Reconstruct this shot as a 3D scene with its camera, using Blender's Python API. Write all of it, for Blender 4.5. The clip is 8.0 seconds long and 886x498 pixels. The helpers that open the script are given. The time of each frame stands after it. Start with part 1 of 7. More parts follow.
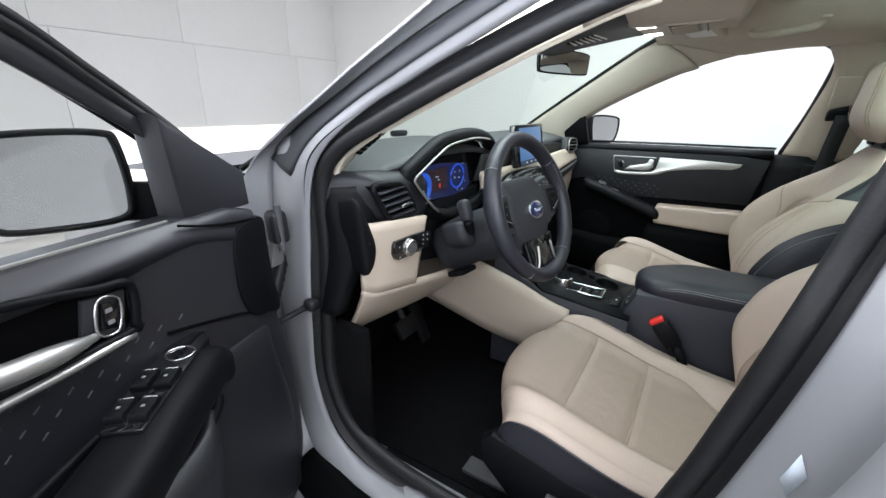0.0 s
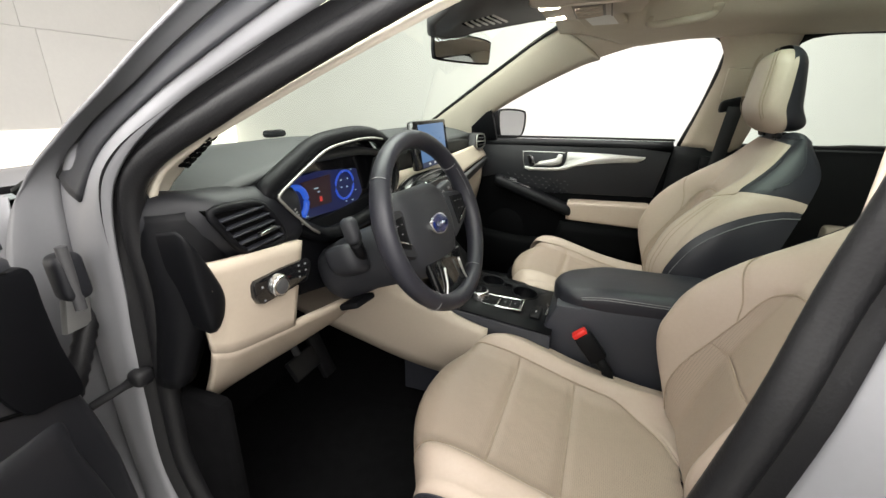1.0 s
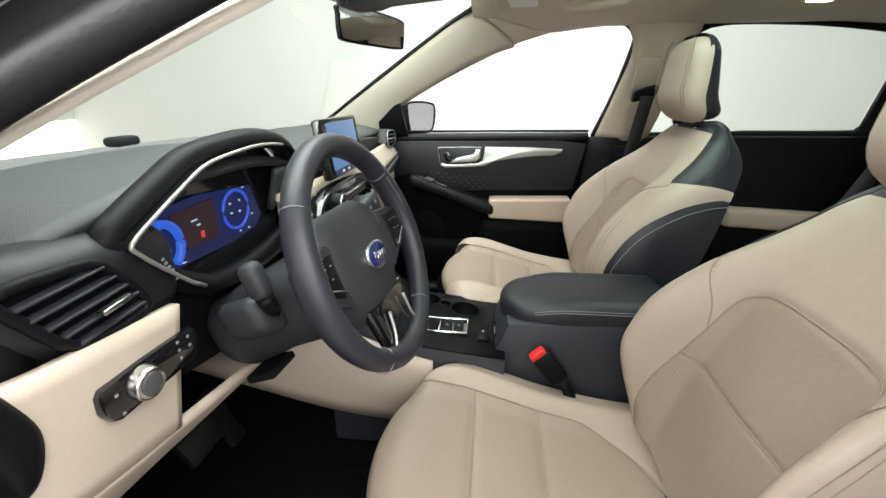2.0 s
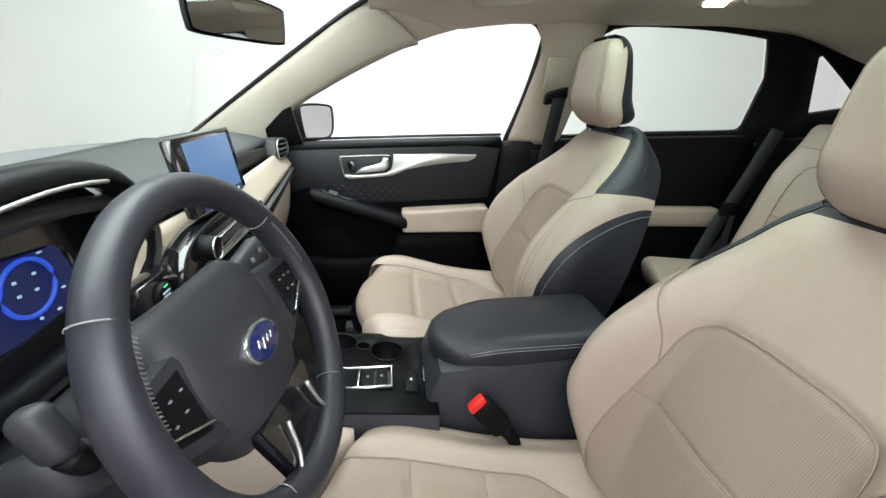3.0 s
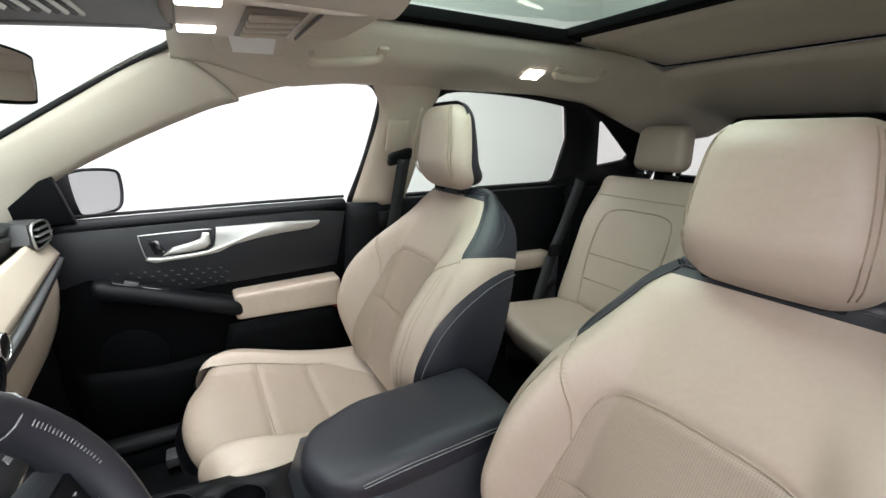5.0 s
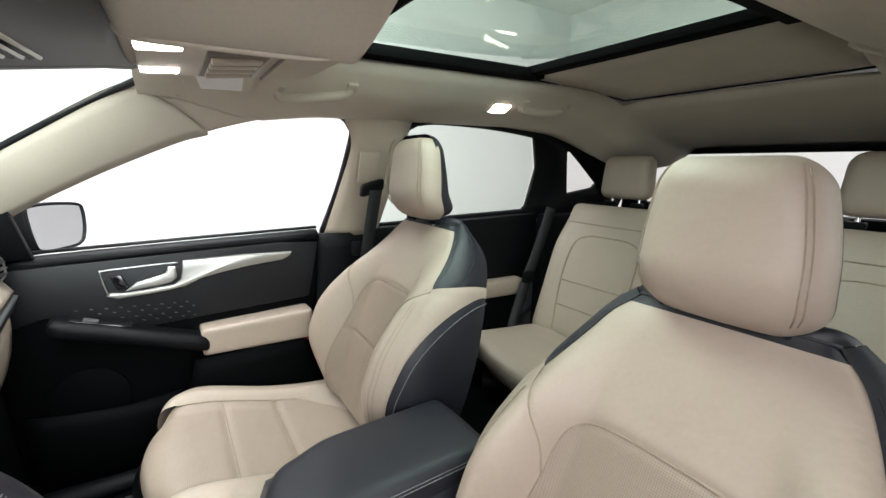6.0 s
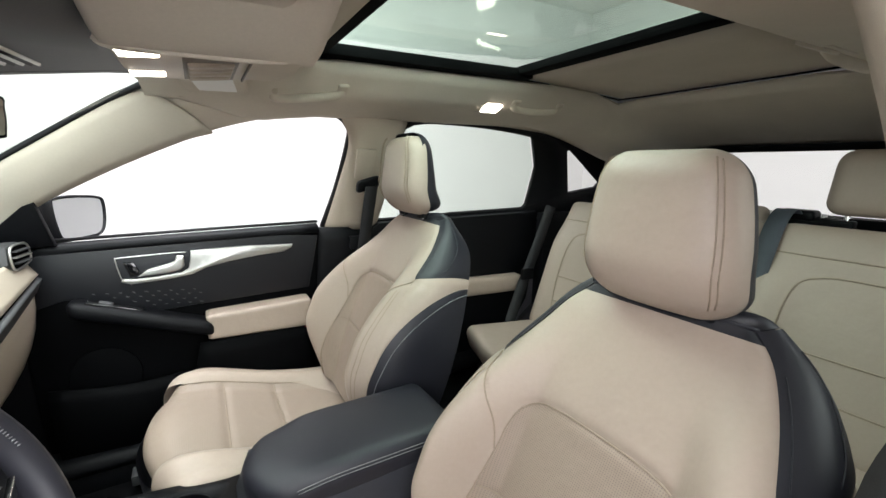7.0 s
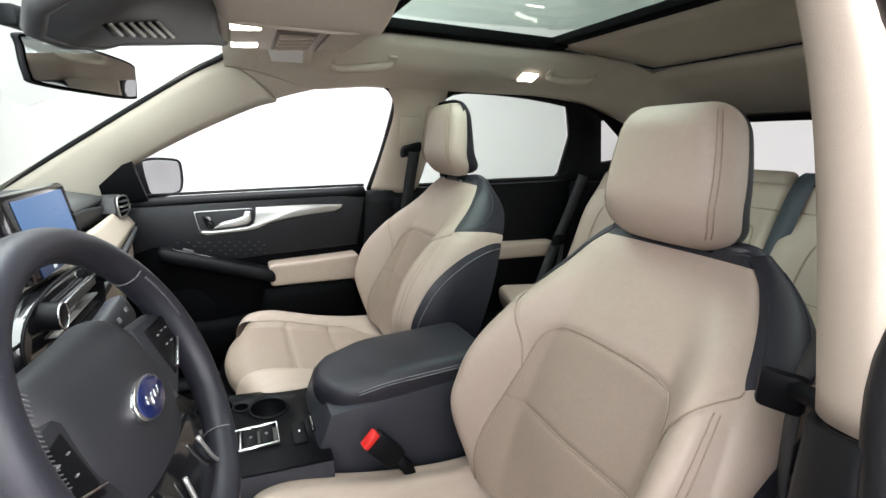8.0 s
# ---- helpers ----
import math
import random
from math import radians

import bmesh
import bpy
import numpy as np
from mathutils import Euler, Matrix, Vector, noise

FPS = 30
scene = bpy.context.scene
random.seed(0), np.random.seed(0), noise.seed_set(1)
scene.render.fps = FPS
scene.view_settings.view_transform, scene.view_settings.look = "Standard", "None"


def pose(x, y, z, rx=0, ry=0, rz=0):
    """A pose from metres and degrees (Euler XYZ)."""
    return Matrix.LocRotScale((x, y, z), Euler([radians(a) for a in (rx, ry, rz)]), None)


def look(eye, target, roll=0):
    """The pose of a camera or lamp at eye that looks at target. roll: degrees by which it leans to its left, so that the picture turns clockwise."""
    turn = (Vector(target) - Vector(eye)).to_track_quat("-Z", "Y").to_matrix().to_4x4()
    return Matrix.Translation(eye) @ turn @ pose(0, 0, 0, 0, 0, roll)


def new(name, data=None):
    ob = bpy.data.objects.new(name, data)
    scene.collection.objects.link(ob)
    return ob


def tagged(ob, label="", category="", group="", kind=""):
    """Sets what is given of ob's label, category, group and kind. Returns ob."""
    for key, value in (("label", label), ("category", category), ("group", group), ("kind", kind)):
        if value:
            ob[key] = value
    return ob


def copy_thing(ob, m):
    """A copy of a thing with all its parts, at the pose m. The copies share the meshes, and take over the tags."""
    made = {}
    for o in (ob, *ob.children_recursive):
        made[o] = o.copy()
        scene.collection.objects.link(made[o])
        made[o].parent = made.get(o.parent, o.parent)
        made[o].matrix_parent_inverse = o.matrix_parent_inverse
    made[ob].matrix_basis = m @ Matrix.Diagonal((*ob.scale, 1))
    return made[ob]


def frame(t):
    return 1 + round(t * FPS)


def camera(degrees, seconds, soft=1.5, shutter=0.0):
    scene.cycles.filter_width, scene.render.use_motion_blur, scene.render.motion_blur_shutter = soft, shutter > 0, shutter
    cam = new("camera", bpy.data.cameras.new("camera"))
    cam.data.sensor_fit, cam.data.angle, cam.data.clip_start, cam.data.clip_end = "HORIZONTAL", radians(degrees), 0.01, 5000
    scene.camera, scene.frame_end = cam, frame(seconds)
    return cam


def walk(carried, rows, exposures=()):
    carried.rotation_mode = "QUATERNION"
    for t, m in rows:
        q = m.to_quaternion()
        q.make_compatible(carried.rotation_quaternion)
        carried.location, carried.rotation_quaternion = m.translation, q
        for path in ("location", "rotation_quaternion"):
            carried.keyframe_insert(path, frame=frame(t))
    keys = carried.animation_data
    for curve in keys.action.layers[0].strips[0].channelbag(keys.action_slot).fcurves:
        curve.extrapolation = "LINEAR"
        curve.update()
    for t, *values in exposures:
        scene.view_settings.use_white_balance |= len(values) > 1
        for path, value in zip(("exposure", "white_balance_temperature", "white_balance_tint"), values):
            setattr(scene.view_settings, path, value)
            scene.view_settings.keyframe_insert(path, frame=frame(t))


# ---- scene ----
cam = camera(92.7, 8.0)
PATH = [
    (0.0, (-1.295, 0.079, 1.264), (0.316, 1.074, 0.619), 0.6),
    (0.5, (-1.187, 0.077, 1.266), (0.499, 0.933, 0.614), 0.4),
    (1.0, (-1.103, 0.117, 1.260), (0.665, 0.779, 0.598), 0.2),
    (1.5, (-1.018, 0.192, 1.252), (0.813, 0.627, 0.577), -0.2),
    (3.0, (-0.766, 0.252, 1.281), (1.090, 0.047, 0.564), -0.3),
    (3.5, (-0.661, 0.259, 1.271), (1.165, -0.150, 0.566), -0.1),
    (4.0, (-0.605, 0.291, 1.271), (1.177, -0.320, 0.599), 0.0),
    (4.5, (-0.600, 0.290, 1.298), (1.128, -0.511, 0.688), 0.0),
    (5.0, (-0.609, 0.286, 1.318), (1.062, -0.679, 0.794), 0.0),
    (6.5, (-0.654, 0.244, 1.330), (0.997, -0.817, 0.948), -0.1),
    (7.0, (-0.720, 0.215, 1.319), (0.982, -0.756, 0.919), -0.1),
    (7.5, (-0.776, 0.241, 1.304), (0.959, -0.651, 0.864), 0.0),
    (8.0, (-0.830, 0.291, 1.282), (0.923, -0.536, 0.786), 0.0),
]
walk(cam, [(t, look(eye, target, roll)) for t, eye, target, roll in PATH], exposures=[(0.0, -0.16, 6120, 10), (0.4, -0.14, 6400, 10), (0.8, -0.06, 6850, 10), (1.2, 0.06, 7050, 9), (1.6, 0.12, 6900, 9), (3.0, 0.22, 6400, 10), (3.5, 0.22, 6420, 14), (5.0, 0.25, 6450, 13), (6.5, 0.26, 6500, 11), (8.0, 0.2, 6440, 14)])

# ---- light: white photo booth with unseen lamps added over the car and beside it ----
scene.view_settings.exposure = 0.0
world = bpy.data.worlds.new("booth_air")
world.use_nodes = True
world.node_tree.nodes["Background"].inputs[0].default_value = (1.0, 0.98, 0.95, 1)
world.node_tree.nodes["Background"].inputs[1].default_value = 0.3
scene.world = world


def area(name, eye, target, sx, sy, watts, colour=(0.985, 0.993, 1.02)):
    data = bpy.data.lights.new(name, "AREA")
    data.shape, data.size, data.size_y, data.energy, data.color = "RECTANGLE", sx, sy, watts, colour
    ob = new(name, data)
    ob.matrix_world = look(eye, target)
    return ob


area("booth_lamp", (0, -0.5, 3.4), (0, -0.5, 0), 4.4, 4.2, 125)
# Two lamps added to brighten the open door, its pillar and the seat fronts
area("booth_lamp", (-3.3, -1.0, 1.9), (-0.7, 0.5, 0.8), 3.0, 1.8, 85)
area("booth_lamp", (-3.4, 2.2, 2.0), (-0.7, 0.0, 0.9), 3.0, 1.8, 85)
# Added to whiten the wall beyond the passenger window
area("booth_lamp", (2.6, 0.3, 3.3), (4.0, 0.3, 0.8), 1.0, 8.0, 250)


# ---- materials ----
def material(name, colour, rough=0.6, metal=0.0, vary=0.12, scale=6.0, bump=0.0, bump_scale=300.0, coat=0.0, spec=0.5, wave=0.0):
    """A surface with slow and fine changes of tone and a fine relief, in metres of the place."""
    m = bpy.data.materials.new(name)
    m.use_nodes = True
    nt = m.node_tree
    b = nt.nodes["Principled BSDF"]
    b.inputs["Roughness"].default_value, b.inputs["Metallic"].default_value = rough, metal
    b.inputs["Coat Weight"].default_value, b.inputs["Coat Roughness"].default_value = coat, 0.08
    b.inputs["Specular IOR Level"].default_value = spec
    geo = nt.nodes.new("ShaderNodeNewGeometry")
    slow, fine = nt.nodes.new("ShaderNodeTexNoise"), nt.nodes.new("ShaderNodeTexNoise")
    slow.inputs["Scale"].default_value, fine.inputs["Scale"].default_value = scale, scale * 25
    slow.inputs["Detail"].default_value, fine.inputs["Detail"].default_value = 4, 2
    mix = nt.nodes.new("ShaderNodeMix")
    mix.data_type = "FLOAT"
    mix.inputs[0].default_value = 0.35
    ramp = nt.nodes.new("ShaderNodeMapRange")
    ramp.inputs["From Min"].default_value, ramp.inputs["From Max"].default_value = 0.3, 0.7
    ramp.inputs["To Min"].default_value, ramp.inputs["To Max"].default_value = 1 - vary, 1 + vary
    mul = nt.nodes.new("ShaderNodeMix")
    mul.data_type, mul.blend_type = "RGBA", "MULTIPLY"
    mul.inputs[0].default_value = 1.0
    mul.inputs[6].default_value = (*colour, 1)
    for n in (slow, fine):
        nt.links.new(geo.outputs["Position"], n.inputs["Vector"])
    nt.links.new(slow.outputs[0], mix.inputs[2])
    nt.links.new(fine.outputs[0], mix.inputs[3])
    nt.links.new(mix.outputs[0], ramp.inputs["Value"])
    nt.links.new(ramp.outputs[0], mul.inputs[7])
    nt.links.new(mul.outputs[2], b.inputs["Base Color"])
    if bump:
        tex = nt.nodes.new("ShaderNodeTexVoronoi")
        tex.inputs["Scale"].default_value = bump_scale
        bp = nt.nodes.new("ShaderNodeBump")
        bp.inputs["Strength"].default_value, bp.inputs["Distance"].default_value = bump, 0.001
        nt.links.new(geo.outputs["Position"], tex.inputs["Vector"])
        nt.links.new(tex.outputs["Distance"], bp.inputs["Height"])
        nt.links.new(bp.outputs[0], b.inputs["Normal"])
        if wave:
            fold, soft_bump = nt.nodes.new("ShaderNodeTexNoise"), nt.nodes.new("ShaderNodeBump")
            fold.inputs["Scale"].default_value, fold.inputs["Detail"].default_value = 22, 3
            soft_bump.inputs["Strength"].default_value, soft_bump.inputs["Distance"].default_value = wave, 0.006
            nt.links.new(geo.outputs["Position"], fold.inputs["Vector"])
            nt.links.new(fold.outputs[0], soft_bump.inputs["Height"])
            nt.links.new(soft_bump.outputs[0], bp.inputs["Normal"])
    return m


def glow(name, colour, strength):
    m = bpy.data.materials.new(name)
    m.use_nodes = True
    b = m.node_tree.nodes["Principled BSDF"]
    b.inputs["Base Color"].default_value = (0.01, 0.01, 0.012, 1) if "display" in name else (*colour, 1)
    b.inputs["Emission Color"].default_value = (*colour, 1)
    b.inputs["Emission Strength"].default_value = strength
    return m


def glass(name, tint, gloss_base=0.025):
    m = bpy.data.materials.new(name)
    m.use_nodes = True
    nt = m.node_tree
    nt.nodes.clear()
    out, mix = nt.nodes.new("ShaderNodeOutputMaterial"), nt.nodes.new("ShaderNodeMixShader")
    clear, gloss = nt.nodes.new("ShaderNodeBsdfTransparent"), nt.nodes.new("ShaderNodeBsdfGlossy")
    layer, power, fres = nt.nodes.new("ShaderNodeLayerWeight"), nt.nodes.new("ShaderNodeMath"), nt.nodes.new("ShaderNodeMath")
    power.operation, power.inputs[1].default_value = "POWER", 5.0
    fres.operation, fres.inputs[1].default_value, fres.inputs[2].default_value = "MULTIPLY_ADD", 0.6, gloss_base
    nt.links.new(layer.outputs["Facing"], power.inputs[0])
    nt.links.new(power.outputs[0], fres.inputs[0])
    clear.inputs[0].default_value = (*tint, 1)
    gloss.inputs["Roughness"].default_value = 0.02
    nt.links.new(fres.outputs[0], mix.inputs[0])
    nt.links.new(clear.outputs[0], mix.inputs[1])
    nt.links.new(gloss.outputs[0], mix.inputs[2])
    nt.links.new(mix.outputs[0], out.inputs[0])
    return m


BEIGE = material("beige_leather", (0.362, 0.289, 0.238), 0.5, vary=0.05, bump=0.10, bump_scale=1300, wave=0.35)


def perforated(name, turn):
    """The beige leather with rows of small holes, laid on a plane turned about x."""
    m = material(name, (0.285, 0.222, 0.178), 0.5, vary=0.05, bump=0.10, bump_scale=1300, wave=0.35)
    nt = m.node_tree
    geo, spin, tex, ramp, mul = (nt.nodes.new("ShaderNode" + k) for k in ("NewGeometry", "Mapping", "TexVoronoi", "MapRange", "Mix"))
    spin.inputs["Rotation"].default_value = (radians(turn), 0, 0)
    tex.voronoi_dimensions = "2D"
    tex.inputs["Scale"].default_value, tex.inputs["Randomness"].default_value = 300, 0.0
    ramp.inputs["From Min"].default_value, ramp.inputs["From Max"].default_value = 0.16, 0.30
    ramp.inputs["To Min"].default_value, ramp.inputs["To Max"].default_value = 0.70, 1.0
    mul.data_type, mul.blend_type = "RGBA", "MULTIPLY"
    mul.inputs[0].default_value = 1.0
    b = nt.nodes["Principled BSDF"]
    nt.links.new(b.inputs["Base Color"].links[0].from_socket, mul.inputs[6])
    nt.links.new(geo.outputs["Position"], spin.inputs["Vector"])
    nt.links.new(spin.outputs[0], tex.inputs["Vector"])
    nt.links.new(tex.outputs["Distance"], ramp.inputs["Value"])
    nt.links.new(ramp.outputs[0], mul.inputs[7])
    nt.links.new(mul.outputs[2], b.inputs["Base Color"])
    return m


PERF_SEAT = perforated("perforated_seat_leather", 0)
PERF_BACK = perforated("perforated_back_leather", -111)
BEIGE_PLASTIC = material("beige_plastic", (0.43, 0.365, 0.295), 0.5, vary=0.04, bump=0.2, bump_scale=900)
HEADLINER = material("headliner_cloth", (0.545, 0.486, 0.412), 0.95, vary=0.06, scale=9, bump=0.3, bump_scale=1200, spec=0.1)
BLACK_LEATHER = material("black_leather", (0.0165, 0.0168, 0.0225), 0.42, spec=0.36, vary=0.1, bump=0.12, bump_scale=1500)
BLACK_PLASTIC = material("black_grained_plastic", (0.0034, 0.0036, 0.0046), 0.5, spec=0.13, vary=0.12, bump=0.12, bump_scale=1400)
DASH_SOFT = material("dark_grey_soft_dash", (0.022, 0.024, 0.025), 0.6, vary=0.1, bump=0.4, bump_scale=700)
GLOSS_BLACK = material("gloss_black", (0.006, 0.006, 0.007), 0.08, vary=0.05, coat=0.6)
CARPET = material("black_carpet", (0.006, 0.006, 0.0066), 1.0, vary=0.35, scale=30, bump=0.9, bump_scale=900, spec=0.02)
RUBBER = material("black_rubber_seal", (0.007, 0.007, 0.008), 0.5, spec=0.3, vary=0.15, bump=0.2)
SILVER_PAINT = material("silver_car_paint", (0.205, 0.206, 0.220), 0.52, metal=0.25, vary=0.03, coat=0.15)
CHROME = material("satin_chrome", (0.62, 0.62, 0.62), 0.22, metal=1.0, vary=0.05)
SATIN = material("satin_silver_trim", (0.52, 0.52, 0.50), 0.38, metal=0.85, vary=0.05)
CLUSTER_EDGE = material("dull_silver_edge", (0.30, 0.29, 0.27), 0.45, metal=0.7, vary=0.05)
WALL = material("booth_wall_white", (0.79, 0.78, 0.765), 0.8, vary=0.03, scale=1.2, spec=0.2)
BOOTH_FLOOR = material("booth_floor_pale", (0.50, 0.495, 0.48), 0.6, vary=0.12, scale=3)
# Passenger door and sill black; the low shade is put into this tone
HARD_PLASTIC = material("shaded_black_plastic", (0.0018, 0.0019, 0.0023), 0.6, spec=0.04, vary=0.12, bump=0.12, bump_scale=1400)
# Same door trim on the driver's side, lightened to hold the booth's reflected light
DOOR_PLASTIC = material("lit_black_door_trim", (0.0135, 0.0140, 0.0172), 0.40, spec=0.5, vary=0.08, bump=0.12, bump_scale=1400)
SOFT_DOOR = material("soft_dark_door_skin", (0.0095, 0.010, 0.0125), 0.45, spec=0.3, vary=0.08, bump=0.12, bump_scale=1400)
# Black leather made lighter: the light on the console sides is in the colour
CONSOLE_LEATHER = material("lit_black_leather", (0.030, 0.032, 0.040), 0.45, spec=0.4, vary=0.08, bump=0.12, bump_scale=1500)
# Beige trim made paler: light through the windscreen is put into its colour
PILLAR = material("screen_lit_pillar_trim", (0.53, 0.485, 0.405), 0.7, vary=0.04, bump=0.2, bump_scale=1100, spec=0.25)
COLUMN = material("dark_column_plastic", (0.021, 0.0218, 0.0255), 0.5, spec=0.3, vary=0.1, bump=0.1, bump_scale=1400)
# Near-black: shade of openings put into the colour; also for black rails and joints
VOID = material("matt_black_and_recess_shade", (0.002, 0.002, 0.0022), 0.9, vary=0.1, spec=0.05)
RED = material("red_plastic", (0.62, 0.02, 0.015), 0.4, vary=0.05)
DARK_RED = material("dark_red_reflector", (0.16, 0.01, 0.012), 0.3, vary=0.05)
LABEL = material("pale_blue_label", (0.36, 0.40, 0.44), 0.5, vary=0.1, scale=60)
WHITE = material("white_print", (0.75, 0.75, 0.75), 0.5, vary=0.02)
BLUE = material("blue_enamel", (0.006, 0.013, 0.075), 0.2, vary=0.05, coat=0.5)
TAUPE = material("taupe_plastic", (0.16, 0.135, 0.112), 0.6, vary=0.06)
GREY_PLASTIC = material("grey_plastic", (0.05, 0.05, 0.053), 0.5, vary=0.08)
# Thread tone darker than the leather: holds the shade of the seam creases too
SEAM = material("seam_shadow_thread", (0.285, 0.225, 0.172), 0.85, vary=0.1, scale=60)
GREY_STITCH = material("grey_thread", (0.17, 0.17, 0.175), 0.8, vary=0.1, scale=60)
MIRROR = material("mirror_glass", (0.74, 0.75, 0.78), 0.02, metal=1.0, vary=0.0)
SIDE_GLOW = glow("booth_side_light", (1.0, 0.95, 0.88), 1.5)
LAMP_GLOW = glow("lit_lamp_lens", (1.0, 0.90, 0.78), 14)
GLASS = glass("window_glass", (0.95, 0.965, 0.958))
WIND_GLASS = glass("windscreen_glass", (0.835, 0.925, 0.868))
PRIVACY_GLASS = glass("rear_tinted_glass", (0.745, 0.825, 0.772))
REFLECTION = glass("faint_green_reflection", (0.93, 0.985, 0.97), 0.01)
ROOF_GLASS = glass("green_roof_glass", (0.82, 0.93, 0.865), 0.006)


# ---- mesh helpers ----
def finish(ob, material, parent, label):
    if material is not None:
        ob.data.materials.append(material)
    if parent is not None:
        ob.parent = parent
    if label:
        ob["label"] = label
    return ob


def raw(name, verts, faces, material, parent=None, label="", smooth=True, solid=0.0, offset=-1.0):
    me = bpy.data.meshes.new(name)
    me.from_pydata([tuple(map(float, v)) for v in verts], [], faces)
    if smooth:
        me.polygons.foreach_set("use_smooth", [True] * len(me.polygons))
    me.update()
    ob = new(name, me)
    if solid:
        mod = ob.modifiers.new("thickness", "SOLIDIFY")
        mod.thickness, mod.offset = solid, offset
    return finish(ob, material, parent, label)


def part(name, bm, material, parent=None, label="", smooth=True):
    me = bpy.data.meshes.new(name)
    bmesh.ops.recalc_face_normals(bm, faces=bm.faces)
    bm.to_mesh(me)
    bm.free()
    if smooth:
        me.polygons.foreach_set("use_smooth", [True] * len(me.polygons))
        me.set_sharp_from_angle(angle=radians(40))
    return finish(new(name, me), material, parent, label)


def thing(name, label, category, at=(0, 0, 0), group="", kind=""):
    ob = new(name)
    ob.empty_display_size = 0.1
    ob.location = at
    return tagged(ob, label, category, group, kind)


def box(name, centre, size, material, parent=None, label="", bevel=0.004, turn=(0, 0, 0), segments=2):
    bm = bmesh.new()
    bmesh.ops.create_cube(bm, size=1.0, matrix=Matrix.Diagonal((*size, 1)))
    if bevel:
        bmesh.ops.bevel(bm, geom=bm.edges[:], offset=min(bevel, 0.48 * min(size)), segments=segments, affect="EDGES", profile=0.5)
    bm.transform(pose(*centre, *turn))
    return part(name, bm, material, parent, label)


def prism(name, outline, axis, low, high, material, parent=None, label="", bevel=0.003, m=None, segments=2):
    """A plate with that outline (pairs of the two other axes), from low to high along the axis."""
    bm = bmesh.new()
    place = {"x": lambda a, b, c: (c, a, b), "y": lambda a, b, c: (a, c, b), "z": lambda a, b, c: (a, b, c)}[axis]
    lo = [bm.verts.new(place(a, b, low)) for a, b in outline]
    hi = [bm.verts.new(place(a, b, high)) for a, b in outline]
    bm.faces.new(lo), bm.faces.new(hi[::-1])
    n = len(outline)
    for i in range(n):
        bm.faces.new((lo[i], hi[i], hi[(i + 1) % n], lo[(i + 1) % n]))
    bmesh.ops.recalc_face_normals(bm, faces=bm.faces)
    if bevel:
        rim = [e for e in bm.edges if (e.verts[0] in lo) == (e.verts[1] in lo)]
        bmesh.ops.bevel(bm, geom=rim, offset=bevel, segments=segments, affect="EDGES", profile=0.5)
    if m is not None:
        bm.transform(m)
    return part(name, bm, material, parent, label)


def rod(name, a, b, radius, material, parent=None, label="", sides=16, radius2=None, bevel=0.0):
    a, b = Vector(a), Vector(b)
    bm = bmesh.new()
    bmesh.ops.create_cone(bm, cap_ends=True, segments=sides, radius1=radius, radius2=radius if radius2 is None else radius2, depth=(b - a).length)
    if bevel:
        rim = [e for e in bm.edges if abs(e.verts[0].co.z - e.verts[1].co.z) < 1e-6]
        bmesh.ops.bevel(bm, geom=rim, offset=bevel, segments=2, affect="EDGES", profile=0.5)
    bm.transform(Matrix.Translation((a + b) / 2) @ (b - a).to_track_quat("Z", "Y").to_matrix().to_4x4())
    return part(name, bm, material, parent, label)


def spline(points, n=8, closed=False):
    """Points on a smooth curve through the given ones."""
    p = [np.array(q, float) for q in points]
    out, count = [], len(p)
    for i in range(count if closed else count - 1):
        if closed:
            a, b, c, d = p[i - 1], p[i], p[(i + 1) % count], p[(i + 2) % count]
        else:
            b, c = p[i], p[i + 1]
            a, d = (p[i - 1] if i else 2 * b - c), (p[i + 2] if i + 2 < count else 2 * c - b)
        for k in range(n):
            s = k / n
            out.append(0.5 * (2 * b + (c - a) * s + (2 * a - 5 * b + 4 * c - d) * s * s + (3 * b - a - 3 * c + d) * s ** 3))
    if not closed:
        out.append(p[-1])
    return np.array(out)


def tube(name, points, radius, material, parent=None, label="", closed=False, sides=8, flat=1.0, up=(0, 0, 1), ends=True):
    """A bar swept along points; radius may be a list; flat squeezes it along the up axis."""
    p = np.array(points, float)
    n = len(p)
    r = np.broadcast_to(np.array(radius, float), (n,))
    verts, faces = [], []
    for i in range(n):
        a, b = (p[i - 1], p[(i + 1) % n]) if closed else (p[max(i - 1, 0)], p[min(i + 1, n - 1)])
        d = (b - a) / max(np.linalg.norm(b - a), 1e-9)
        s = np.cross(d, up)
        s = s / max(np.linalg.norm(s), 1e-6)
        u = np.cross(s, d)
        for k in range(sides):
            w = 2 * math.pi * k / sides
            verts.append(p[i] + r[i] * (math.cos(w) * s + flat * math.sin(w) * u))
    for i in range(n if closed else n - 1):
        for k in range(sides):
            a, b = i * sides + k, i * sides + (k + 1) % sides
            c, d = (i + 1) % n * sides + k, (i + 1) % n * sides + (k + 1) % sides
            faces.append((a, b, d, c))
    if ends and not closed:
        faces.append(tuple(range(sides))[::-1])
        faces.append(tuple((n - 1) * sides + k for k in range(sides)))
    return raw(name, verts, faces, material, parent, label)


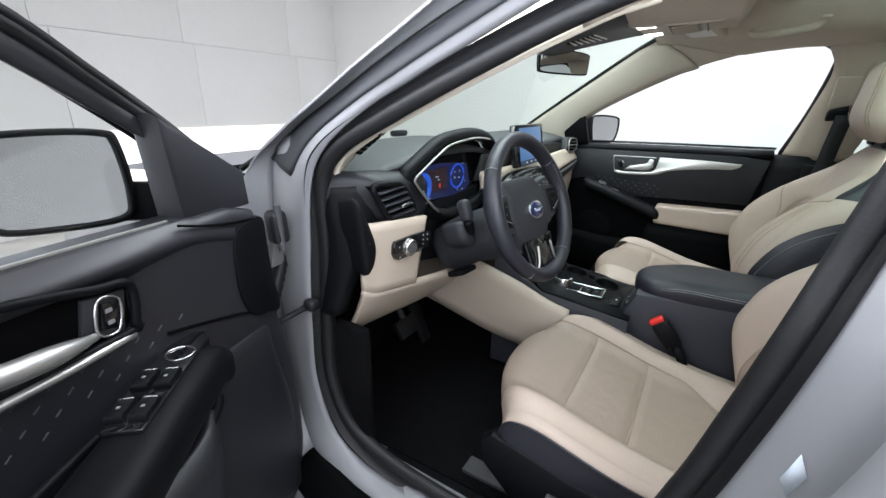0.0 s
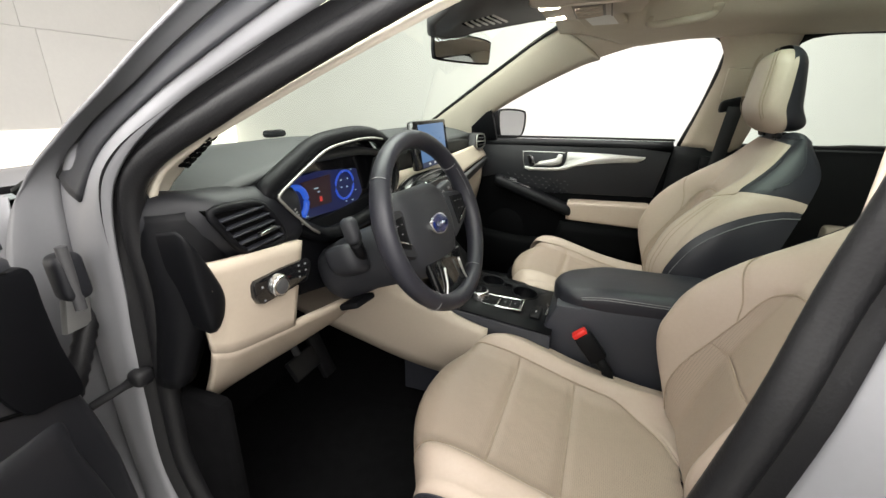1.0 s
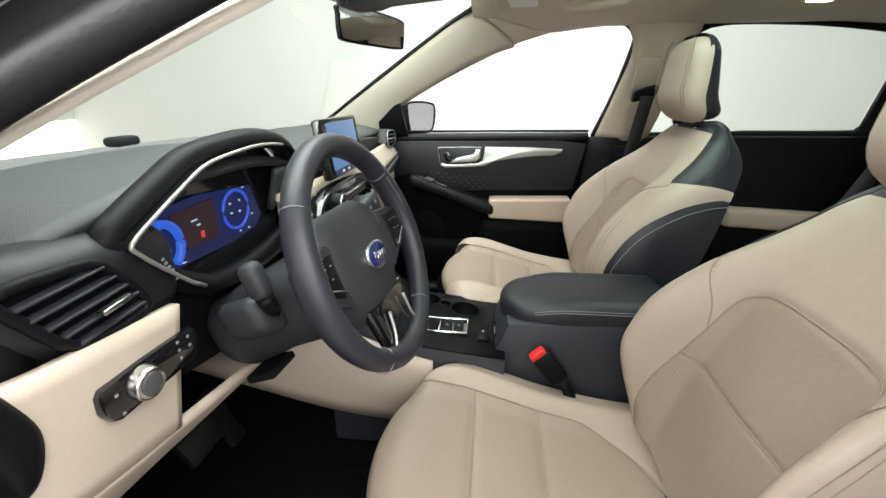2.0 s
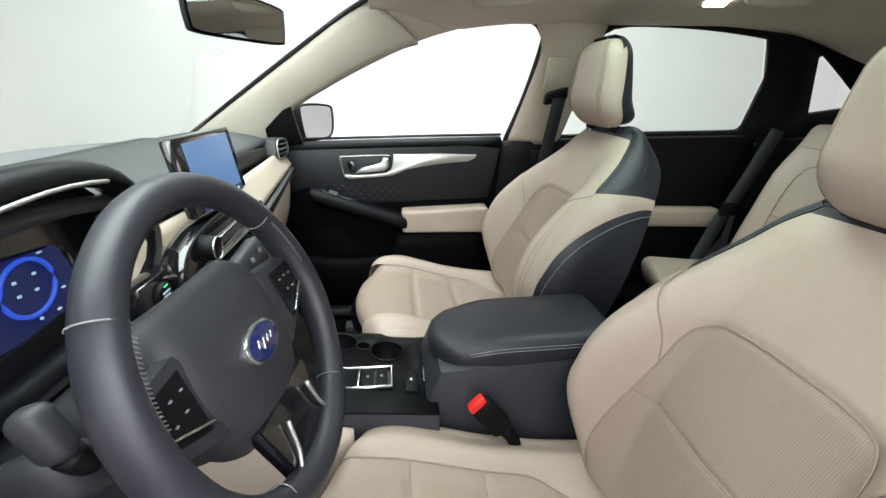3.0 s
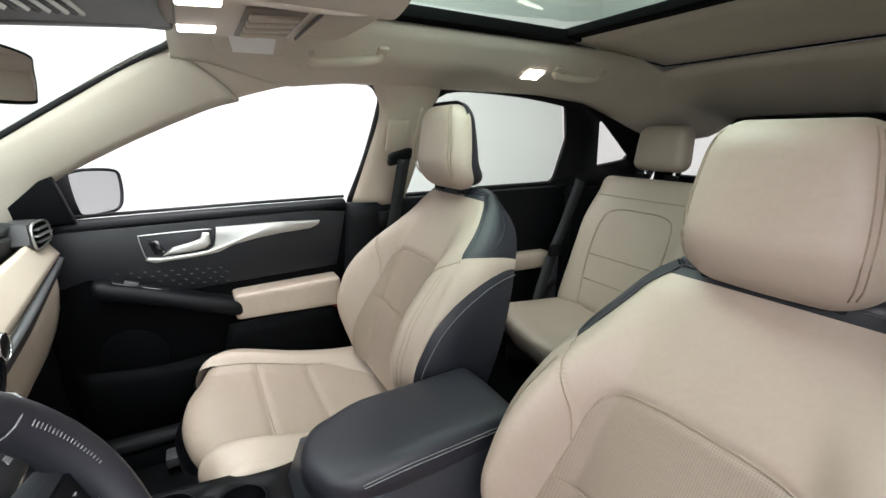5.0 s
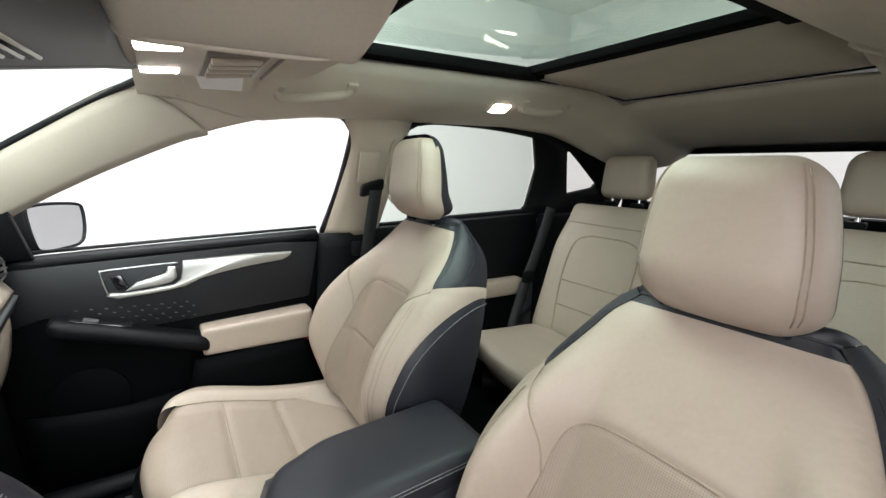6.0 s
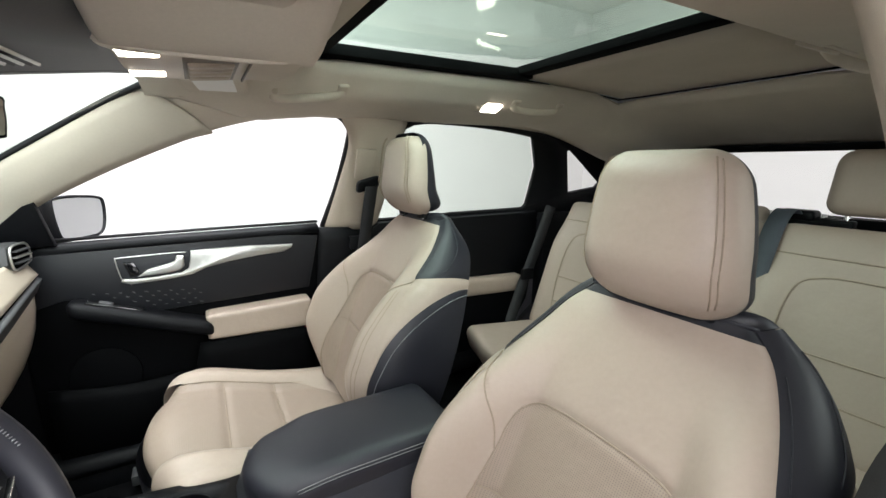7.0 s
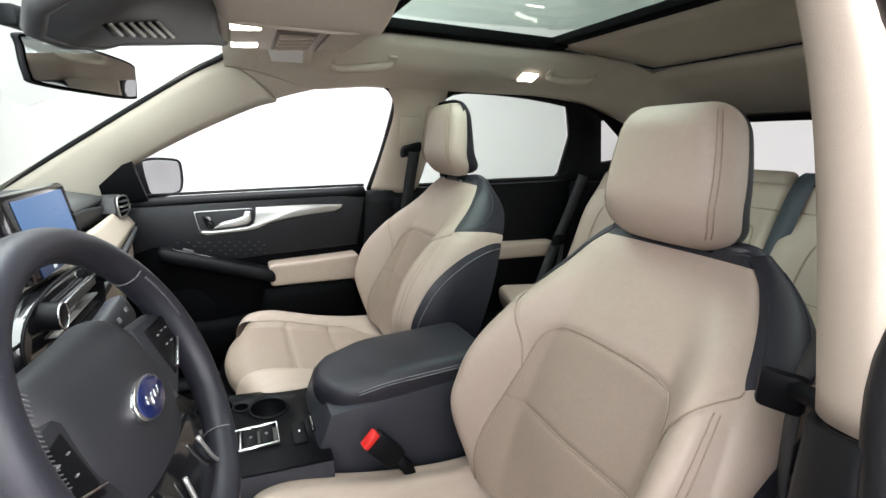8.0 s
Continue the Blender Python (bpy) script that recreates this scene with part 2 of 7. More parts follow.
def sheet(name, fn, nu, nv, material, parent=None, label="", solid=0.0, offset=-1.0, wrap=False):
    """A surface fn(u, v) with u and v from 0 to 1."""
    verts = [fn(i / nu, j / nv) for i in range(nu + 1) for j in range(nv + 1)]
    faces = [(i * (nv + 1) + j, (i + 1) * (nv + 1) + j, (i + 1) * (nv + 1) + j + 1, i * (nv + 1) + j + 1) for i in range(nu) for j in range(nv)]
    return raw(name, verts, faces, material, parent, label, solid=solid, offset=offset)


def rails(name, a, b, n, material, parent=None, label="", solid=0.0, offset=-1.0, bulge=None, rows=6):
    """A skin between two smooth lines a and b."""
    pa, pb = spline(a, n), spline(b, n)
    m = min(len(pa), len(pb))

    def fn(u, v):
        i = min(int(round(u * (m - 1))), m - 1)
        q = pa[i] * (1 - v) + pb[i] * v
        if bulge is not None:
            q = q + np.array(bulge) * 4 * v * (1 - v)
        return q
    return sheet(name, fn, m - 1, rows, material, parent, label, solid, offset)


def soft(name, size, radius, deform, parts, parent, counts=(18, 12, 18), which=None):
    """An upholstered body: a box with round edges, bent by deform(x, y, z), its faces shared out to parts by which(x, y, z, normal axis)."""
    h = np.array(size) / 2
    grids = [np.sin(np.linspace(-1, 1, c + 1) * math.pi / 2) * 0.55 + np.linspace(-1, 1, c + 1) * 0.45 for c in counts]
    index, verts, faces = {}, [], []

    def vert(p):
        key = tuple(np.round(p, 6))
        if key not in index:
            index[key] = len(verts)
            q = np.clip(p * h, -(h - radius), h - radius)
            d = p * h - q
            length = np.linalg.norm(d)
            verts.append(q + (d / length * radius if length > 1e-9 else d))
        return index[key]
    for ax in range(3):
        o1, o2 = [k for k in range(3) if k != ax]
        for sgn in (-1, 1):
            for i in range(counts[o1]):
                for j in range(counts[o2]):
                    quad = []
                    for a, b in ((i, j), (i + 1, j), (i + 1, j + 1), (i, j + 1)):
                        p = np.zeros(3)
                        p[ax], p[o1], p[o2] = sgn, grids[o1][a], grids[o2][b]
                        quad.append(vert(p))
                    flip = (sgn > 0) != (ax == 1)
                    faces.append((quad if flip else quad[::-1], ax * 2 + (sgn > 0)))
    rest = np.array(verts)
    bent = np.array([deform(*v) for v in verts])
    groups = {}
    for quad, side in faces:
        key = which(*rest[list(quad)].mean(axis=0), side) if which else list(parts)[0]
        groups.setdefault(key, []).append(quad)
    made = {}
    for key, quads in groups.items():
        used = sorted({i for q in quads for i in q})
        back = {i: k for k, i in enumerate(used)}
        mat, label = parts[key]
        made[key] = raw(key, bent[used], [tuple(back[i] for i in q) for q in quads], mat, parent, label)
    return made


def smooth01(x):
    x = min(max(x, 0.0), 1.0)
    return x * x * (3 - 2 * x)


def fill(name, outer, holes, place, material, parent=None, label="", solid=0.0, offset=-1.0):
    """A flat outline (pairs) with holes, laid into space by place(a, b)."""
    bm = bmesh.new()
    for loop in (outer, *holes):
        vs = [bm.verts.new((a, b, 0)) for a, b in loop]
        for i in range(len(vs)):
            bm.edges.new((vs[i], vs[(i + 1) % len(vs)]))
    bmesh.ops.triangle_fill(bm, use_beauty=True, use_dissolve=False, edges=bm.edges[:])
    for v in bm.verts:
        v.co = Vector(place(v.co.x, v.co.y))
    ob = part(name, bm, material, parent, label)
    if solid:
        mod = ob.modifiers.new("thickness", "SOLIDIFY")
        mod.thickness, mod.offset = solid, offset
    return ob


def booth():
    x0, x1, y0, y1, top = -4.2, 4.2, -5.2, 5.6, 3.5
    for name, c, s in (("wall_north", ((x0 + x1) / 2, y1 + 0.1, top / 2), (x1 - x0 + 0.4, 0.2, top)), ("wall_south", ((x0 + x1) / 2, y0 - 0.1, top / 2), (x1 - x0 + 0.4, 0.2, top)),
                       ("wall_east", (x1 + 0.1, (y0 + y1) / 2, top / 2), (0.2, y1 - y0, top)), ("wall_west", (x0 - 0.1, (y0 + y1) / 2, top / 2), (0.2, y1 - y0, top))):
        tagged(box(name, c, s, WALL, bevel=0), "white painted photo booth wall", "wall", kind="structure")
    tagged(box("ceiling", ((x0 + x1) / 2, (y0 + y1) / 2, top + 0.1), (x1 - x0 + 0.4, y1 - y0 + 0.4, 0.2), WALL, bevel=0), "white booth ceiling above the car", "ceiling", kind="structure")
    tagged(box("floor", ((x0 + x1) / 2, (y0 + y1) / 2, -0.05), (x1 - x0 + 0.4, y1 - y0 + 0.4, 0.1), BOOTH_FLOOR, bevel=0), "light grey concrete booth floor", "floor", kind="structure")


booth()

# wall panels with open joints, and a low band of side lights along the wall
panels = thing("wall_panels", "large pale wall panels with thin dark joints", "wall panels", kind="structure")
JOINTS = (-4.2, -4.0, -2.5, -1.0, 0.5, 1.87, 3.4, 4.2)
HIGH_JOINTS = (-4.2, -4.12, -2.62, -1.12, 0.38, 1.75, 3.28, 4.2)
for line, z0, z1 in ((JOINTS, 0.98, 1.928), (HIGH_JOINTS, 1.932, 3.48)):
    for a, b in zip(line, line[1:]):
        box("panel", ((a + b) / 2, 5.59, (z0 + z1) / 2), (b - a - 0.004, 0.02, z1 - z0), WALL, panels, bevel=0.0015)
lights = thing("side_light", "low band of warm lit panels along the wall", "light")
for a, b in zip(JOINTS, JOINTS[1:]):
    box("light_panel", ((a + b) / 2, 5.585, 0.60), (b - a - 0.02, 0.03, 0.72), SIDE_GLOW, lights, "warm lit panel", bevel=0.005)


# ---- the shell of the car ----
def side_x(z):
    """Half the width of the cabin's side at height z."""
    return 0.77 - 0.43 * max(z - 1.1, 0.0)


FRONT_WINDOW = [(0.62, 1.105), (0.567, 1.105), (0.30, 1.105), (0.0, 1.106), (-0.140, 1.106), (-0.182, 1.25), (-0.203, 1.34), (-0.210, 1.40), (-0.203, 1.428), (-0.188, 1.447), (-0.165, 1.459), (-0.138, 1.464), (-0.10, 1.462),
                (0.0, 1.450), (0.117, 1.427), (0.193, 1.400), (0.286, 1.364), (0.377, 1.322), (0.468, 1.277), (0.547, 1.232), (0.62, 1.19)]
REAR_WINDOW = [(-0.33, 1.112), (-0.66, 1.115), (-1.035, 1.117), (-1.05, 1.135), (-1.036, 1.30), (-0.972, 1.412), (-0.95, 1.427), (-0.74, 1.449), (-0.52, 1.457), (-0.44, 1.450), (-0.40, 1.43)]
QUARTER = [(-1.285, 1.178), (-1.46, 1.20), (-1.475, 1.222), (-1.45, 1.24), (-1.20, 1.378), (-1.18, 1.37)]

body = thing("car_body", "silver car body shell with open driver side doorway", "car body")


def pane(name, outline, s, material, lift=0.012):
    ob = fill(name, outline, [], lambda a, b: (s * (side_x(b) + lift), a, b), material, body)
    ob.visible_shadow = material is PRIVACY_GLASS
    return ob


pane("side_window", FRONT_WINDOW, 1, GLASS)
# Tinted sheet stands in for a reflection low on the passenger window
pane("window_film", [(0.30, 1.112), (0.20, 1.145), (0.11, 1.171), (0.0, 1.192), (-0.08, 1.203), (-0.153, 1.209), (-0.138, 1.112)], 1, REFLECTION, 0.006)
pane("rear_side_window", REAR_WINDOW, 1, PRIVACY_GLASS)
pane("quarter_window", QUARTER, 1, GLASS)
pane("rear_side_window", REAR_WINDOW, -1, PRIVACY_GLASS)
pane("quarter_window", QUARTER, -1, GLASS)

SCREEN_EDGE = [(0.745, 0.93, 1.13), (0.66, 0.70, 1.27), (0.575, 0.50, 1.388), (0.505, 0.37, 1.46)]
for s in (1, -1):
    edge = [(s * x, y, z) for x, y, z in SCREEN_EDGE]
    # pillar trim between windscreen and side window
    low = [(0.765, 0.66, 1.10), (0.722, 0.60, 1.195)] if s > 0 else [(-0.722, 0.672, 1.135), (-0.712, 0.63, 1.187)]
    rails("front_pillar_trim", edge + [(s * 0.47, 0.31, 1.49)],
          [*low, (s * 0.663, 0.44, 1.288), (s * 0.618, 0.25, 1.375), (s * 0.603, 0.17, 1.40)], 6, PILLAR, body, "pale beige pillar trim", solid=0.008, offset=0, bulge=(-s * (0.016 if s > 0 else 0.03), -0.01, 0))
    tube("windscreen_seal", spline(edge + [(s * 0.455, 0.305, 1.487), (s * 0.38, 0.285, 1.497), (s * 0.2, 0.28, 1.505), (0, 0.278, 1.507)], 6), 0.007, RUBBER, body, "black windscreen edge band", sides=6)

sheet("windscreen", lambda u, v: ((1 - 2 * u) * (0.78 - 0.25 * v), 0.98 - 0.68 * v - 0.02 * (1 - 2 * u) ** 2, 1.10 + 0.40 * v + 0.02 * math.sin(math.pi * v)), 10, 10, WIND_GLASS, body)

# foot of the driver's pillar trim beside the dash
FOOT_OUT, FOOT_IN = [(-0.712, 0.697, 1.106), (-0.714, 0.698, 1.136), (-0.716, 0.676, 1.168), (-0.716, 0.650, 1.190), (-0.714, 0.624, 1.207), (-0.700, 0.575, 1.228)], [(-0.700, 0.702, 1.108), (-0.682, 0.692, 1.143), (-0.675, 0.672, 1.165), (-0.672, 0.650, 1.184), (-0.672, 0.612, 1.210), (-0.672, 0.560, 1.238)]
rails("pillar_foot", FOOT_OUT, FOOT_IN, 6, PILLAR, body, "pale beige pillar foot", solid=0.006, offset=0, bulge=(0.004, -0.004, 0.004))

# black trim round the rear door window, the quarter window and the rear pillar
for s in (1, -1):
    fill("rear_pillar_trim", [(-0.32, 1.095), (-1.70, 1.06), (-1.74, 1.20), (-1.62, 1.33), (-1.52, 1.39), (-0.98, 1.462), (-0.50, 1.468), (-0.37, 1.465)],
         [REAR_WINDOW[::-1], QUARTER[::-1]], lambda a, b, s=s: (s * (side_x(b) - 0.004), a, b), BLACK_PLASTIC, body, "black plastic window surround", solid=0.02, offset=0)
    tube("window_seal", [(s * (side_x(b) - 0.006), a, b) for a, b in spline(REAR_WINDOW, 4, True)], 0.008, RUBBER, body, closed=True, sides=6, up=(1, 0, 0))
    tube("window_seal", [(s * (side_x(b) - 0.002), a, b) for a, b in spline(QUARTER, 4, True)], 0.006, RUBBER, body, closed=True, sides=6, up=(1, 0, 0))
    # outer body below the belt and the sill
    rails("sill", [(s * 0.86, 0.95, 0.40), (s * 0.86, 0.0, 0.385), (s * 0.86, -1.2, 0.40)], [(s * 0.66, 0.95, 0.47), (s * 0.66, 0.0, 0.46), (s * 0.66, -1.2, 0.47)], 6, SILVER_PAINT if s < 0 else BLACK_PLASTIC, body, "silver painted door sill", solid=0.03, bulge=(0, 0, 0.05))

# ---- doorway on the driver's side: seal, painted pillars ----
DOORWAY = [(-0.644, 0.241, 1.394), (-0.657, 0.32, 1.362), (-0.683, 0.444, 1.303), (-0.708, 0.547, 1.249), (-0.735, 0.650, 1.187), (-0.740, 0.690, 1.12), (-0.735, 0.698, 0.98), (-0.735, 0.716, 0.80),
           (-0.735, 0.712, 0.67), (-0.73, 0.655, 0.555), (-0.725, 0.50, 0.500), (-0.722, 0.25, 0.495), (-0.742, 0.095, 0.61), (-0.77, 0.035, 0.79), (-0.77, 0.0, 0.92), (-0.765, -0.03, 1.04), (-0.745, -0.055, 1.13),
           (-0.738, -0.08, 1.24), (-0.705, -0.095, 1.34), (-0.66, -0.085, 1.42), (-0.635, -0.03, 1.455), (-0.625, 0.06, 1.45), (-0.63, 0.15, 1.425)]
seal_path = spline(DOORWAY, 6, True)
tube("door_seal", seal_path, 0.016, RUBBER, body, "thick black rubber door seal", closed=True, sides=10, up=(1, 0, 0))
ring = seal_path.copy()
middle = np.array([-0.72, 0.30, 0.98])
out = ring - middle
out[:, 0] = 0
out = out / np.linalg.norm(out, axis=1)[:, None]
n = len(ring)


def hoop(name, steps, material, label):
    rows = [ring + out * o + [dx, 0, 0] for o, dx in steps]
    verts = [v for r in rows for v in r]
    return raw(name, verts, [(k * n + i, k * n + (i + 1) % n, (k + 1) * n + (i + 1) % n, (k + 1) * n + i) for k in range(len(rows) - 1) for i in range(n)], material, body, label)


hoop("door_flange", ((0.0, 0.0), (0.012, -0.008), (0.020, -0.012), (0.024, -0.024)), RUBBER, "black flange round the doorway")
def half_hoop(name, steps, material, label):
    rows = [ring + out * o + [dx, 0, 0] for o, dx in steps]
    verts = [v for r in rows for v in r]
    keep = [i for i in range(n) if ring[i][1] < 0.30 and ring[(i + 1) % n][1] < 0.30]
    return raw(name, verts, [(k * n + i, k * n + (i + 1) % n, (k + 1) * n + (i + 1) % n, (k + 1) * n + i) for k in range(len(rows) - 1) for i in keep], material, body, label)


half_hoop("door_surround", ((0.024, -0.020), (0.030, -0.024), (0.040, -0.040), (0.060, -0.050), (0.085, -0.058), (0.100, -0.075), (0.106, -0.095)), SILVER_PAINT, "silver painted doorway surround")
A_IN = [(-0.677, 0.30, 1.405), (-0.690, 0.40, 1.355), (-0.712, 0.50, 1.302), (-0.733, 0.585, 1.253), (-0.752, 0.662, 1.190), (-0.758, 0.700, 1.12), (-0.755, 0.722, 0.98), (-0.755, 0.738, 0.80), (-0.755, 0.735, 0.66), (-0.75, 0.680, 0.530), (-0.745, 0.53, 0.478), (-0.742, 0.20, 0.472)]
A_MID = [(-0.690, 0.36, 1.428), (-0.700, 0.47, 1.378), (-0.712, 0.57, 1.325), (-0.713, 0.66, 1.278), (-0.717, 0.76, 1.225), (-0.725, 0.84, 1.16), (-0.738, 0.845, 1.0), (-0.74, 0.85, 0.80), (-0.745, 0.83, 0.64), (-0.78, 0.745, 0.505), (-0.79, 0.56, 0.468), (-0.79, 0.20, 0.462)]
A_OUT = [(-0.742, 0.39, 1.432), (-0.746, 0.50, 1.370), (-0.750, 0.595, 1.318), (-0.754, 0.68, 1.268), (-0.758, 0.78, 1.210), (-0.768, 0.88, 1.13), (-0.80, 0.90, 1.0), (-0.81, 0.905, 0.80), (-0.81, 0.885, 0.62), (-0.83, 0.78, 0.44), (-0.87, 0.56, 0.41), (-0.87, 0.20, 0.41)]
rails("front_pillar", A_IN, A_MID, 6, SILVER_PAINT, body, "silver painted hinge pillar", solid=0.004, bulge=(-0.012, 0, 0.0))
rails("front_pillar", A_MID[:10], A_OUT[:10], 6, SILVER_PAINT, body, "bright silver windscreen pillar", solid=0.004, bulge=(-0.006, 0, 0.010))
rails("sill_cladding", A_MID[9:], A_OUT[9:], 6, HARD_PLASTIC, body, "black sill cladding", solid=0.004, bulge=(-0.006, 0, 0.004))
# Dark strip stands in for the silver paint's shade on the pillar's inner face
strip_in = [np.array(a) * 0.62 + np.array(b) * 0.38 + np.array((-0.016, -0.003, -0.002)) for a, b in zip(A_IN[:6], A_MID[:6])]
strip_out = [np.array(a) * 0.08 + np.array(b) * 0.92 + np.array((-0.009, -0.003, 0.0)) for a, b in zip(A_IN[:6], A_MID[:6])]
rails("pillar_channel", strip_in, strip_out, 6, COLUMN, body, "dark grey strip standing in for shade on the windscreen pillar", solid=0.003, bulge=(-0.004, 0, 0))
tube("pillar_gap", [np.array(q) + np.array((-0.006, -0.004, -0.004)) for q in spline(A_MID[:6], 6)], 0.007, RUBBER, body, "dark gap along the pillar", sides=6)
# wing and bonnet beyond the pillar
rails("front_wing", [(-0.77, 0.90, 1.13), (-0.83, 1.1, 1.10), (-0.84, 1.5, 1.06), (-0.72, 2.0, 0.98)], [(-0.82, 0.92, 0.60), (-0.90, 1.1, 0.60), (-0.93, 1.5, 0.62), (-0.82, 2.05, 0.6)], 6, SILVER_PAINT, body, solid=0.003)
sheet("bonnet", lambda u, v: ((1 - 2 * u) * (0.80 - 0.07 * v * v), 0.96 + 1.1 * v + 0.10 * (1 - (1 - 2 * u) ** 2) * (v - 0.3), 1.115 - 0.12 * v * v + 0.02 * (1 - (1 - 2 * u) ** 2) - 0.02 * (1 - v) * (1 - (1 - 2 * u) ** 2)), 14, 10, SILVER_PAINT, body, "silver bonnet", solid=0.003)

# silver rear face of the doorway with its seal
B_MID = [(-0.90, 0.06, 0.55), (-0.86, -0.03, 0.79), (-0.86, -0.07, 0.93), (-0.85, -0.10, 1.03), (-0.83, -0.13, 1.13), (-0.79, -0.15, 1.27), (-0.75, -0.16, 1.39)]
B_OUT = [(-0.93, -0.06, 0.55), (-0.91, -0.14, 0.79), (-0.91, -0.18, 0.93), (-0.90, -0.21, 1.03), (-0.87, -0.24, 1.13), (-0.79, -0.26, 1.27), (-0.72, -0.26, 1.39)]
rails("centre_pillar", B_MID, B_OUT, 6, SILVER_PAINT, body, solid=0.004, bulge=(-0.01, 0, 0))
rails("rear_door_skin", [(-0.93, -0.07, 0.55), (-0.915, -0.16, 0.80), (-0.905, -0.23, 1.03), (-0.875, -0.26, 1.12)], [(-0.93, -1.1, 0.55), (-0.93, -1.1, 0.80), (-0.92, -1.1, 1.03), (-0.87, -1.1, 1.12)], 6, SILVER_PAINT, body, solid=0.003)

# outer skins of the other sides
rails("side_skin", [(0.85, 1.0, 1.07), (0.885, 0.3, 1.08), (0.885, -1.1, 1.08), (0.80, -1.93, 1.07)], [(0.90, 1.0, 0.42), (0.93, 0.3, 0.40), (0.93, -1.1, 0.40), (0.85, -2.05, 0.5)], 6, SILVER_PAINT, body, "silver painted body side", solid=0.003)
rails("front_wing", [(0.85, 1.0, 1.07), (0.84, 1.3, 1.08), (0.82, 1.6, 1.04), (0.72, 2.0, 0.98)], [(0.90, 1.0, 0.60), (0.92, 1.3, 0.62), (0.92, 1.6, 0.62), (0.82, 2.05, 0.6)], 6, SILVER_PAINT, body, solid=0.003)
rails("side_skin", [(-0.87, -1.1, 1.10), (-0.85, -1.5, 1.09), (-0.80, -1.93, 1.07)], [(-0.93, -1.1, 0.55), (-0.92, -1.5, 0.55), (-0.85, -2.05, 0.5)], 6, SILVER_PAINT, body, "silver painted body side", solid=0.003)
for x in (-0.80, 0.80):
    for y in (1.42, -1.36):
        tube("tyre", [(x, y + 0.255 * math.sin(a), 0.335 + 0.255 * math.cos(a)) for a in np.linspace(0, 2 * math.pi, 37)[:-1]], 0.08, RUBBER, body, "black rubber tyre", closed=True, sides=12, up=(1, 0, 0), flat=1.2)
        rod("wheel_rim", (x - 0.07, y, 0.335), (x + 0.07, y, 0.335), 0.20, SATIN, body, "silver wheel rim", sides=32, bevel=0.01)

# roof skin and tail
sheet("roof_skin", lambda u, v: ((1 - 2 * u) * 0.62, 0.30 - 0.36 * v, 1.60 - 0.10 * abs(1 - 2 * u) ** 3 - 0.02 * (1 - v)), 12, 3, SILVER_PAINT, body, solid=0.003, offset=1)
sheet("roof_skin", lambda u, v: ((1 - 2 * u) * 0.62, -1.10 - 0.75 * v, 1.60 - 0.10 * abs(1 - 2 * u) ** 3 - 0.08 * v), 12, 6, SILVER_PAINT, body, solid=0.003, offset=1)
for s in (1, -1):
    sheet("roof_skin", lambda u, v, s=s: (s * (0.36 + 0.27 * u), -0.04 - 1.08 * v, 1.60 - 0.10 * ((0.36 + 0.27 * u) / 0.62) ** 3), 6, 8, SILVER_PAINT, body, solid=0.003, offset=1 if s < 0 else -1)
rails("tail_panel", [(-0.75, -1.95, 1.09), (0.0, -2.0, 1.10), (0.75, -1.95, 1.09)], [(-0.85, -2.1, 0.5), (0, -2.2, 0.5), (0.85, -2.1, 0.5)], 6, SILVER_PAINT, body, solid=0.01)
fill("tailgate_trim", [(-0.72, 1.06), (0.72, 1.06), (0.66, 1.27), (0.56, 1.40), (-0.56, 1.40), (-0.66, 1.27)], [[(-0.58, 1.13), (-0.55, 1.27), (-0.46, 1.36), (0.46, 1.36), (0.55, 1.27), (0.58, 1.13)]],
     lambda a, b: (a, -1.70 + 0.10 * (b - 1.1) / 0.3, b), BLACK_PLASTIC, body, "black tailgate window surround", solid=0.03, offset=0)
fill("rear_window", [(-0.60, 1.11), (-0.57, 1.28), (-0.48, 1.375), (0.48, 1.375), (0.57, 1.28), (0.60, 1.11)], [], lambda a, b: (a, -1.73 + 0.10 * (b - 1.1) / 0.3, b), GLASS, body).visible_shadow = False

# ---- floor of the car ----
box("car_floor", (0, -0.4, 0.40), (1.50, 2.9, 0.04), CARPET, body, "black carpet floor", bevel=0.01)
box("firewall", (0, 1.02, 0.75), (1.5, 0.04, 0.75), CARPET, body, bevel=0.01)
box("boot_floor", (0, -1.65, 0.62), (1.3, 0.7, 0.04), CARPET, body, bevel=0.01)

# ---- headliner ----
HOLE_X, HOLE_FRONT, HOLE_REAR = 0.325, -0.02, -1.09


def liner_z(x, y):
    z = 1.565 - 0.055 * smooth01((y + 0.12) / 0.42) - 0.175 * smooth01((-y - 0.85) / 0.80)
    a = abs(x)
    return z - 0.075 * smooth01((a - 0.30) / 0.14) * (1 - 0.75 * smooth01((y - 0.02) / 0.26)) - 0.026 * smooth01((a - 0.42) / 0.17) * (1 - 0.6 * smooth01((y - 0.02) / 0.26))


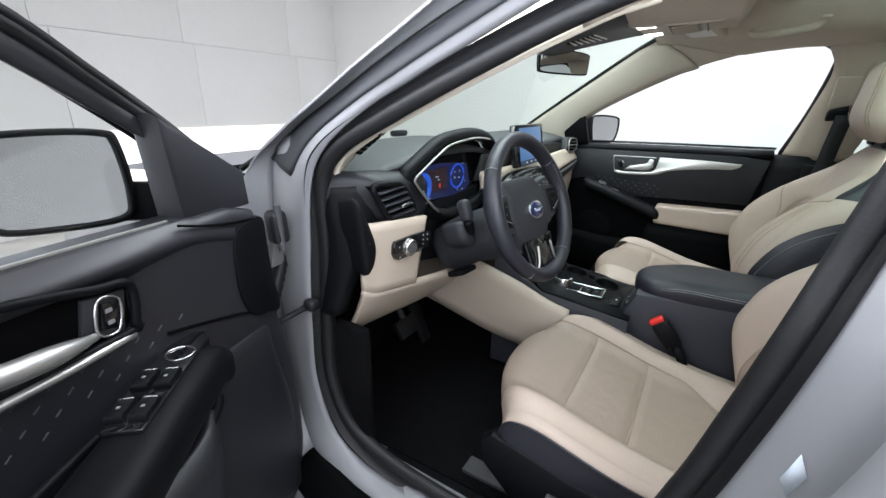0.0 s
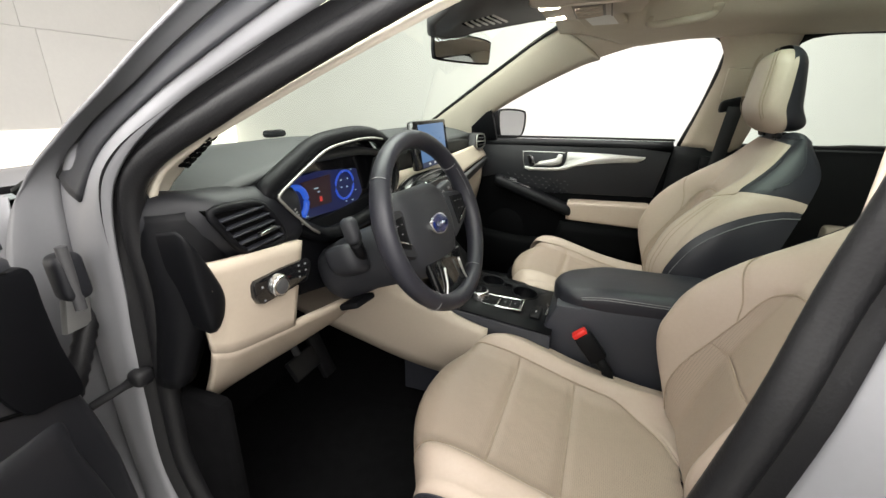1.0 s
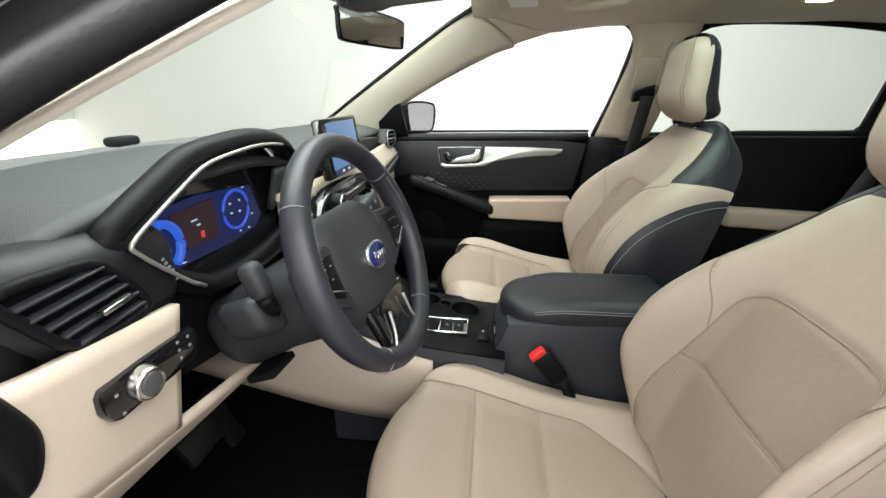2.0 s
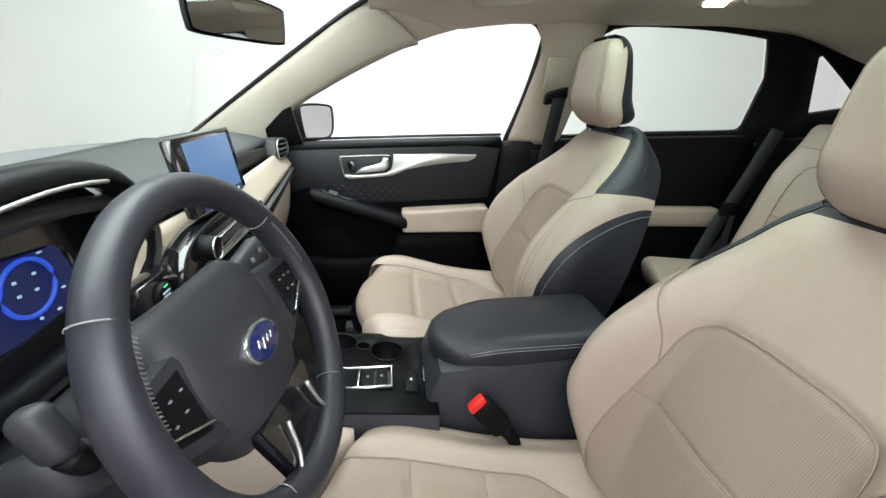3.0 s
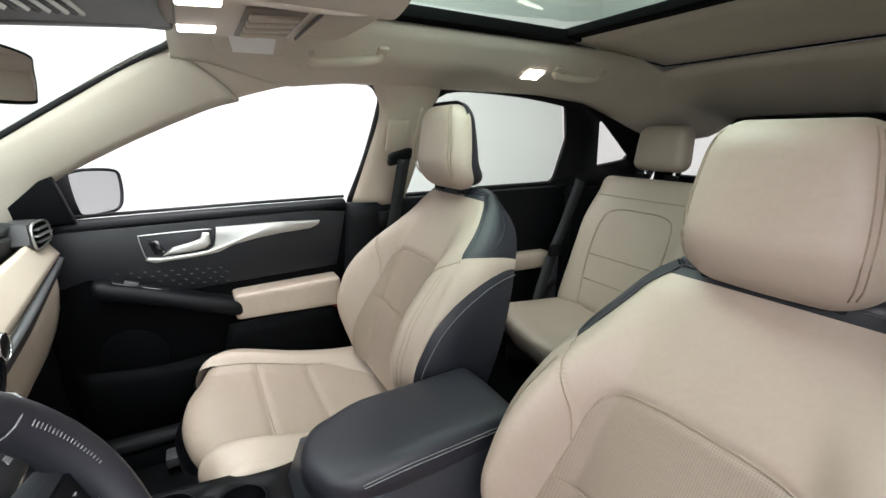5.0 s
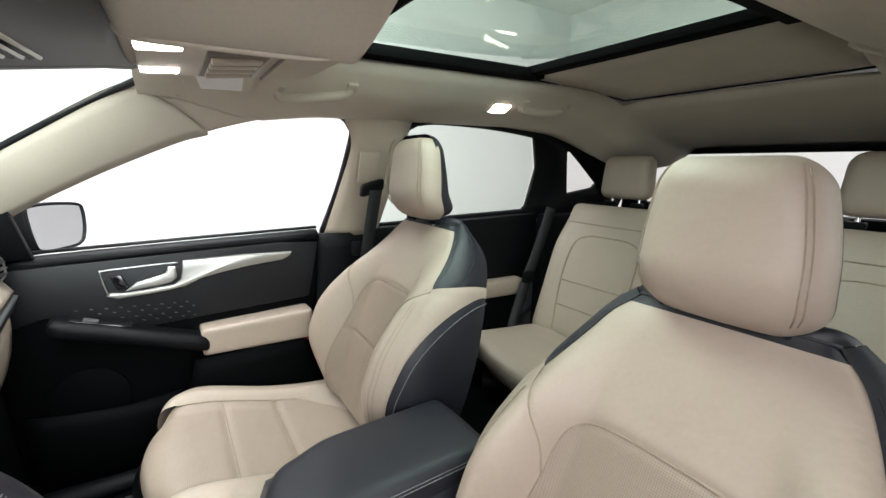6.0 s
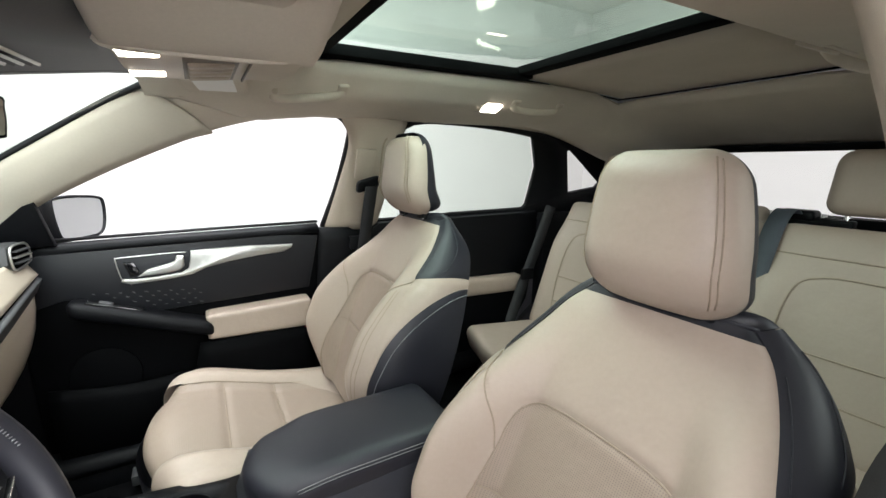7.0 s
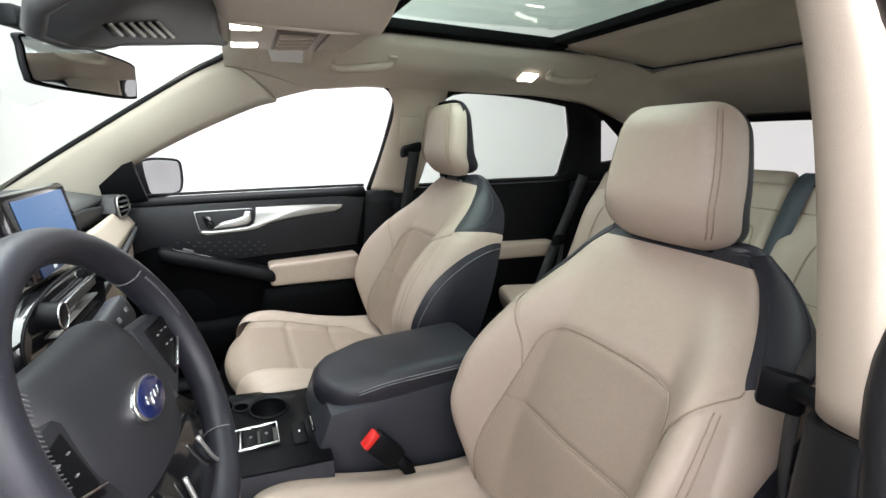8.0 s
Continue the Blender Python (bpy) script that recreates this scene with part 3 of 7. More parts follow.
def headliner():
    xs = np.concatenate([np.linspace(-0.60, -HOLE_X, 9), np.linspace(-HOLE_X, HOLE_X, 9)[1:-1], np.linspace(HOLE_X, 0.60, 9)])
    ys = np.concatenate([np.linspace(0.30, HOLE_FRONT, 6), np.linspace(HOLE_FRONT, HOLE_REAR, 14)[1:-1], np.linspace(HOLE_REAR, -1.60, 9)])
    verts, faces = [], []
    for i, y in enumerate(ys):
        for x in xs:
            edge = 1 - 0.20 * smooth01((y + 0.02) / 0.32)
            verts.append((x * edge, y, liner_z(x, y)))
    w = len(xs)
    for i in range(len(ys) - 1):
        for j in range(w - 1):
            cx, cy = (xs[j] + xs[j + 1]) / 2, (ys[i] + ys[i + 1]) / 2
            if abs(cx) < HOLE_X and HOLE_REAR < cy < HOLE_FRONT:
                continue
            faces.append((i * w + j, i * w + j + 1, (i + 1) * w + j + 1, (i + 1) * w + j))
    return raw("headliner", verts, faces, HEADLINER, None, solid=0.012, offset=1)


tagged(headliner(), "beige cloth headliner with a sunroof opening", "headliner", kind="structure")

roof = thing("sunroof", "panoramic green glass sunroof with half closed beige shade", "sunroof")
box("roof_glass", (0, -0.50, 1.592), (0.74, 1.2, 0.006), ROOF_GLASS, roof, "green tinted glass", bevel=0.002)
for s in (1, -1):
    box("side_rail", (s * 0.316, -0.33, 1.570), (0.070, 0.66, 0.026), VOID, roof, "black rail", bevel=0.004)
box("front_rail", (0, -0.025, 1.570), (0.67, 0.07, 0.026), VOID, roof, "black rail", bevel=0.004)
sheet("shade", lambda u, v: ((1 - 2 * u) * 0.325, -0.655 - 0.475 * v, 1.566 - 0.028 * v), 6, 6, HEADLINER, roof, "beige cloth roller shade", solid=0.006, offset=1)
box("shade_bar", (0, -0.630, 1.576), (0.66, 0.052, 0.022), VOID, roof, "black shade bar", bevel=0.005)
tube("shade_gap", spline([(0.325, -0.66, 1.562), (0.325, -1.05, 1.537), (0.30, -1.09, 1.533), (0, -1.095, 1.533), (-0.30, -1.09, 1.533), (-0.325, -1.05, 1.537), (-0.325, -0.66, 1.562)], 4), 0.0028, VOID, roof, "dark gap round the shade", sides=6)

# side rails of the roof lining down to the windows, and centre pillar trim
for s in (1, -1):
    rails("roof_side_trim", [(s * 0.478, 0.300, liner_z(0.60, 0.29) + 0.002), (s * 0.545, 0.14, liner_z(0.60, 0.14)), (s * 0.592, 0.0, liner_z(0.60, 0.0)), (s * 0.58, -0.10, liner_z(0.59, -0.10)), (s * 0.578, -0.5, liner_z(0.59, -0.5)), (s * 0.578, -1.0, liner_z(0.59, -1.0)), (s * 0.57, -1.5, liner_z(0.59, -1.5))],
          [(s * 0.626, 0.265, 1.373), (s * 0.615, 0.165, 1.412), (s * 0.614, 0.05, 1.444), (s * 0.614, -0.06, 1.461), (s * 0.614, -0.5, 1.464), (s * 0.614, -1.0, 1.440), (s * 0.64, -1.5, 1.37)], 6, HEADLINER, body, "beige roof edge trim", solid=0.01, offset=0)
    if s > 0:
        rails("centre_pillar_trim", [(s * 0.598, -0.18, 1.464), (s * 0.636, -0.214, 1.385), (s * 0.692, -0.19, 1.255), (s * 0.757, -0.150, 1.095)], [(s * 0.595, -0.40, 1.47), (s * 0.655, -0.385, 1.36), (s * 0.71, -0.36, 1.22), (s * 0.755, -0.33, 1.09)], 6,
              BEIGE_PLASTIC, body, "beige plastic door pillar trim", solid=0.02, offset=0, bulge=(-s * 0.03, 0, 0))
    rails("lower_pillar_trim", [(s * 0.755, -0.115, 1.10), (s * 0.76, -0.08, 0.8), (s * 0.76, -0.05, 0.45)], [(s * 0.755, -0.33, 1.10), (s * 0.76, -0.36, 0.8), (s * 0.76, -0.40, 0.45)], 6, BLACK_PLASTIC, body, "black lower pillar trim", solid=0.02, offset=0, bulge=(-s * 0.03, 0, 0))
INNER = [(-0.585, -0.125, 1.47), (-0.612, -0.12, 1.40), (-0.640, -0.12, 1.31), (-0.662, -0.12, 1.21), (-0.687, -0.12, 1.07)]
rails("centre_pillar_trim", [(-0.625, -0.075, 1.47), (-0.665, -0.07, 1.40), (-0.700, -0.075, 1.31), (-0.725, -0.065, 1.21), (-0.745, -0.045, 1.10)], INNER, 6, BEIGE_PLASTIC, body, "beige plastic door pillar trim", solid=0.006, offset=0, bulge=(0.006, 0.008, 0))
rails("centre_pillar_trim", INNER, [(-0.60, -0.38, 1.47), (-0.625, -0.38, 1.40), (-0.655, -0.37, 1.31), (-0.68, -0.36, 1.21), (-0.71, -0.34, 1.07)], 6, BEIGE_PLASTIC, body, solid=0.006, offset=0, bulge=(0.02, 0, 0))
rails("lower_pillar_trim", [(-0.745, -0.040, 1.098), (-0.690, -0.118, 1.068), (-0.712, -0.35, 1.068)], [(-0.755, -0.01, 0.48), (-0.705, -0.09, 0.48), (-0.72, -0.38, 0.48)], 6, BLACK_PLASTIC, body, "black lower pillar trim", solid=0.012, offset=0)
# cowl sides and the space before the footwells
for s in (1, -1):
    if s > 0:
        box("cowl_side", (s * 0.785, 0.86, 0.74), (0.03, 0.44, 0.72), BLACK_PLASTIC, body, "black cowl side", bevel=0.01)
    box("door_sill_trim", (s * 0.70, 0.10, 0.425), (0.10, 1.1, 0.10), BLACK_PLASTIC, body, "black sill trim", bevel=0.03)
box("scuttle", (0, 1.0, 1.06), (1.5, 0.10, 0.10), BLACK_PLASTIC, body, "black scuttle under the windscreen", bevel=0.02)


# ---- front seats ----
BACK_LEN = 0.57
LEAN = radians(21)
ARCH = spline([(0.168, 0.0), (0.162, 0.14), (0.150, 0.33), (0.142, 0.46), (0.138, 0.54), (0.128, 0.60), (0.103, 0.634), (0.055, 0.646), (0.0, 0.648)], 10)
BOLSTER_LINE = spline([(0.143, 0.46), (0.153, 0.54), (0.176, 0.62), (0.2105, 0.712)], 8)
FRONT_HALF = spline([(0.0, 0.200), (0.2, 0.240), (0.45, 0.242), (0.62, 0.224), (0.75, 0.198), (0.86, 0.173), (0.94, 0.150), (1.0, 0.120)], 8)
OUTER_HALF = spline([(0.0, 0.240), (0.12, 0.264), (0.28, 0.277), (0.45, 0.275), (0.62, 0.258), (0.75, 0.236), (0.86, 0.209), (0.94, 0.176), (1.0, 0.134)], 8)


def half_at(s, table):
    return float(np.interp(s, table[:, 0], table[:, 1]))


TIP = 0.716                                   # height of the black shoulder's lower tip, as a share of the back
FLANK_EDGE = [(-0.02, 1.005), (0.14, 1.02), (0.30, 1.06), (0.44, 1.14), (0.55, 1.27), (0.64, 1.46), (0.70, 1.68), (0.728, 1.86), (0.738, 2.0)]


def groove(d, width=0.007, deep=0.004):
    return -deep * math.exp(-(d / width) ** 2)


def near(line, x, y):
    return float(np.min(np.hypot(line[:, 0] - x, line[:, 1] - y)))


def lines_cut(x, s):
    """Depth of the sewn lines on the front of the backrest."""
    ax, along = abs(x), s * BACK_LEN
    cut = groove(near(ARCH * [1, BACK_LEN], ax, along))
    if ax < 0.147:
        cut = min(cut, groove((s - 0.345) * BACK_LEN, 0.005, 0.003))
    return min(cut, groove(near(BOLSTER_LINE * [1, BACK_LEN], ax, along), 0.006, 0.004))


def seat_back(s, q, cut=True, proud=0.0):
    """The backrest's skin: s up the back, q from the middle of the front (0) to its edge (1), round the side (2) to the middle of the back (3)."""
    side, a = (1 if q >= 0 else -1), abs(q)
    w, wide = half_at(s, FRONT_HALF), half_at(s, OUTER_HALF)
    top = smooth01((s - 0.62) / 0.38)

    def front_depth(b, x):
        bol = smooth01((b - 0.48) / 0.36) * (1 - 0.30 * smooth01((b - 0.86) / 0.14))
        lift = 0.112 * bol * smooth01((s + 0.10) / 0.40) * (1 - smooth01((s - 0.38) / 0.55))
        lumbar = 0.02 * math.exp(-((s - 0.3) / 0.25) ** 2) * (1 - b)
        return 0.065 - 0.022 * top + lift + lumbar - 0.009 * smooth01((s - 0.9) / 0.1) - 0.016 * b ** 4 * top + (lines_cut(x, s) if cut else 0.0) + groove((1 - b) * w, 0.006, 0.004)
    rise = 0.0
    if a <= 1:
        x, deep = a * w, front_depth(a, a * w) + proud
    else:
        edge = front_depth(1, w)
        rear = -0.065 + 0.045 * smooth01((s - 0.84) / 0.16) ** 2
        if a <= 2:
            p = a - 1
            x = w + (wide - w) * math.sin(min(p / 0.55, 1) * math.pi / 2) - 0.010 * max(0, p - 0.55) ** 2 / 0.2 + proud
            deep = edge + (rear - edge) * p ** 1.35
        else:
            p = a - 2
            x = (wide - 0.010) * (1 - p) ** 0.9
            deep = rear - 0.022 * math.sin(p * math.pi / 2) - proud
        rise = 0.012 * math.sin(min((a - 1) / 1.4, 1) * math.pi) * smooth01((s - 0.85) / 0.15)
    along = s * BACK_LEN + rise
    return np.array((side * x, -0.152 - along * math.sin(LEAN) + deep * math.cos(LEAN), 0.585 + along * math.cos(LEAN) + deep * math.sin(LEAN)))


CUSH_RUN = spline([(-0.150, 0.590), (-0.02, 0.598), (0.10, 0.619), (0.20, 0.648), (0.295, 0.677), (0.365, 0.690), (0.412, 0.674), (0.428, 0.645), (0.422, 0.616)], 12)
CUSH_HALF = spline([(0.0, 0.225), (0.3, 0.240), (0.5, 0.243), (0.68, 0.236), (0.8, 0.222), (0.9, 0.208), (1.0, 0.200)], 8)


def insert_half(b):
    """Half the width of the cushion's middle panel, as a share of the cushion's."""
    rear = math.sqrt(max(0.0, 1 - (max(0.0, 0.20 - b) / 0.15) ** 2))
    return (0.70 + 0.14 * smooth01((b - 0.50) / 0.4)) * rear


CUSH_EDGE = np.array([(insert_half(b), b) for b in np.linspace(0.05, 1, 90)])
CROSS = (0.440, 0.272)


def seat_cushion(b, q, cut=True, proud=0.0):
    """The cushion's skin: b from the rear over the front nose, q from the middle (0) to the edge (1) and down the soft side (1.4)."""
    side, a = (1 if q >= 0 else -1), abs(q)
    i = b * (len(CUSH_RUN) - 1)
    k = min(int(i), len(CUSH_RUN) - 2)
    y, z = CUSH_RUN[k] + (CUSH_RUN[k + 1] - CUSH_RUN[k]) * (i - k)
    half = half_at(b, CUSH_HALF)
    nose = smooth01((b - 0.48) / 0.42)
    t = min(a, 1.0)
    bol = 0.034 * smooth01((t - 0.58) / 0.24) * (1 - 0.45 * smooth01((t - 0.82) / 0.18)) * (1 - 0.85 * nose)
    x = t * half
    y -= (0.078 * t ** 2.6 + 0.01 * t) * nose
    z += bol - 0.010 * (1 - t * t) * (1 - nose) - 0.080 * t ** 3 * smooth01((b - 0.42) / 0.40) * (1 - 0.75 * smooth01((b - 0.80) / 0.20)) + 0.010 * t ** 3 * smooth01((b - 0.84) / 0.16)
    if cut:
        d = near(CUSH_EDGE * [0.235, 0.62], a * 0.235, b * 0.62)
        z += groove(d, 0.007, 0.005)
        if a < insert_half(b):
            z += min(groove((b - c) * 0.62, 0.007, 0.006) for c in CROSS)
    if a > 1:
        p = (a - 1) / 0.4
        x += 0.020 * math.sin(p * math.pi / 2)
        z -= 0.016 * p ** 1.4 * (1 - 0.9 * smooth01((b - 0.9) / 0.1))
    return np.array((side * x, y, z + proud))


HEAD = (0.212, 0.114, 0.212)


def seat_head(x, y, z):
    up = z / HEAD[2] + 0.5
    wide = 0.93 + 0.15 * math.sin(math.pi * min(max(up, 0), 1) ** 0.75) - 0.10 * up
    return (x * wide * (1 - 0.20 * smooth01((0.012 - y) / 0.085)) - 0.004, -0.316 + y * ((1.05 - 0.22 * up) if y > 0 else (1.30 - 0.62 * up)) - 0.024 * smooth01((-z - 0.03) / 0.08) - 0.06 * z - 1.2 * x * x, 1.227 + z + 0.12 * y)


def rounded(p, size, radius):
    h = np.array(size) / 2
    q = np.clip(p, -(h - radius), h - radius)
    d = np.array(p) - q
    length = np.linalg.norm(d)
    return (q + d / length * radius, d / length) if length > 1e-9 else (np.array(p, float), np.zeros(3))


def seam(name, fn, points, material, parent, radius=0.0022, n=6, label=""):
    """A sewn line on an upholstered skin; points are places on its rest body."""
    return tube(name, [np.array(fn(*q)) for q in spline(points, n)], radius, material, parent, label, sides=5)


def lattice(name, grid, material, parent, label=""):
    """A skin over rows of points of equal length."""
    n = len(grid[0])
    faces = [(i * n + j, i * n + j + 1, (i + 1) * n + j + 1, (i + 1) * n + j) for i in range(len(grid) - 1) for j in range(n - 1)]
    return raw(name, [p for row in grid for p in row], faces, material, parent, label)


def mirrored(name, grid, material, parent, label=""):
    """One part made of a skin and its mirror image."""
    n, m = len(grid[0]), len(grid)
    flat = [np.array(p) for row in grid for p in row]
    verts = flat + [p * [-1, 1, 1] for p in flat]
    faces = []
    for i in range(m - 1):
        for j in range(n - 1):
            a, b, c, d = i * n + j, i * n + j + 1, (i + 1) * n + j + 1, (i + 1) * n + j
            faces += [(a, b, c, d), (d + n * m, c + n * m, b + n * m, a + n * m)]
    return raw(name, verts, faces, material, parent, label)


def front_seat(name, label):
    seat = thing(name, label, "car seat", group="front seats")
    arch_top = float(ARCH[-1][1])
    rows = np.array(sorted(set(np.round(np.concatenate([np.linspace(0, 1, 110), ARCH[:, 1]]), 4))))

    def arch_half(s):
        return float(np.interp(s, ARCH[:, 1], ARCH[:, 0])) if s < arch_top else 0.0
    grid = []
    for s in [r for r in rows if r < 0.974] + [0.974]:
        a = arch_half(s) / half_at(s, FRONT_HALF)
        grid.append([seat_back(s, a + (1 - a) * v) for v in np.linspace(0, 1, 44)])
    mirrored("backrest", grid, BEIGE, seat, "beige leather backrest front")
    mirrored("top_band", [[seat_back(s, v) for v in np.linspace(0, 1, 30)] for s in np.linspace(0.974, 1, 6)], BLACK_LEATHER, seat, "black leather top band")
    lattice("insert", [[seat_back(s, v * arch_half(s) / half_at(s, FRONT_HALF)) for v in np.linspace(-1, 1, 49)] for s in rows if s <= arch_top], PERF_BACK, seat, "perforated beige leather insert")
    for k in (1, -1):
        # beige band round the side, black flank under it, black shoulder over it
        low = spline(FLANK_EDGE, 8)
        high = np.array([(TIP * u / 0.72, 1.0) if u < 0.72 else (TIP + 0.062 * math.sin((u - 0.72) / 0.28 * math.pi / 2), 1 + (u - 0.72) / 0.28) for u in np.linspace(0, 1, len(low))])
        lattice("side_band", [[seat_back(*(lo + (hi - lo) * v) * [1, k], proud=0.002 * math.sin(math.pi * v)) for v in np.linspace(0, 1, 13)] for lo, hi in zip(low, high)], BEIGE, seat, "beige leather side band")
        lattice("flank_panel", [[seat_back(lo[0], k * (lo[1] + (2 - lo[1]) * v), proud=0.002 * math.sin(math.pi * v)) for v in np.linspace(0, 1, 15)] for lo in low], BLACK_LEATHER, seat, "black leather side panel with grey stitching")
        grid = []
        for q in np.linspace(1, 2, 21):
            s0 = TIP + 0.062 * math.sin((q - 1) * math.pi / 2)
            grid.append([seat_back(s0 + (1 - s0) * v, k * q, proud=0.0025 * math.sin(math.pi * min(v * 4, 0.5))) for v in np.linspace(0, 1, 22)])
        lattice("shoulder_panel", grid, BLACK_LEATHER, seat, "black leather shoulder panel")
        tube("flank_stitch", [seat_back(s - 0.018, k * min(q + 0.10, 2), proud=0.0035) for s, q in low[6:-2]], 0.0011, GREY_STITCH, seat, sides=4)
        tube("shoulder_seam", [seat_back(s, k * 1.06, proud=0.003) for s in np.linspace(TIP + 0.03, 0.93, 24)], 0.0007, BLACK_LEATHER, seat, sides=4)
        tube("shoulder_seam", [seat_back(s, k * q, proud=0.003) for s, q in spline([(0.97, 1.55), (0.90, 1.60), (0.83, 1.52), (0.785, 1.42)], 6)], 0.0014, BLACK_LEATHER, seat, sides=4)
        for off in (0.0, 0.024):
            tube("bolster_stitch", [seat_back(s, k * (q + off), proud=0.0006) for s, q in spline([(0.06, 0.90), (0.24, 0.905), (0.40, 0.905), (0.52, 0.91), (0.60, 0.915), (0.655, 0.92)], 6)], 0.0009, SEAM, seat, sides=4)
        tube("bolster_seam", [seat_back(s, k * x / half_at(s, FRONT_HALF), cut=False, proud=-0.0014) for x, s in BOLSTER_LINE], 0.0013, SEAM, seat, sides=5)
    mirrored("back_shell", [[seat_back(s, 2 + v) for v in np.linspace(0, 1, 14)] for s in np.linspace(-0.02, 1, 30)], BLACK_LEATHER, seat, "black leather back and top")
    lattice("top_cap", [[seat_back(1, u) + (seat_back(1, (3 - 2 * abs(u)) * (1 if u >= 0 else -1)) - seat_back(1, u)) * v + np.array((0, 0, 0.015 * math.sin(math.pi * v) ** 0.7 * (1 - u ** 6))) for v in np.linspace(0, 1, 9)] for u in np.linspace(-1, 1, 41)], BLACK_LEATHER, seat, "black leather top edge")
    tube("shoulder_piping", [seat_back(0.999, u) + np.array((0, -0.002, 0.001)) for u in np.linspace(-1, 1, 41)], 0.0032, BLACK_LEATHER, seat, "black piping", sides=6)
    both = np.concatenate([ARCH, (ARCH * [-1, 1])[-2::-1]])
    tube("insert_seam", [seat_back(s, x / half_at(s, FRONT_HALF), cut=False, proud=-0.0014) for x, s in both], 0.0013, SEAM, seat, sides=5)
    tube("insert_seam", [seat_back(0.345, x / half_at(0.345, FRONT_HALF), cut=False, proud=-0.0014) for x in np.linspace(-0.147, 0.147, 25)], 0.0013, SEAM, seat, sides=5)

    # cushion
    bs = np.linspace(0, 1, 110)
    mirrored("cushion", [[seat_cushion(b, insert_half(b) + (1.4 - insert_half(b)) * v) for v in np.linspace(0, 1, 40)] for b in bs], BEIGE, seat, "beige leather seat cushion")
    lattice("cushion_insert", [[seat_cushion(b, insert_half(b) * v) for v in np.linspace(-1, 1, 41)] for b in bs if b >= 0.05], PERF_SEAT, seat, "perforated beige leather insert")
    rim = [seat_cushion(b, -1.4, cut=False) for b in np.linspace(0, 1, 40)] + [seat_cushion(1, q, cut=False) for q in np.linspace(-1.35, 1.35, 28)] + [seat_cushion(b, 1.4, cut=False) for b in np.linspace(1, 0, 40)]
    skirt = []
    for p in rim:
        foot = np.array((p[0] * 0.97, p[1] - 0.025 * smooth01((p[1] - 0.25) / 0.12), 0.47))
        skirt.append([p + (foot - p) * v + np.array((math.copysign(0.006, p[0]) * math.sin(math.pi * v) * (abs(p[0]) > 0.15), 0.006 * math.sin(math.pi * v) * (p[1] > 0.3), 0)) for v in np.linspace(0, 1, 10)])
    lattice("cushion_skirt", skirt, BLACK_LEATHER, seat, "black leather lower edge")
    tube("skirt_piping", rim, 0.0032, BLACK_LEATHER, seat, "black piping", sides=6)
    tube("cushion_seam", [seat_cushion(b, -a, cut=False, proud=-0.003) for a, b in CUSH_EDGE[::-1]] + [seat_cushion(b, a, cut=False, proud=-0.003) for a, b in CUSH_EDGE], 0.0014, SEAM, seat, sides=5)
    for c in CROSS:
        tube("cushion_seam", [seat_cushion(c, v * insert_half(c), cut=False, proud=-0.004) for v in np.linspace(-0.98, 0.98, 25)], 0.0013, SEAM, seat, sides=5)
    soft("head", HEAD, 0.043, seat_head, {"headrest": (BEIGE, "beige leather headrest"), "headrest_back": (BLACK_LEATHER, "black leather headrest rear")}, seat, (26, 20, 26),
         lambda x, y, z, side: "headrest_back" if side == 2 or y < 0.007 else "headrest")
    for k in (1, -1):
        rod("headrest_post", (k * 0.06, -0.334, 1.04), (k * 0.06, -0.334, 1.16), 0.007, CHROME, seat)
        box("post_guide", (k * 0.06, -0.336, 1.120), (0.044, 0.026, 0.018), BLACK_PLASTIC, seat, bevel=0.005)
        for off in (0.0, 0.011):
            seam("headrest_seam", lambda *q: seat_head(*(rounded(np.array(q), HEAD, 0.043)[0] * 1.004)), [(k * (0.103 - off), 0.057, -0.094), (k * (0.103 - off), 0.057, 0.0), (k * (0.103 - off), 0.057, 0.078), (k * (0.100 - off), 0.049, 0.106)], SEAM, seat, 0.0011)
    # base, rails and side cover
    box("seat_base", (0, 0.10, 0.475), (0.40, 0.42, 0.13), BLACK_PLASTIC, seat, "black seat frame", bevel=0.02)
    for k in (1, -1):
        prism("side_cover", [(-0.20, 0.44), (0.30, 0.47), (0.375, 0.54), (0.385, 0.600), (0.36, 0.622), (0.2, 0.588), (-0.05, 0.560), (-0.2, 0.56)], "x", k * 0.255 - 0.016, k * 0.255 + 0.016, BLACK_PLASTIC, seat, "black plastic seat side cover", bevel=0.008)
        box("seat_rail", (k * 0.2, 0.12, 0.428), (0.05, 0.66, 0.03), GREY_PLASTIC, seat, "grey metal seat rail", bevel=0.004)
    return seat


driver_seat = front_seat("front_seat", "beige and black leather driver seat with headrest")
for name, x, y, z, sx, sz in (("seat_switch", -0.274, 0.20, 0.535, 0.07, 0.016), ("recline_switch", -0.274, 0.095, 0.515, 0.016, 0.042)):
    box(name, (x, y, z), (0.014, sx, sz), GREY_PLASTIC, driver_seat, "dark seat adjuster switch", bevel=0.005)
passenger_seat = copy_thing(driver_seat, pose(0.385, 0.005, 0.045))
for ob in passenger_seat.children:
    if ob.name.split(".")[0] in ("headrest", "headrest_back", "headrest_seam"):
        ob.location = (0.004, 0.010, 0.010)
    if ob.name.split(".")[0] in ("cushion", "cushion_insert", "cushion_skirt", "skirt_piping", "cushion_seam", "side_cover"):
        ob.location = (0, -0.022, -0.005)
    if ob.name.split(".")[0] in ("seat_switch", "recline_switch"):
        bpy.data.objects.remove(ob)
passenger_seat["label"] = "beige and black leather passenger seat with raised headrest"
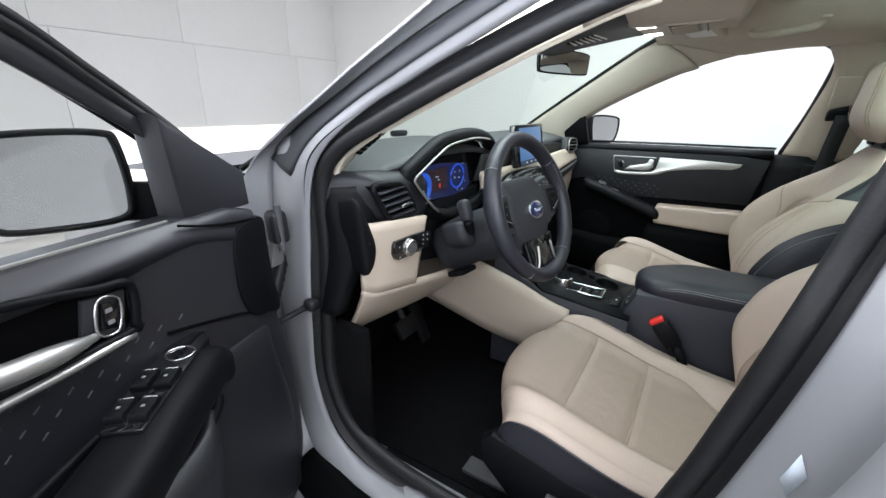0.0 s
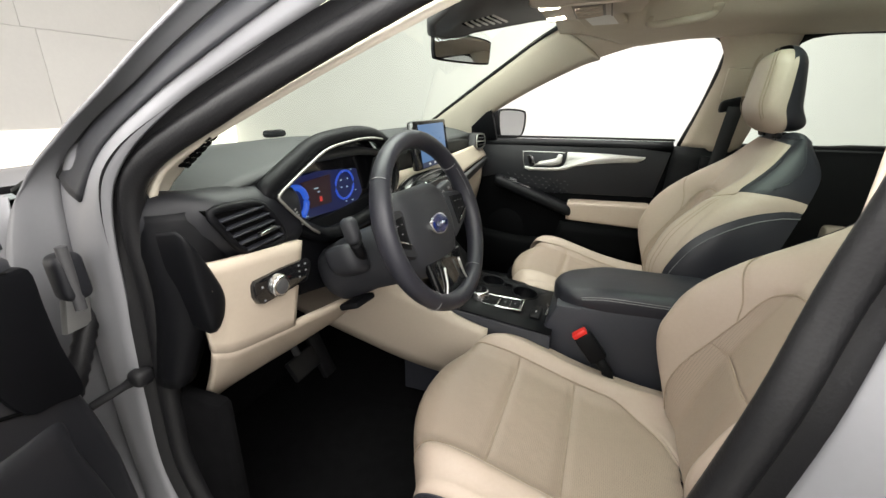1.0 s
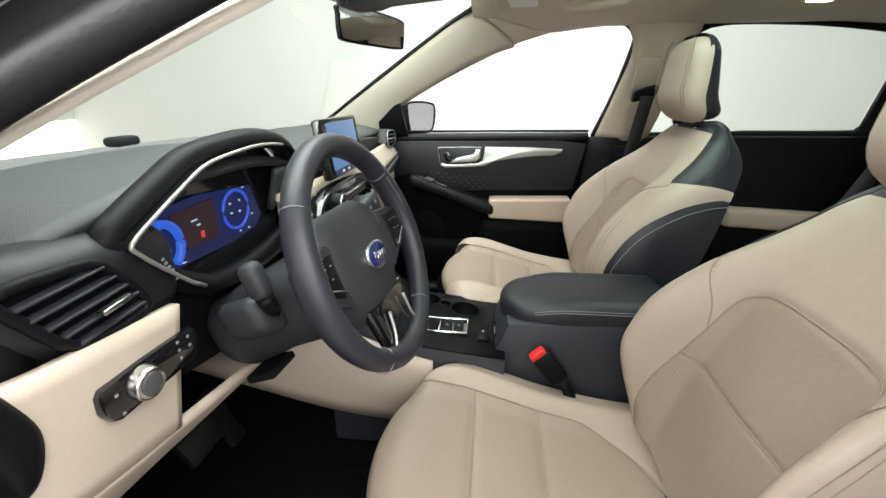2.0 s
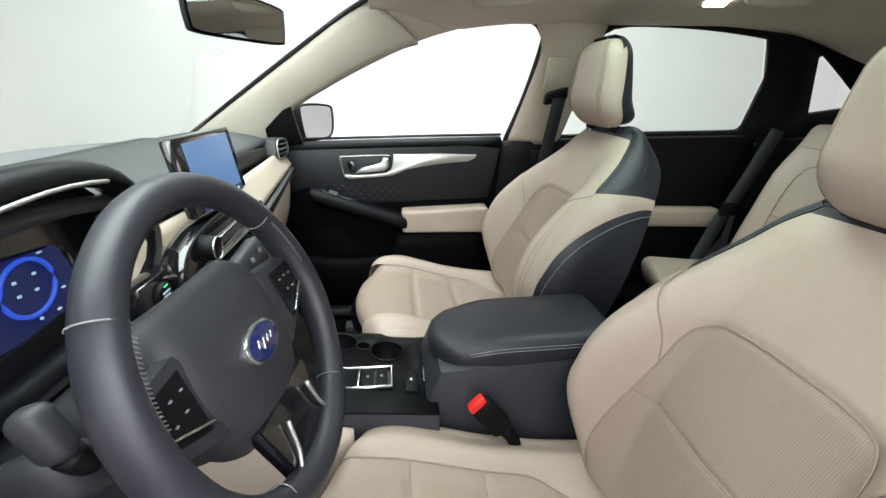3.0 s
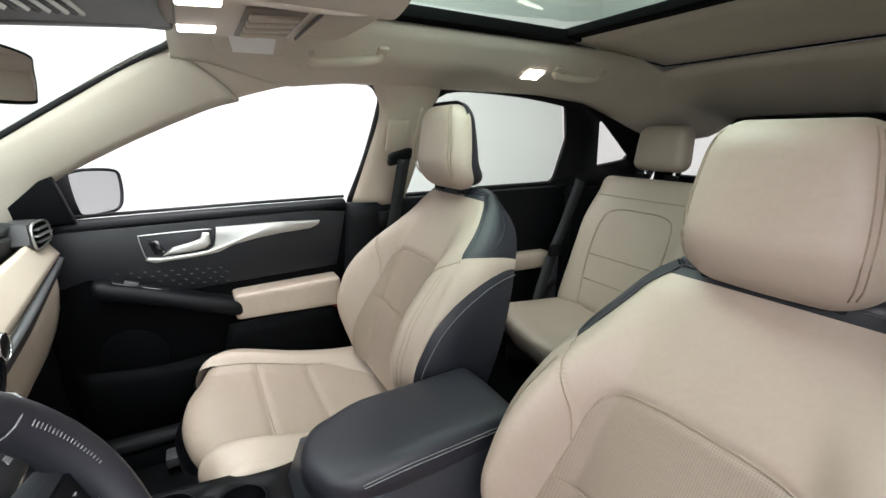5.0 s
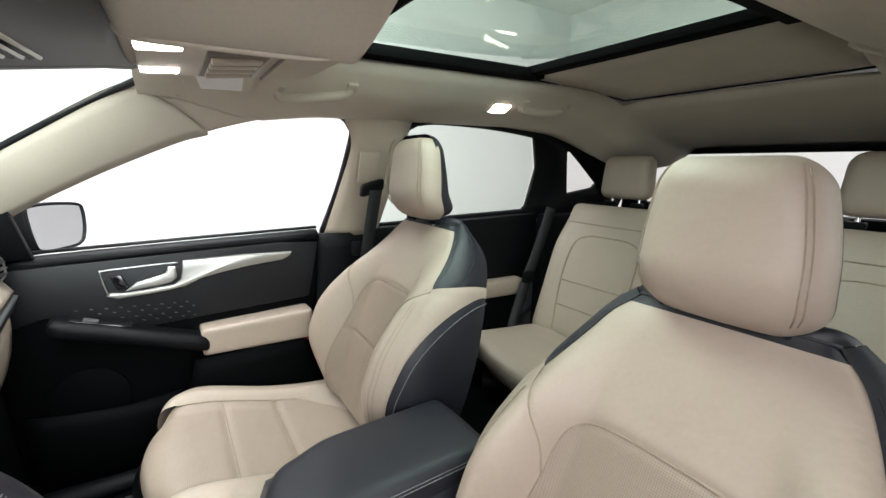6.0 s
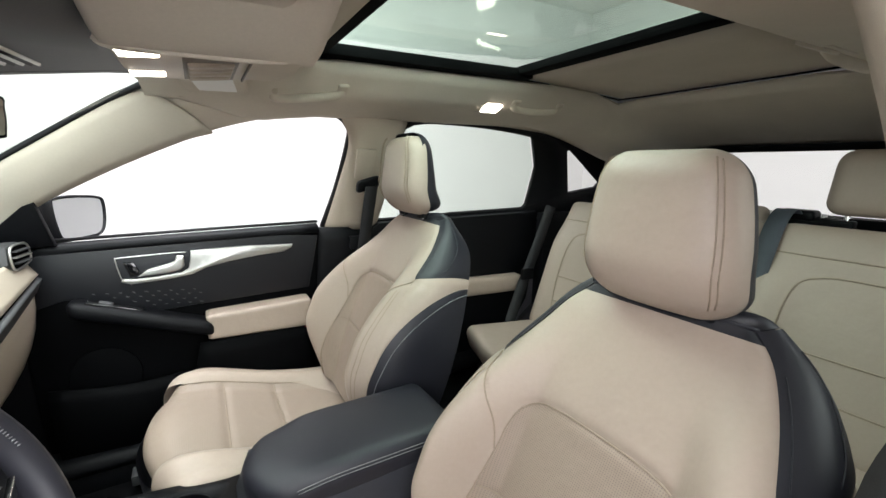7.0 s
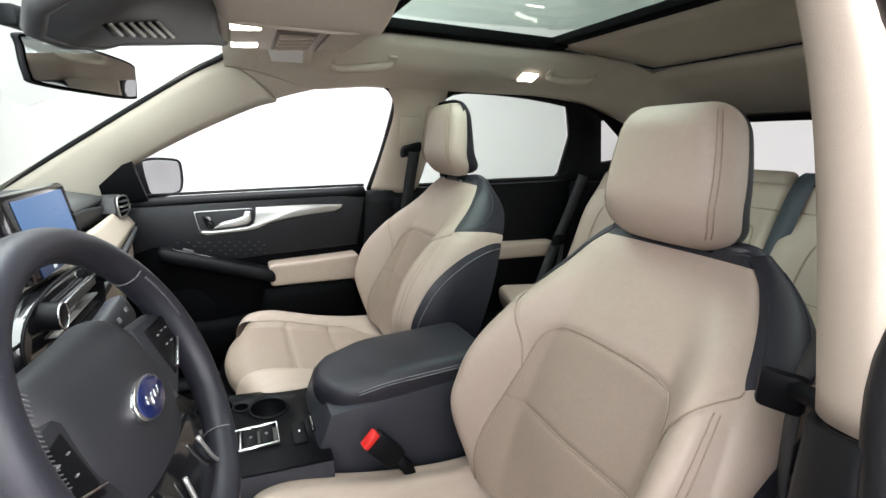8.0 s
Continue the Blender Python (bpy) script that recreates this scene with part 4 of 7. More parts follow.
driver_seat.location = (-0.375, 0, 0)

# ---- rear bench ----
def rear_bench():
    bench = thing("rear_bench", "beige leather rear bench with black trim", "bench seat")
    tilt = radians(20)

    def back_fn(cx, w):
        def fn(x, y, z):
            s = z / 0.56 + 0.5
            a = abs(x) / (w / 2)
            bol = 0.03 * smooth01((a - 0.5) / 0.3) * (1 - smooth01((s - 0.6) / 0.3))
            along = s * 0.56
            deep = y + bol * (y > 0)
            return (cx + x * (1 - 0.06 * smooth01((s - 0.7) / 0.3)), -1.02 - along * math.sin(tilt) + deep * math.cos(tilt), 0.62 + along * math.cos(tilt) + deep * math.sin(tilt))
        return fn
    for cx, w in ((0.355, 0.47), (-0.02, 0.27), (-0.41, 0.50)):
        fn = back_fn(cx, w)
        soft("b", (w, 0.13, 0.56), 0.035, fn, {"backrest": (BEIGE, ""), "back_shell": (BLACK_LEATHER, "")}, bench, (16, 6, 16), lambda x, y, z, side: "back_shell" if side == 2 else "backrest")
        f = 0.066
        k = w / 0.50
        seam("panel_seam", fn, [(-0.14 * k, f, -0.25), (-0.16 * k, f, -0.05), (-0.15 * k, f, 0.10), (-0.10 * k, f, 0.14), (0, f, 0.145), (0.10 * k, f, 0.14), (0.15 * k, f, 0.10), (0.16 * k, f, -0.05), (0.14 * k, f, -0.25)], SEAM, bench, 0.0025)
        seam("panel_seam", fn, [(-0.155 * k, f, -0.05), (0.155 * k, f, -0.05)], SEAM, bench, 0.002)
        seam("panel_seam", fn, [(-0.15 * k, f, -0.15), (0.15 * k, f, -0.15)], SEAM, bench, 0.002)
        seam("panel_seam", fn, [(-0.23 * k, f, 0.19), (0.23 * k, f, 0.19)], SEAM, bench, 0.002)
    for cx in (0.405, -0.345):
        soft("h", (0.222, 0.085, 0.172), 0.04, lambda x, y, z, cx=cx: (cx + x * (1 - 0.10 * (z / 0.17 + 0.5)), -1.275 + y - 0.1 * z, 1.265 + z), {"headrest": (BEIGE, "beige leather headrest"), "headrest_back": (BLACK_LEATHER, "")}, bench, (14, 8, 12),
             lambda x, y, z, side: "headrest_back" if side == 2 or y < -0.02 else "headrest")
        for s in (1, -1):
            rod("headrest_post", (cx + s * 0.06, -1.255, 1.12), (cx + s * 0.06, -1.27, 1.2), 0.006, CHROME, bench)
            box("post_guide", (cx + s * 0.06, -1.25, 1.158), (0.045, 0.03, 0.02), BLACK_PLASTIC, bench, bevel=0.004)
    soft("h", (0.20, 0.07, 0.07), 0.03, lambda x, y, z: (-0.01 + x, -1.255 + y - 0.1 * z, 1.155 + z), {"headrest": (BEIGE, ""), "headrest_back": (BLACK_LEATHER, "")}, bench, (12, 6, 8), lambda x, y, z, side: "headrest_back" if side == 2 else "headrest")
    soft("c", (1.20, 0.50, 0.12), 0.045, lambda x, y, z: (x, -0.84 + y + 0.25 * z * (y > 0) - 0.25 * max(0, abs(x) - 0.42), 0.608 + z + 0.12 * y + 0.012 * math.cos(x * 12)), {"cushion": (BEIGE, "beige leather rear cushion")}, bench, (24, 16, 6))
    box("cushion_base", (0, -0.87, 0.48), (1.14, 0.40, 0.14), BLACK_PLASTIC, bench, bevel=0.02)
    return bench


rear_bench()
shelf = tagged(box("parcel_shelf", (0, -1.62, 1.075), (1.24, 0.50, 0.03), BLACK_PLASTIC, bevel=0.01), "black rear load cover behind the bench", "parcel shelf")
# White bar: the reflection along the cover's edge, put into its colour
box("cover_edge", (-0.08, -1.45, 1.155), (0.20, 0.035, 0.010), WALL, shelf, "cover edge whitened for its reflection", bevel=0.003)
box("cover_roller", (-0.08, -1.45, 1.118), (0.30, 0.05, 0.066), BLACK_PLASTIC, shelf, "black cover roller", bevel=0.012)

# ---- steering wheel ----
WHEEL = pose(-0.378, 0.405, 1.045, -20.5, 0, -6)
RIM = 0.1575


def steering_wheel():
    w = thing("steering_wheel", "black leather steering wheel with silver trim", "steering wheel")
    w.matrix_world = WHEEL
    rim = [(RIM * math.sin(a) * 1.01, 0.0, RIM * math.cos(a)) for a in np.linspace(0, 2 * math.pi, 73)[:-1]]
    thick = [0.0152 + 0.0016 * math.cos(2 * a) ** 2 for a in np.linspace(0, 2 * math.pi, 73)[:-1]]
    tube("rim", rim, thick, BLACK_LEATHER, w, "black stitched leather rim", closed=True, sides=16, flat=1.2, up=(0, 1, 0))
    soft("h", (0.20, 0.075, 0.17), 0.034, lambda x, y, z: (x * (1 - 0.30 * smooth01(-z / 0.085)) * (1 - 0.06 * smooth01(z / 0.08)), y * 0.8 + 0.026 + 0.25 * (x * x + z * z) / 0.2, z - 0.012), {"airbag_cover": (COLUMN, "dark grey airbag cover")}, w, (18, 8, 18))
    for s in (1, -1):
        prism("spoke", [(s * 0.07, 0.045), (s * 0.152, 0.035), (s * 0.152, -0.02), (s * 0.07, -0.055)], "y", 0.010 if s < 0 else 0.002, 0.034, COLUMN, w, "dark spoke with buttons", bevel=0.010)
        prism("button_pad", [(s * 0.086, 0.032), (s * 0.142, 0.028), (s * 0.138, -0.012), (s * 0.09, -0.032)], "y", 0.0075 if s < 0 else -0.002, 0.020, BLACK_PLASTIC, w, "dark switch pad", bevel=0.005)
        for bx, bz in ((0.098, 0.018), (0.112, 0.018), (0.126, 0.016), (0.105, 0.002), (0.12, 0.0)):
            box("button", (s * bx, 0.0066 if s < 0 else -0.0028, bz), (0.0035, 0.002, 0.0016), GREY_STITCH, w, bevel=0.0005)
        box("switch_blade", (s * 0.113, 0.006 if s < 0 else -0.004, -0.012), (0.05, 0.006, 0.003), CHROME, w, "silver rocker edge", bevel=0.0015, turn=(0, -s * 25, 0))
        tube("spoke_trim", spline([(s * 0.031, -0.006, -0.088), (s * 0.037, -0.004, -0.12), (s * 0.046, -0.002, -0.138), (s * 0.036, -0.002, -0.146), (s * 0.004, -0.002, -0.149)], 5), 0.0024, SATIN, w, "silver lower spoke edge", sides=6)
    prism("lower_spoke", [(-0.062, -0.07), (0.062, -0.07), (0.046, -0.152), (-0.046, -0.152)], "y", 0.0, 0.022, GLOSS_BLACK, w, "dark lower spoke", bevel=0.006)
    badge = [(0.031 * math.sin(a), 0.0195 * math.cos(a)) for a in np.linspace(0, 2 * math.pi, 33)[:-1]]
    prism("badge", [(a * 1.05, b * 1.05 - 0.008) for a, b in badge], "y", -0.0095, 0.004, CHROME, w, "chrome oval badge ring", bevel=0.002)
    prism("badge_face", [(a * 0.93, b * 0.90 - 0.008) for a, b in badge], "y", -0.0103, -0.006, BLUE, w, "blue oval badge", bevel=0.001)
    squiggle = spline([(-0.014, -0.001), (-0.009, 0.005), (-0.007, -0.006), (-0.001, 0.003), (0.002, -0.004), (0.006, 0.002), (0.009, -0.004), (0.014, 0.002)], 4)
    tube("badge_mark", [(a * 1.1, -0.0110, b * 1.1 - 0.008) for a, b in squiggle], 0.0012, CHROME, w, "chrome badge ornament", sides=5)
    # stitching on the rim's upper quarters and a leather joint on each side
    for k in range(40):
        a = radians(57 + 26 * (k % 20) / 19) * (1 if k < 20 else -1)
        d = np.array((math.sin(a), 0, math.cos(a)))
        p = d * [RIM * 1.01, 0, RIM] - d * 0.0085 + np.array((0, -0.0160, 0))
        side = np.array((math.cos(a), 0, -math.sin(a))) * 0.0016
        tube("stitch", [p - d * 0.004 - side, p + d * 0.004 + side], 0.0006, GREY_STITCH, w, sides=4)
    for a in (radians(-53), radians(53), radians(-145), radians(145)):
        d = np.array((math.sin(a), 0, math.cos(a)))
        c = d * [RIM * 1.01, 0, RIM]
        tube("leather_joint", [c + 0.0176 * (math.cos(b) * d + math.sin(b) * np.array((0, 1, 0))) for b in np.linspace(0, 2 * math.pi, 17)[:-1]], 0.0007, GREY_STITCH, w, closed=True, sides=4)
    return w


steering_wheel()
column = thing("steering_column", "black plastic steering column with stalks", "steering column")
column.matrix_world = WHEEL
soft("c", (0.19, 0.21, 0.125), 0.038, lambda x, y, z: (x * (0.80 + 0.25 * smooth01((y + 0.1) / 0.2)) * (1 - 0.25 * smooth01(-z / 0.06)), y + 0.155, z - 0.038 - 0.16 * max(y, 0)), {"column_cover": (COLUMN, "dark grey column cover")}, column, (16, 16, 14))
soft("k", (0.055, 0.075, 0.06), 0.022, lambda x, y, z: (-0.102 + x, 0.150 + y, -0.020 + z - 0.4 * x), {"stalk_boss": (COLUMN, "dark grey stalk boss")}, column, (10, 10, 10))
tube("stalk", spline([(-0.095, 0.118, -0.020), (-0.112, 0.105, -0.008), (-0.122, 0.098, 0.010)], 5), [0.009 + 0.0003 * k for k in range(11)], BLACK_PLASTIC, column, "dark indicator stalk", sides=12)
soft("t", (0.026, 0.030, 0.050), 0.012, lambda x, y, z: (-0.127 + x * (1 + 3 * z), 0.094 + y, 0.034 + z), {"stalk_tip": (COLUMN, "dark grey stalk tip")}, column, (8, 8, 8))
soft("t", (0.145, 0.026, 0.042), 0.011, lambda x, y, z: (0.125 + x, 0.065 + y - 0.15 * x, 0.030 + z + 0.22 * x), {"wiper_stalk": (COLUMN, "dark wiper stalk with white marks")}, column, (8, 6, 6))
for k in range(5):
    box("stalk_mark", (0.085 + 0.022 * k, 0.0555 - 0.0033 * k, 0.026 + 0.005 * k), (0.008, 0.001, 0.006), GREY_STITCH, column, bevel=0)
box("stalk_edge", (0.15, 0.047, 0.019), (0.06, 0.002, 0.003), CHROME, column, bevel=0.0008, turn=(0, -12, 0))
box("tilt_lever", (-0.07, 0.195, -0.112), (0.06, 0.05, 0.014), BLACK_PLASTIC, column, bevel=0.005)

# ---- dashboard ----
dash = thing("dashboard", "dark grey and beige dashboard with vents", "dashboard", at=(0, 0.035, 0))


def dash_top(u, v):
    x = -0.712 + 1.424 * u
    y0 = 0.585 + 0.02 * (2 * u - 1) ** 2
    z0 = 1.135 + 0.025 * math.exp(-((x + 0.375) / 0.19) ** 4)
    y = y0 + (0.96 - y0) * v
    crown = 0.03 * math.sin(math.pi * min(v * 1.15, 1.0)) * (1 - 0.4 * abs(2 * u - 1) ** 3)
    return (x, y, z0 + crown + (1.145 - z0) * v - 0.045 * smooth01((abs(x) - 0.60) / 0.13))


sheet("dash_top", dash_top, 40, 14, DASH_SOFT, dash, "soft dark grey dash top", solid=0.012)
# passenger side: beige band with grey lip below, and beige glove box
rails("dash_face", [(-0.22, 0.588, 1.135), (0.1, 0.60, 1.135), (0.4, 0.60, 1.13), (0.70, 0.615, 1.10)], [(-0.22, 0.61, 1.06), (0.1, 0.61, 1.085), (0.4, 0.61, 1.085), (0.70, 0.625, 1.07)], 8, DASH_SOFT, dash, solid=0.01)
rails("beige_band", [(-0.21, 0.596, 1.085), (0.05, 0.58, 1.083), (0.3, 0.575, 1.088), (0.70, 0.60, 1.085)], [(-0.20, 0.59, 0.965), (0.05, 0.545, 0.99), (0.3, 0.545, 1.02), (0.70, 0.57, 1.035)], 8, BEIGE_PLASTIC, dash, "beige soft band across the dash", solid=0.012)
rails("grey_lip", [(-0.20, 0.588, 0.968), (0.10, 0.545, 0.99), (0.3, 0.535, 1.018), (0.70, 0.565, 1.035)], [(-0.20, 0.60, 0.93), (0.10, 0.56, 0.955), (0.3, 0.55, 0.98), (0.70, 0.58, 1.0)], 8, GREY_PLASTIC, dash, "grey lip", solid=0.012)
rails("glove_box", [(0.16, 0.575, 0.96), (0.40, 0.57, 0.985), (0.71, 0.59, 1.0)], [(0.16, 0.70, 0.66), (0.40, 0.70, 0.68), (0.71, 0.70, 0.70)], 8, BEIGE_PLASTIC, dash, "beige glove box lid", solid=0.012, bulge=(0, -0.03, 0))
# driver side: black end, vent housing, beige lower panel
rails("dash_end", [(-0.745, 0.66, 1.115), (-0.75, 0.64, 1.0), (-0.75, 0.68, 0.85)], [(-0.66, 0.59, 1.12), (-0.678, 0.585, 1.02), (-0.715, 0.64, 0.85)], 8, BLACK_PLASTIC, dash, "black dash end", solid=0.012, bulge=(-0.015, -0.02, 0))
FLAP = [tuple(q) for q in spline([(-0.746, 1.098), (-0.736, 1.092), (-0.712, 1.043), (-0.697, 0.997), (-0.704, 0.962), (-0.718, 0.946), (-0.730, 0.955), (-0.740, 1.02)], 4, True)]
flap_mid = np.mean(FLAP, axis=0)
flap_rows = [(0.02, 0.5595), (0.30, 0.560), (0.62, 0.561), (0.84, 0.564), (0.95, 0.569), (1.0, 0.578), (0.92, 0.615)]
raw("side_flap", [(flap_mid[0] + (x - flap_mid[0]) * k, y, flap_mid[1] + (z - flap_mid[1]) * k) for k, y in flap_rows for x, z in FLAP],
    [(r * len(FLAP) + i, r * len(FLAP) + (i + 1) % len(FLAP), (r + 1) * len(FLAP) + (i + 1) % len(FLAP), (r + 1) * len(FLAP) + i) for r in range(6) for i in range(len(FLAP))], BLACK_PLASTIC, dash, "black end cover")
soft("v", (0.26, 0.09, 0.118), 0.04, lambda x, y, z: (-0.617 + x * (1 - 0.18 * smooth01((-z) / 0.07)) + 0.02 * (z < 0) * -z / 0.07, 0.615 + y + 0.05 * smooth01((-x - 0.05) / 0.08), 1.077 + z - 0.010 * x / 0.13), {"vent_housing": (SOFT_DOOR, "black vent surround")}, dash, (18, 10, 14))
VENT = [(-0.697, 1.117), (-0.650, 1.117), (-0.604, 1.107), (-0.566, 1.054), (-0.580, 1.040), (-0.648, 1.046), (-0.682, 1.088)]
# Flush solid block; its near-black colour stands in for the shaded depth
prism("vent_well", VENT, "y", 0.569, 0.60, VOID, dash, "near-black block for the shaded vent opening", bevel=0)
tube("vent_edge", spline([(x, 0.568, z) for x, z in VENT], 3, True), 0.006, BLACK_PLASTIC, dash, "black vent edge", closed=True, sides=8, up=(0, 1, 0))
for k in range(5):
    z = 1.051 + 0.0135 * k
    hits = [x0 + (x1 - x0) * (z - z0) / (z1 - z0) for (x0, z0), (x1, z1) in zip(VENT, VENT[1:] + VENT[:1]) if (z0 - z) * (z1 - z) < 0]
    x0, x1 = min(hits), max(hits)
    box("vent_slat", ((x0 + x1) / 2, 0.567, z), (x1 - x0 - 0.006, 0.012, 0.0028), BLACK_LEATHER, dash, "black slat", bevel=0.001, turn=(14, -3, 0))
box("vent_tab", (-0.612, 0.556, 1.070), (0.034, 0.010, 0.006), CHROME, dash, "chrome vent tab", bevel=0.002, turn=(0, -5, 0))
rails("lower_panel", [(-0.732, 0.575, 1.050), (-0.700, 0.562, 1.047), (-0.62, 0.556, 1.040), (-0.535, 0.556, 1.030)], [(-0.724, 0.580, 0.912), (-0.695, 0.572, 0.899), (-0.64, 0.568, 0.889), (-0.565, 0.567, 0.876)], 8, BEIGE_PLASTIC, dash, "beige lower dash panel", solid=0.012, offset=1, rows=8)
rails("knee_panel", [(-0.724, 0.580, 0.912), (-0.695, 0.572, 0.899), (-0.64, 0.568, 0.889), (-0.565, 0.567, 0.876), (-0.42, 0.566, 0.852), (-0.292, 0.567, 0.836), (-0.13, 0.575, 0.84)],
      [(-0.694, 0.650, 0.788), (-0.670, 0.664, 0.774), (-0.62, 0.672, 0.765), (-0.52, 0.680, 0.748), (-0.42, 0.685, 0.733), (-0.25, 0.685, 0.722), (-0.13, 0.69, 0.745)], 6, BEIGE_PLASTIC, dash, "beige knee panel", solid=0.012, offset=1, rows=8, bulge=(0, -0.004, -0.002))
prism("light_panel", [(-0.652, 1.0), (-0.60, 1.001), (-0.530, 0.997), (-0.522, 0.990), (-0.521, 0.980), (-0.530, 0.960), (-0.538, 0.955), (-0.642, 0.957), (-0.650, 0.961), (-0.657, 0.975), (-0.657, 0.993)], "y", 0.553, 0.60, GLOSS_BLACK, dash, "black lamp switch panel", bevel=0.004)
rod("lamp_knob", (-0.610, 0.556, 0.979), (-0.612, 0.541, 0.978), 0.0195, CHROME, dash, "chrome lamp knob", radius2=0.017, bevel=0.002, sides=32)
rod("knob_face", (-0.612, 0.541, 0.978), (-0.6121, 0.5395, 0.978), 0.0125, GREY_PLASTIC, dash, "grey knob face", bevel=0.0005, sides=28)
# instrument binnacle
HOOD = [(-0.572, 1.116), (-0.535, 1.135), (-0.485, 1.157), (-0.437, 1.176), (-0.38, 1.184), (-0.28, 1.187), (-0.19, 1.172), (-0.14, 1.13), (-0.14, 1.06), (-0.22, 1.005), (-0.40, 0.995), (-0.479, 1.024), (-0.53, 1.066), (-0.566, 1.102)]
hood = spline([(x, 0.575, z) for x, z in HOOD], 3, True)
tube("hood", hood + np.array((0, 0.014, 0.006)), 0.016, BLACK_PLASTIC, dash, "dark instrument hood", closed=True, sides=10, up=(0, 1, 0))
bez = spline([(-0.33 + (x + 0.33) * 0.985, 0.563, 1.093 + (z - 1.093) * 0.965) for x, z in HOOD], 3, True)
tube("bezel", np.concatenate([bez[-9:], bez[:18]]), 0.0026, CLUSTER_EDGE, dash, "satin silver cluster edge", sides=8, up=(0, 1, 0))
prism("cluster_well", [(-0.33 + (x + 0.33) * 0.97, 1.093 + (z - 1.093) * 0.95) for x, z in HOOD], "y", 0.612, 0.63, GLOSS_BLACK, dash, "black instrument face", bevel=0)
raw("hood_wall", list(bez) + [p + np.array((0, 0.05, 0)) for p in bez], [(i, (i + 1) % len(bez), len(bez) + (i + 1) % len(bez), len(bez) + i) for i in range(len(bez))], GLOSS_BLACK, dash)
prism("column_shroud", [(-0.52, 1.03), (-0.20, 1.05), (-0.20, 0.90), (-0.30, 0.86), (-0.50, 0.90)], "y", 0.60, 0.66, BLACK_PLASTIC, dash, "black column surround", bevel=0.01)

# passenger vent
PVENT = [(0.583, 1.130), (0.650, 1.131), (0.690, 1.122), (0.702, 1.096), (0.690, 1.080), (0.600, 1.076), (0.578, 1.094)]
prism("side_vent", [(0.642 + (x - 0.642) * 1.13, 1.104 + (z - 1.104) * 1.16) for x, z in PVENT], "y", 0.572, 0.62, GREY_PLASTIC, dash, "grey passenger vent surround", bevel=0.005)
prism("vent_well", PVENT, "y", 0.569, 0.60, VOID, dash, "near-black block for the shaded vent opening", bevel=0)
tube("vent_edge", spline([(x, 0.568, z) for x, z in PVENT], 3, True), 0.0028, SATIN, dash, "pale vent edge", closed=True, sides=6, up=(0, 1, 0))
for k in range(3):
    box("vent_slat", (0.640, 0.566, 1.090 + 0.0135 * k), (0.104 - 0.008 * abs(k - 1), 0.012, 0.003), SATIN if k == 1 else GREY_PLASTIC, dash, "vent slat", bevel=0.0008, turn=(10, 3, 0))

# ---- touch screen ----
screen = thing("touch_screen", "black framed touch screen with a blue map", "screen")
screen.matrix_world = pose(0.040, 0.58, 1.147, -8, 0, 0) @ Matrix.Diagonal((0.90, 1, 0.88, 1))
box("housing", (0, 0.006, 0), (0.265, 0.022, 0.145), GLOSS_BLACK, screen, "gloss black screen housing", bevel=0.008)
box("display", (-0.004, -0.0065, 0.004), (0.205, 0.002, 0.112), glow("blue_map_display", (0.16, 0.35, 0.70), 0.55), screen, "lit blue map display", bevel=0.0005)

# ---- centre console ----
console = thing("centre_console", "black centre console with armrest and cup holders", "console")
def lid_shape(x, y, z):
    f = smooth01((y - 0.02) / 0.17)
    return (x * (1 - 0.10 * f * f), 0.010 + y - 0.042 * f * (x / 0.1) ** 2, 0.790 + z * (1 - 0.16 * f) - 0.012 * f * f + 0.006 * (1 - (x / 0.1) ** 2) * (z > 0))


soft("lid", (0.206, 0.385, 0.070), 0.028, lid_shape, {"armrest_lid": (BLACK_LEATHER, "black leather armrest lid")}, console, (22, 34, 14))
prism("console_body", [(0.20, 0.48), (0.215, 0.70), (0.185, 0.775), (-0.12, 0.79), (-0.14, 0.48)], "x", -0.105, 0.105, CONSOLE_LEATHER, console, "black padded console sides", bevel=0.012)
def deck_z(y):
    return 0.705 + 0.12 * max(y - 0.19, 0) + 0.9 * max(y - 0.44, 0)


CUPS = [(0.062, 0.290, 0.038), (0.088, 0.395, 0.036), (0.078, 0.3435, 0.0155)]
holes = [[(x + r * math.sin(a), y + r * math.cos(a)) for a in np.linspace(0, 2 * math.pi, 25)[:-1]] for x, y, r in CUPS]
edge_y = [0.19, 0.30, 0.40, 0.44, 0.50, 0.56, 0.60]
fill("console_deck", [(-0.135, y) for y in edge_y] + [(0.135, y) for y in edge_y[::-1]], holes, lambda a, b: (a, b, deck_z(b)), BLACK_PLASTIC, console, "black console deck", solid=0.004)
for x, y, r in CUPS:
    z0 = deck_z(y)
    ringp = [(x + r * math.sin(a), y + r * math.cos(a)) for a in np.linspace(0, 2 * math.pi, 25)[:-1]]
    raw("cup_holder", [(a, b, deck_z(b)) for a, b in ringp] + [(a, b, z0 - 0.065) for a, b in ringp], [(i, (i + 1) % 24, 24 + (i + 1) % 24, 24 + i) for i in range(24)] + [tuple(range(24, 48))], BLACK_PLASTIC, console, "black cup holder well")
    tube("cup_rim", [(a, b, deck_z(b) + 0.001) for a, b in ringp], 0.0025, BLACK_PLASTIC, console, closed=True, sides=6)
prism("deck_side", [(0.60, 0.44), (0.60, 0.83), (0.44, 0.73), (0.19, 0.70), (0.19, 0.44)], "x", -0.137, -0.129, CONSOLE_LEATHER, console, "dark console side", bevel=0.003)
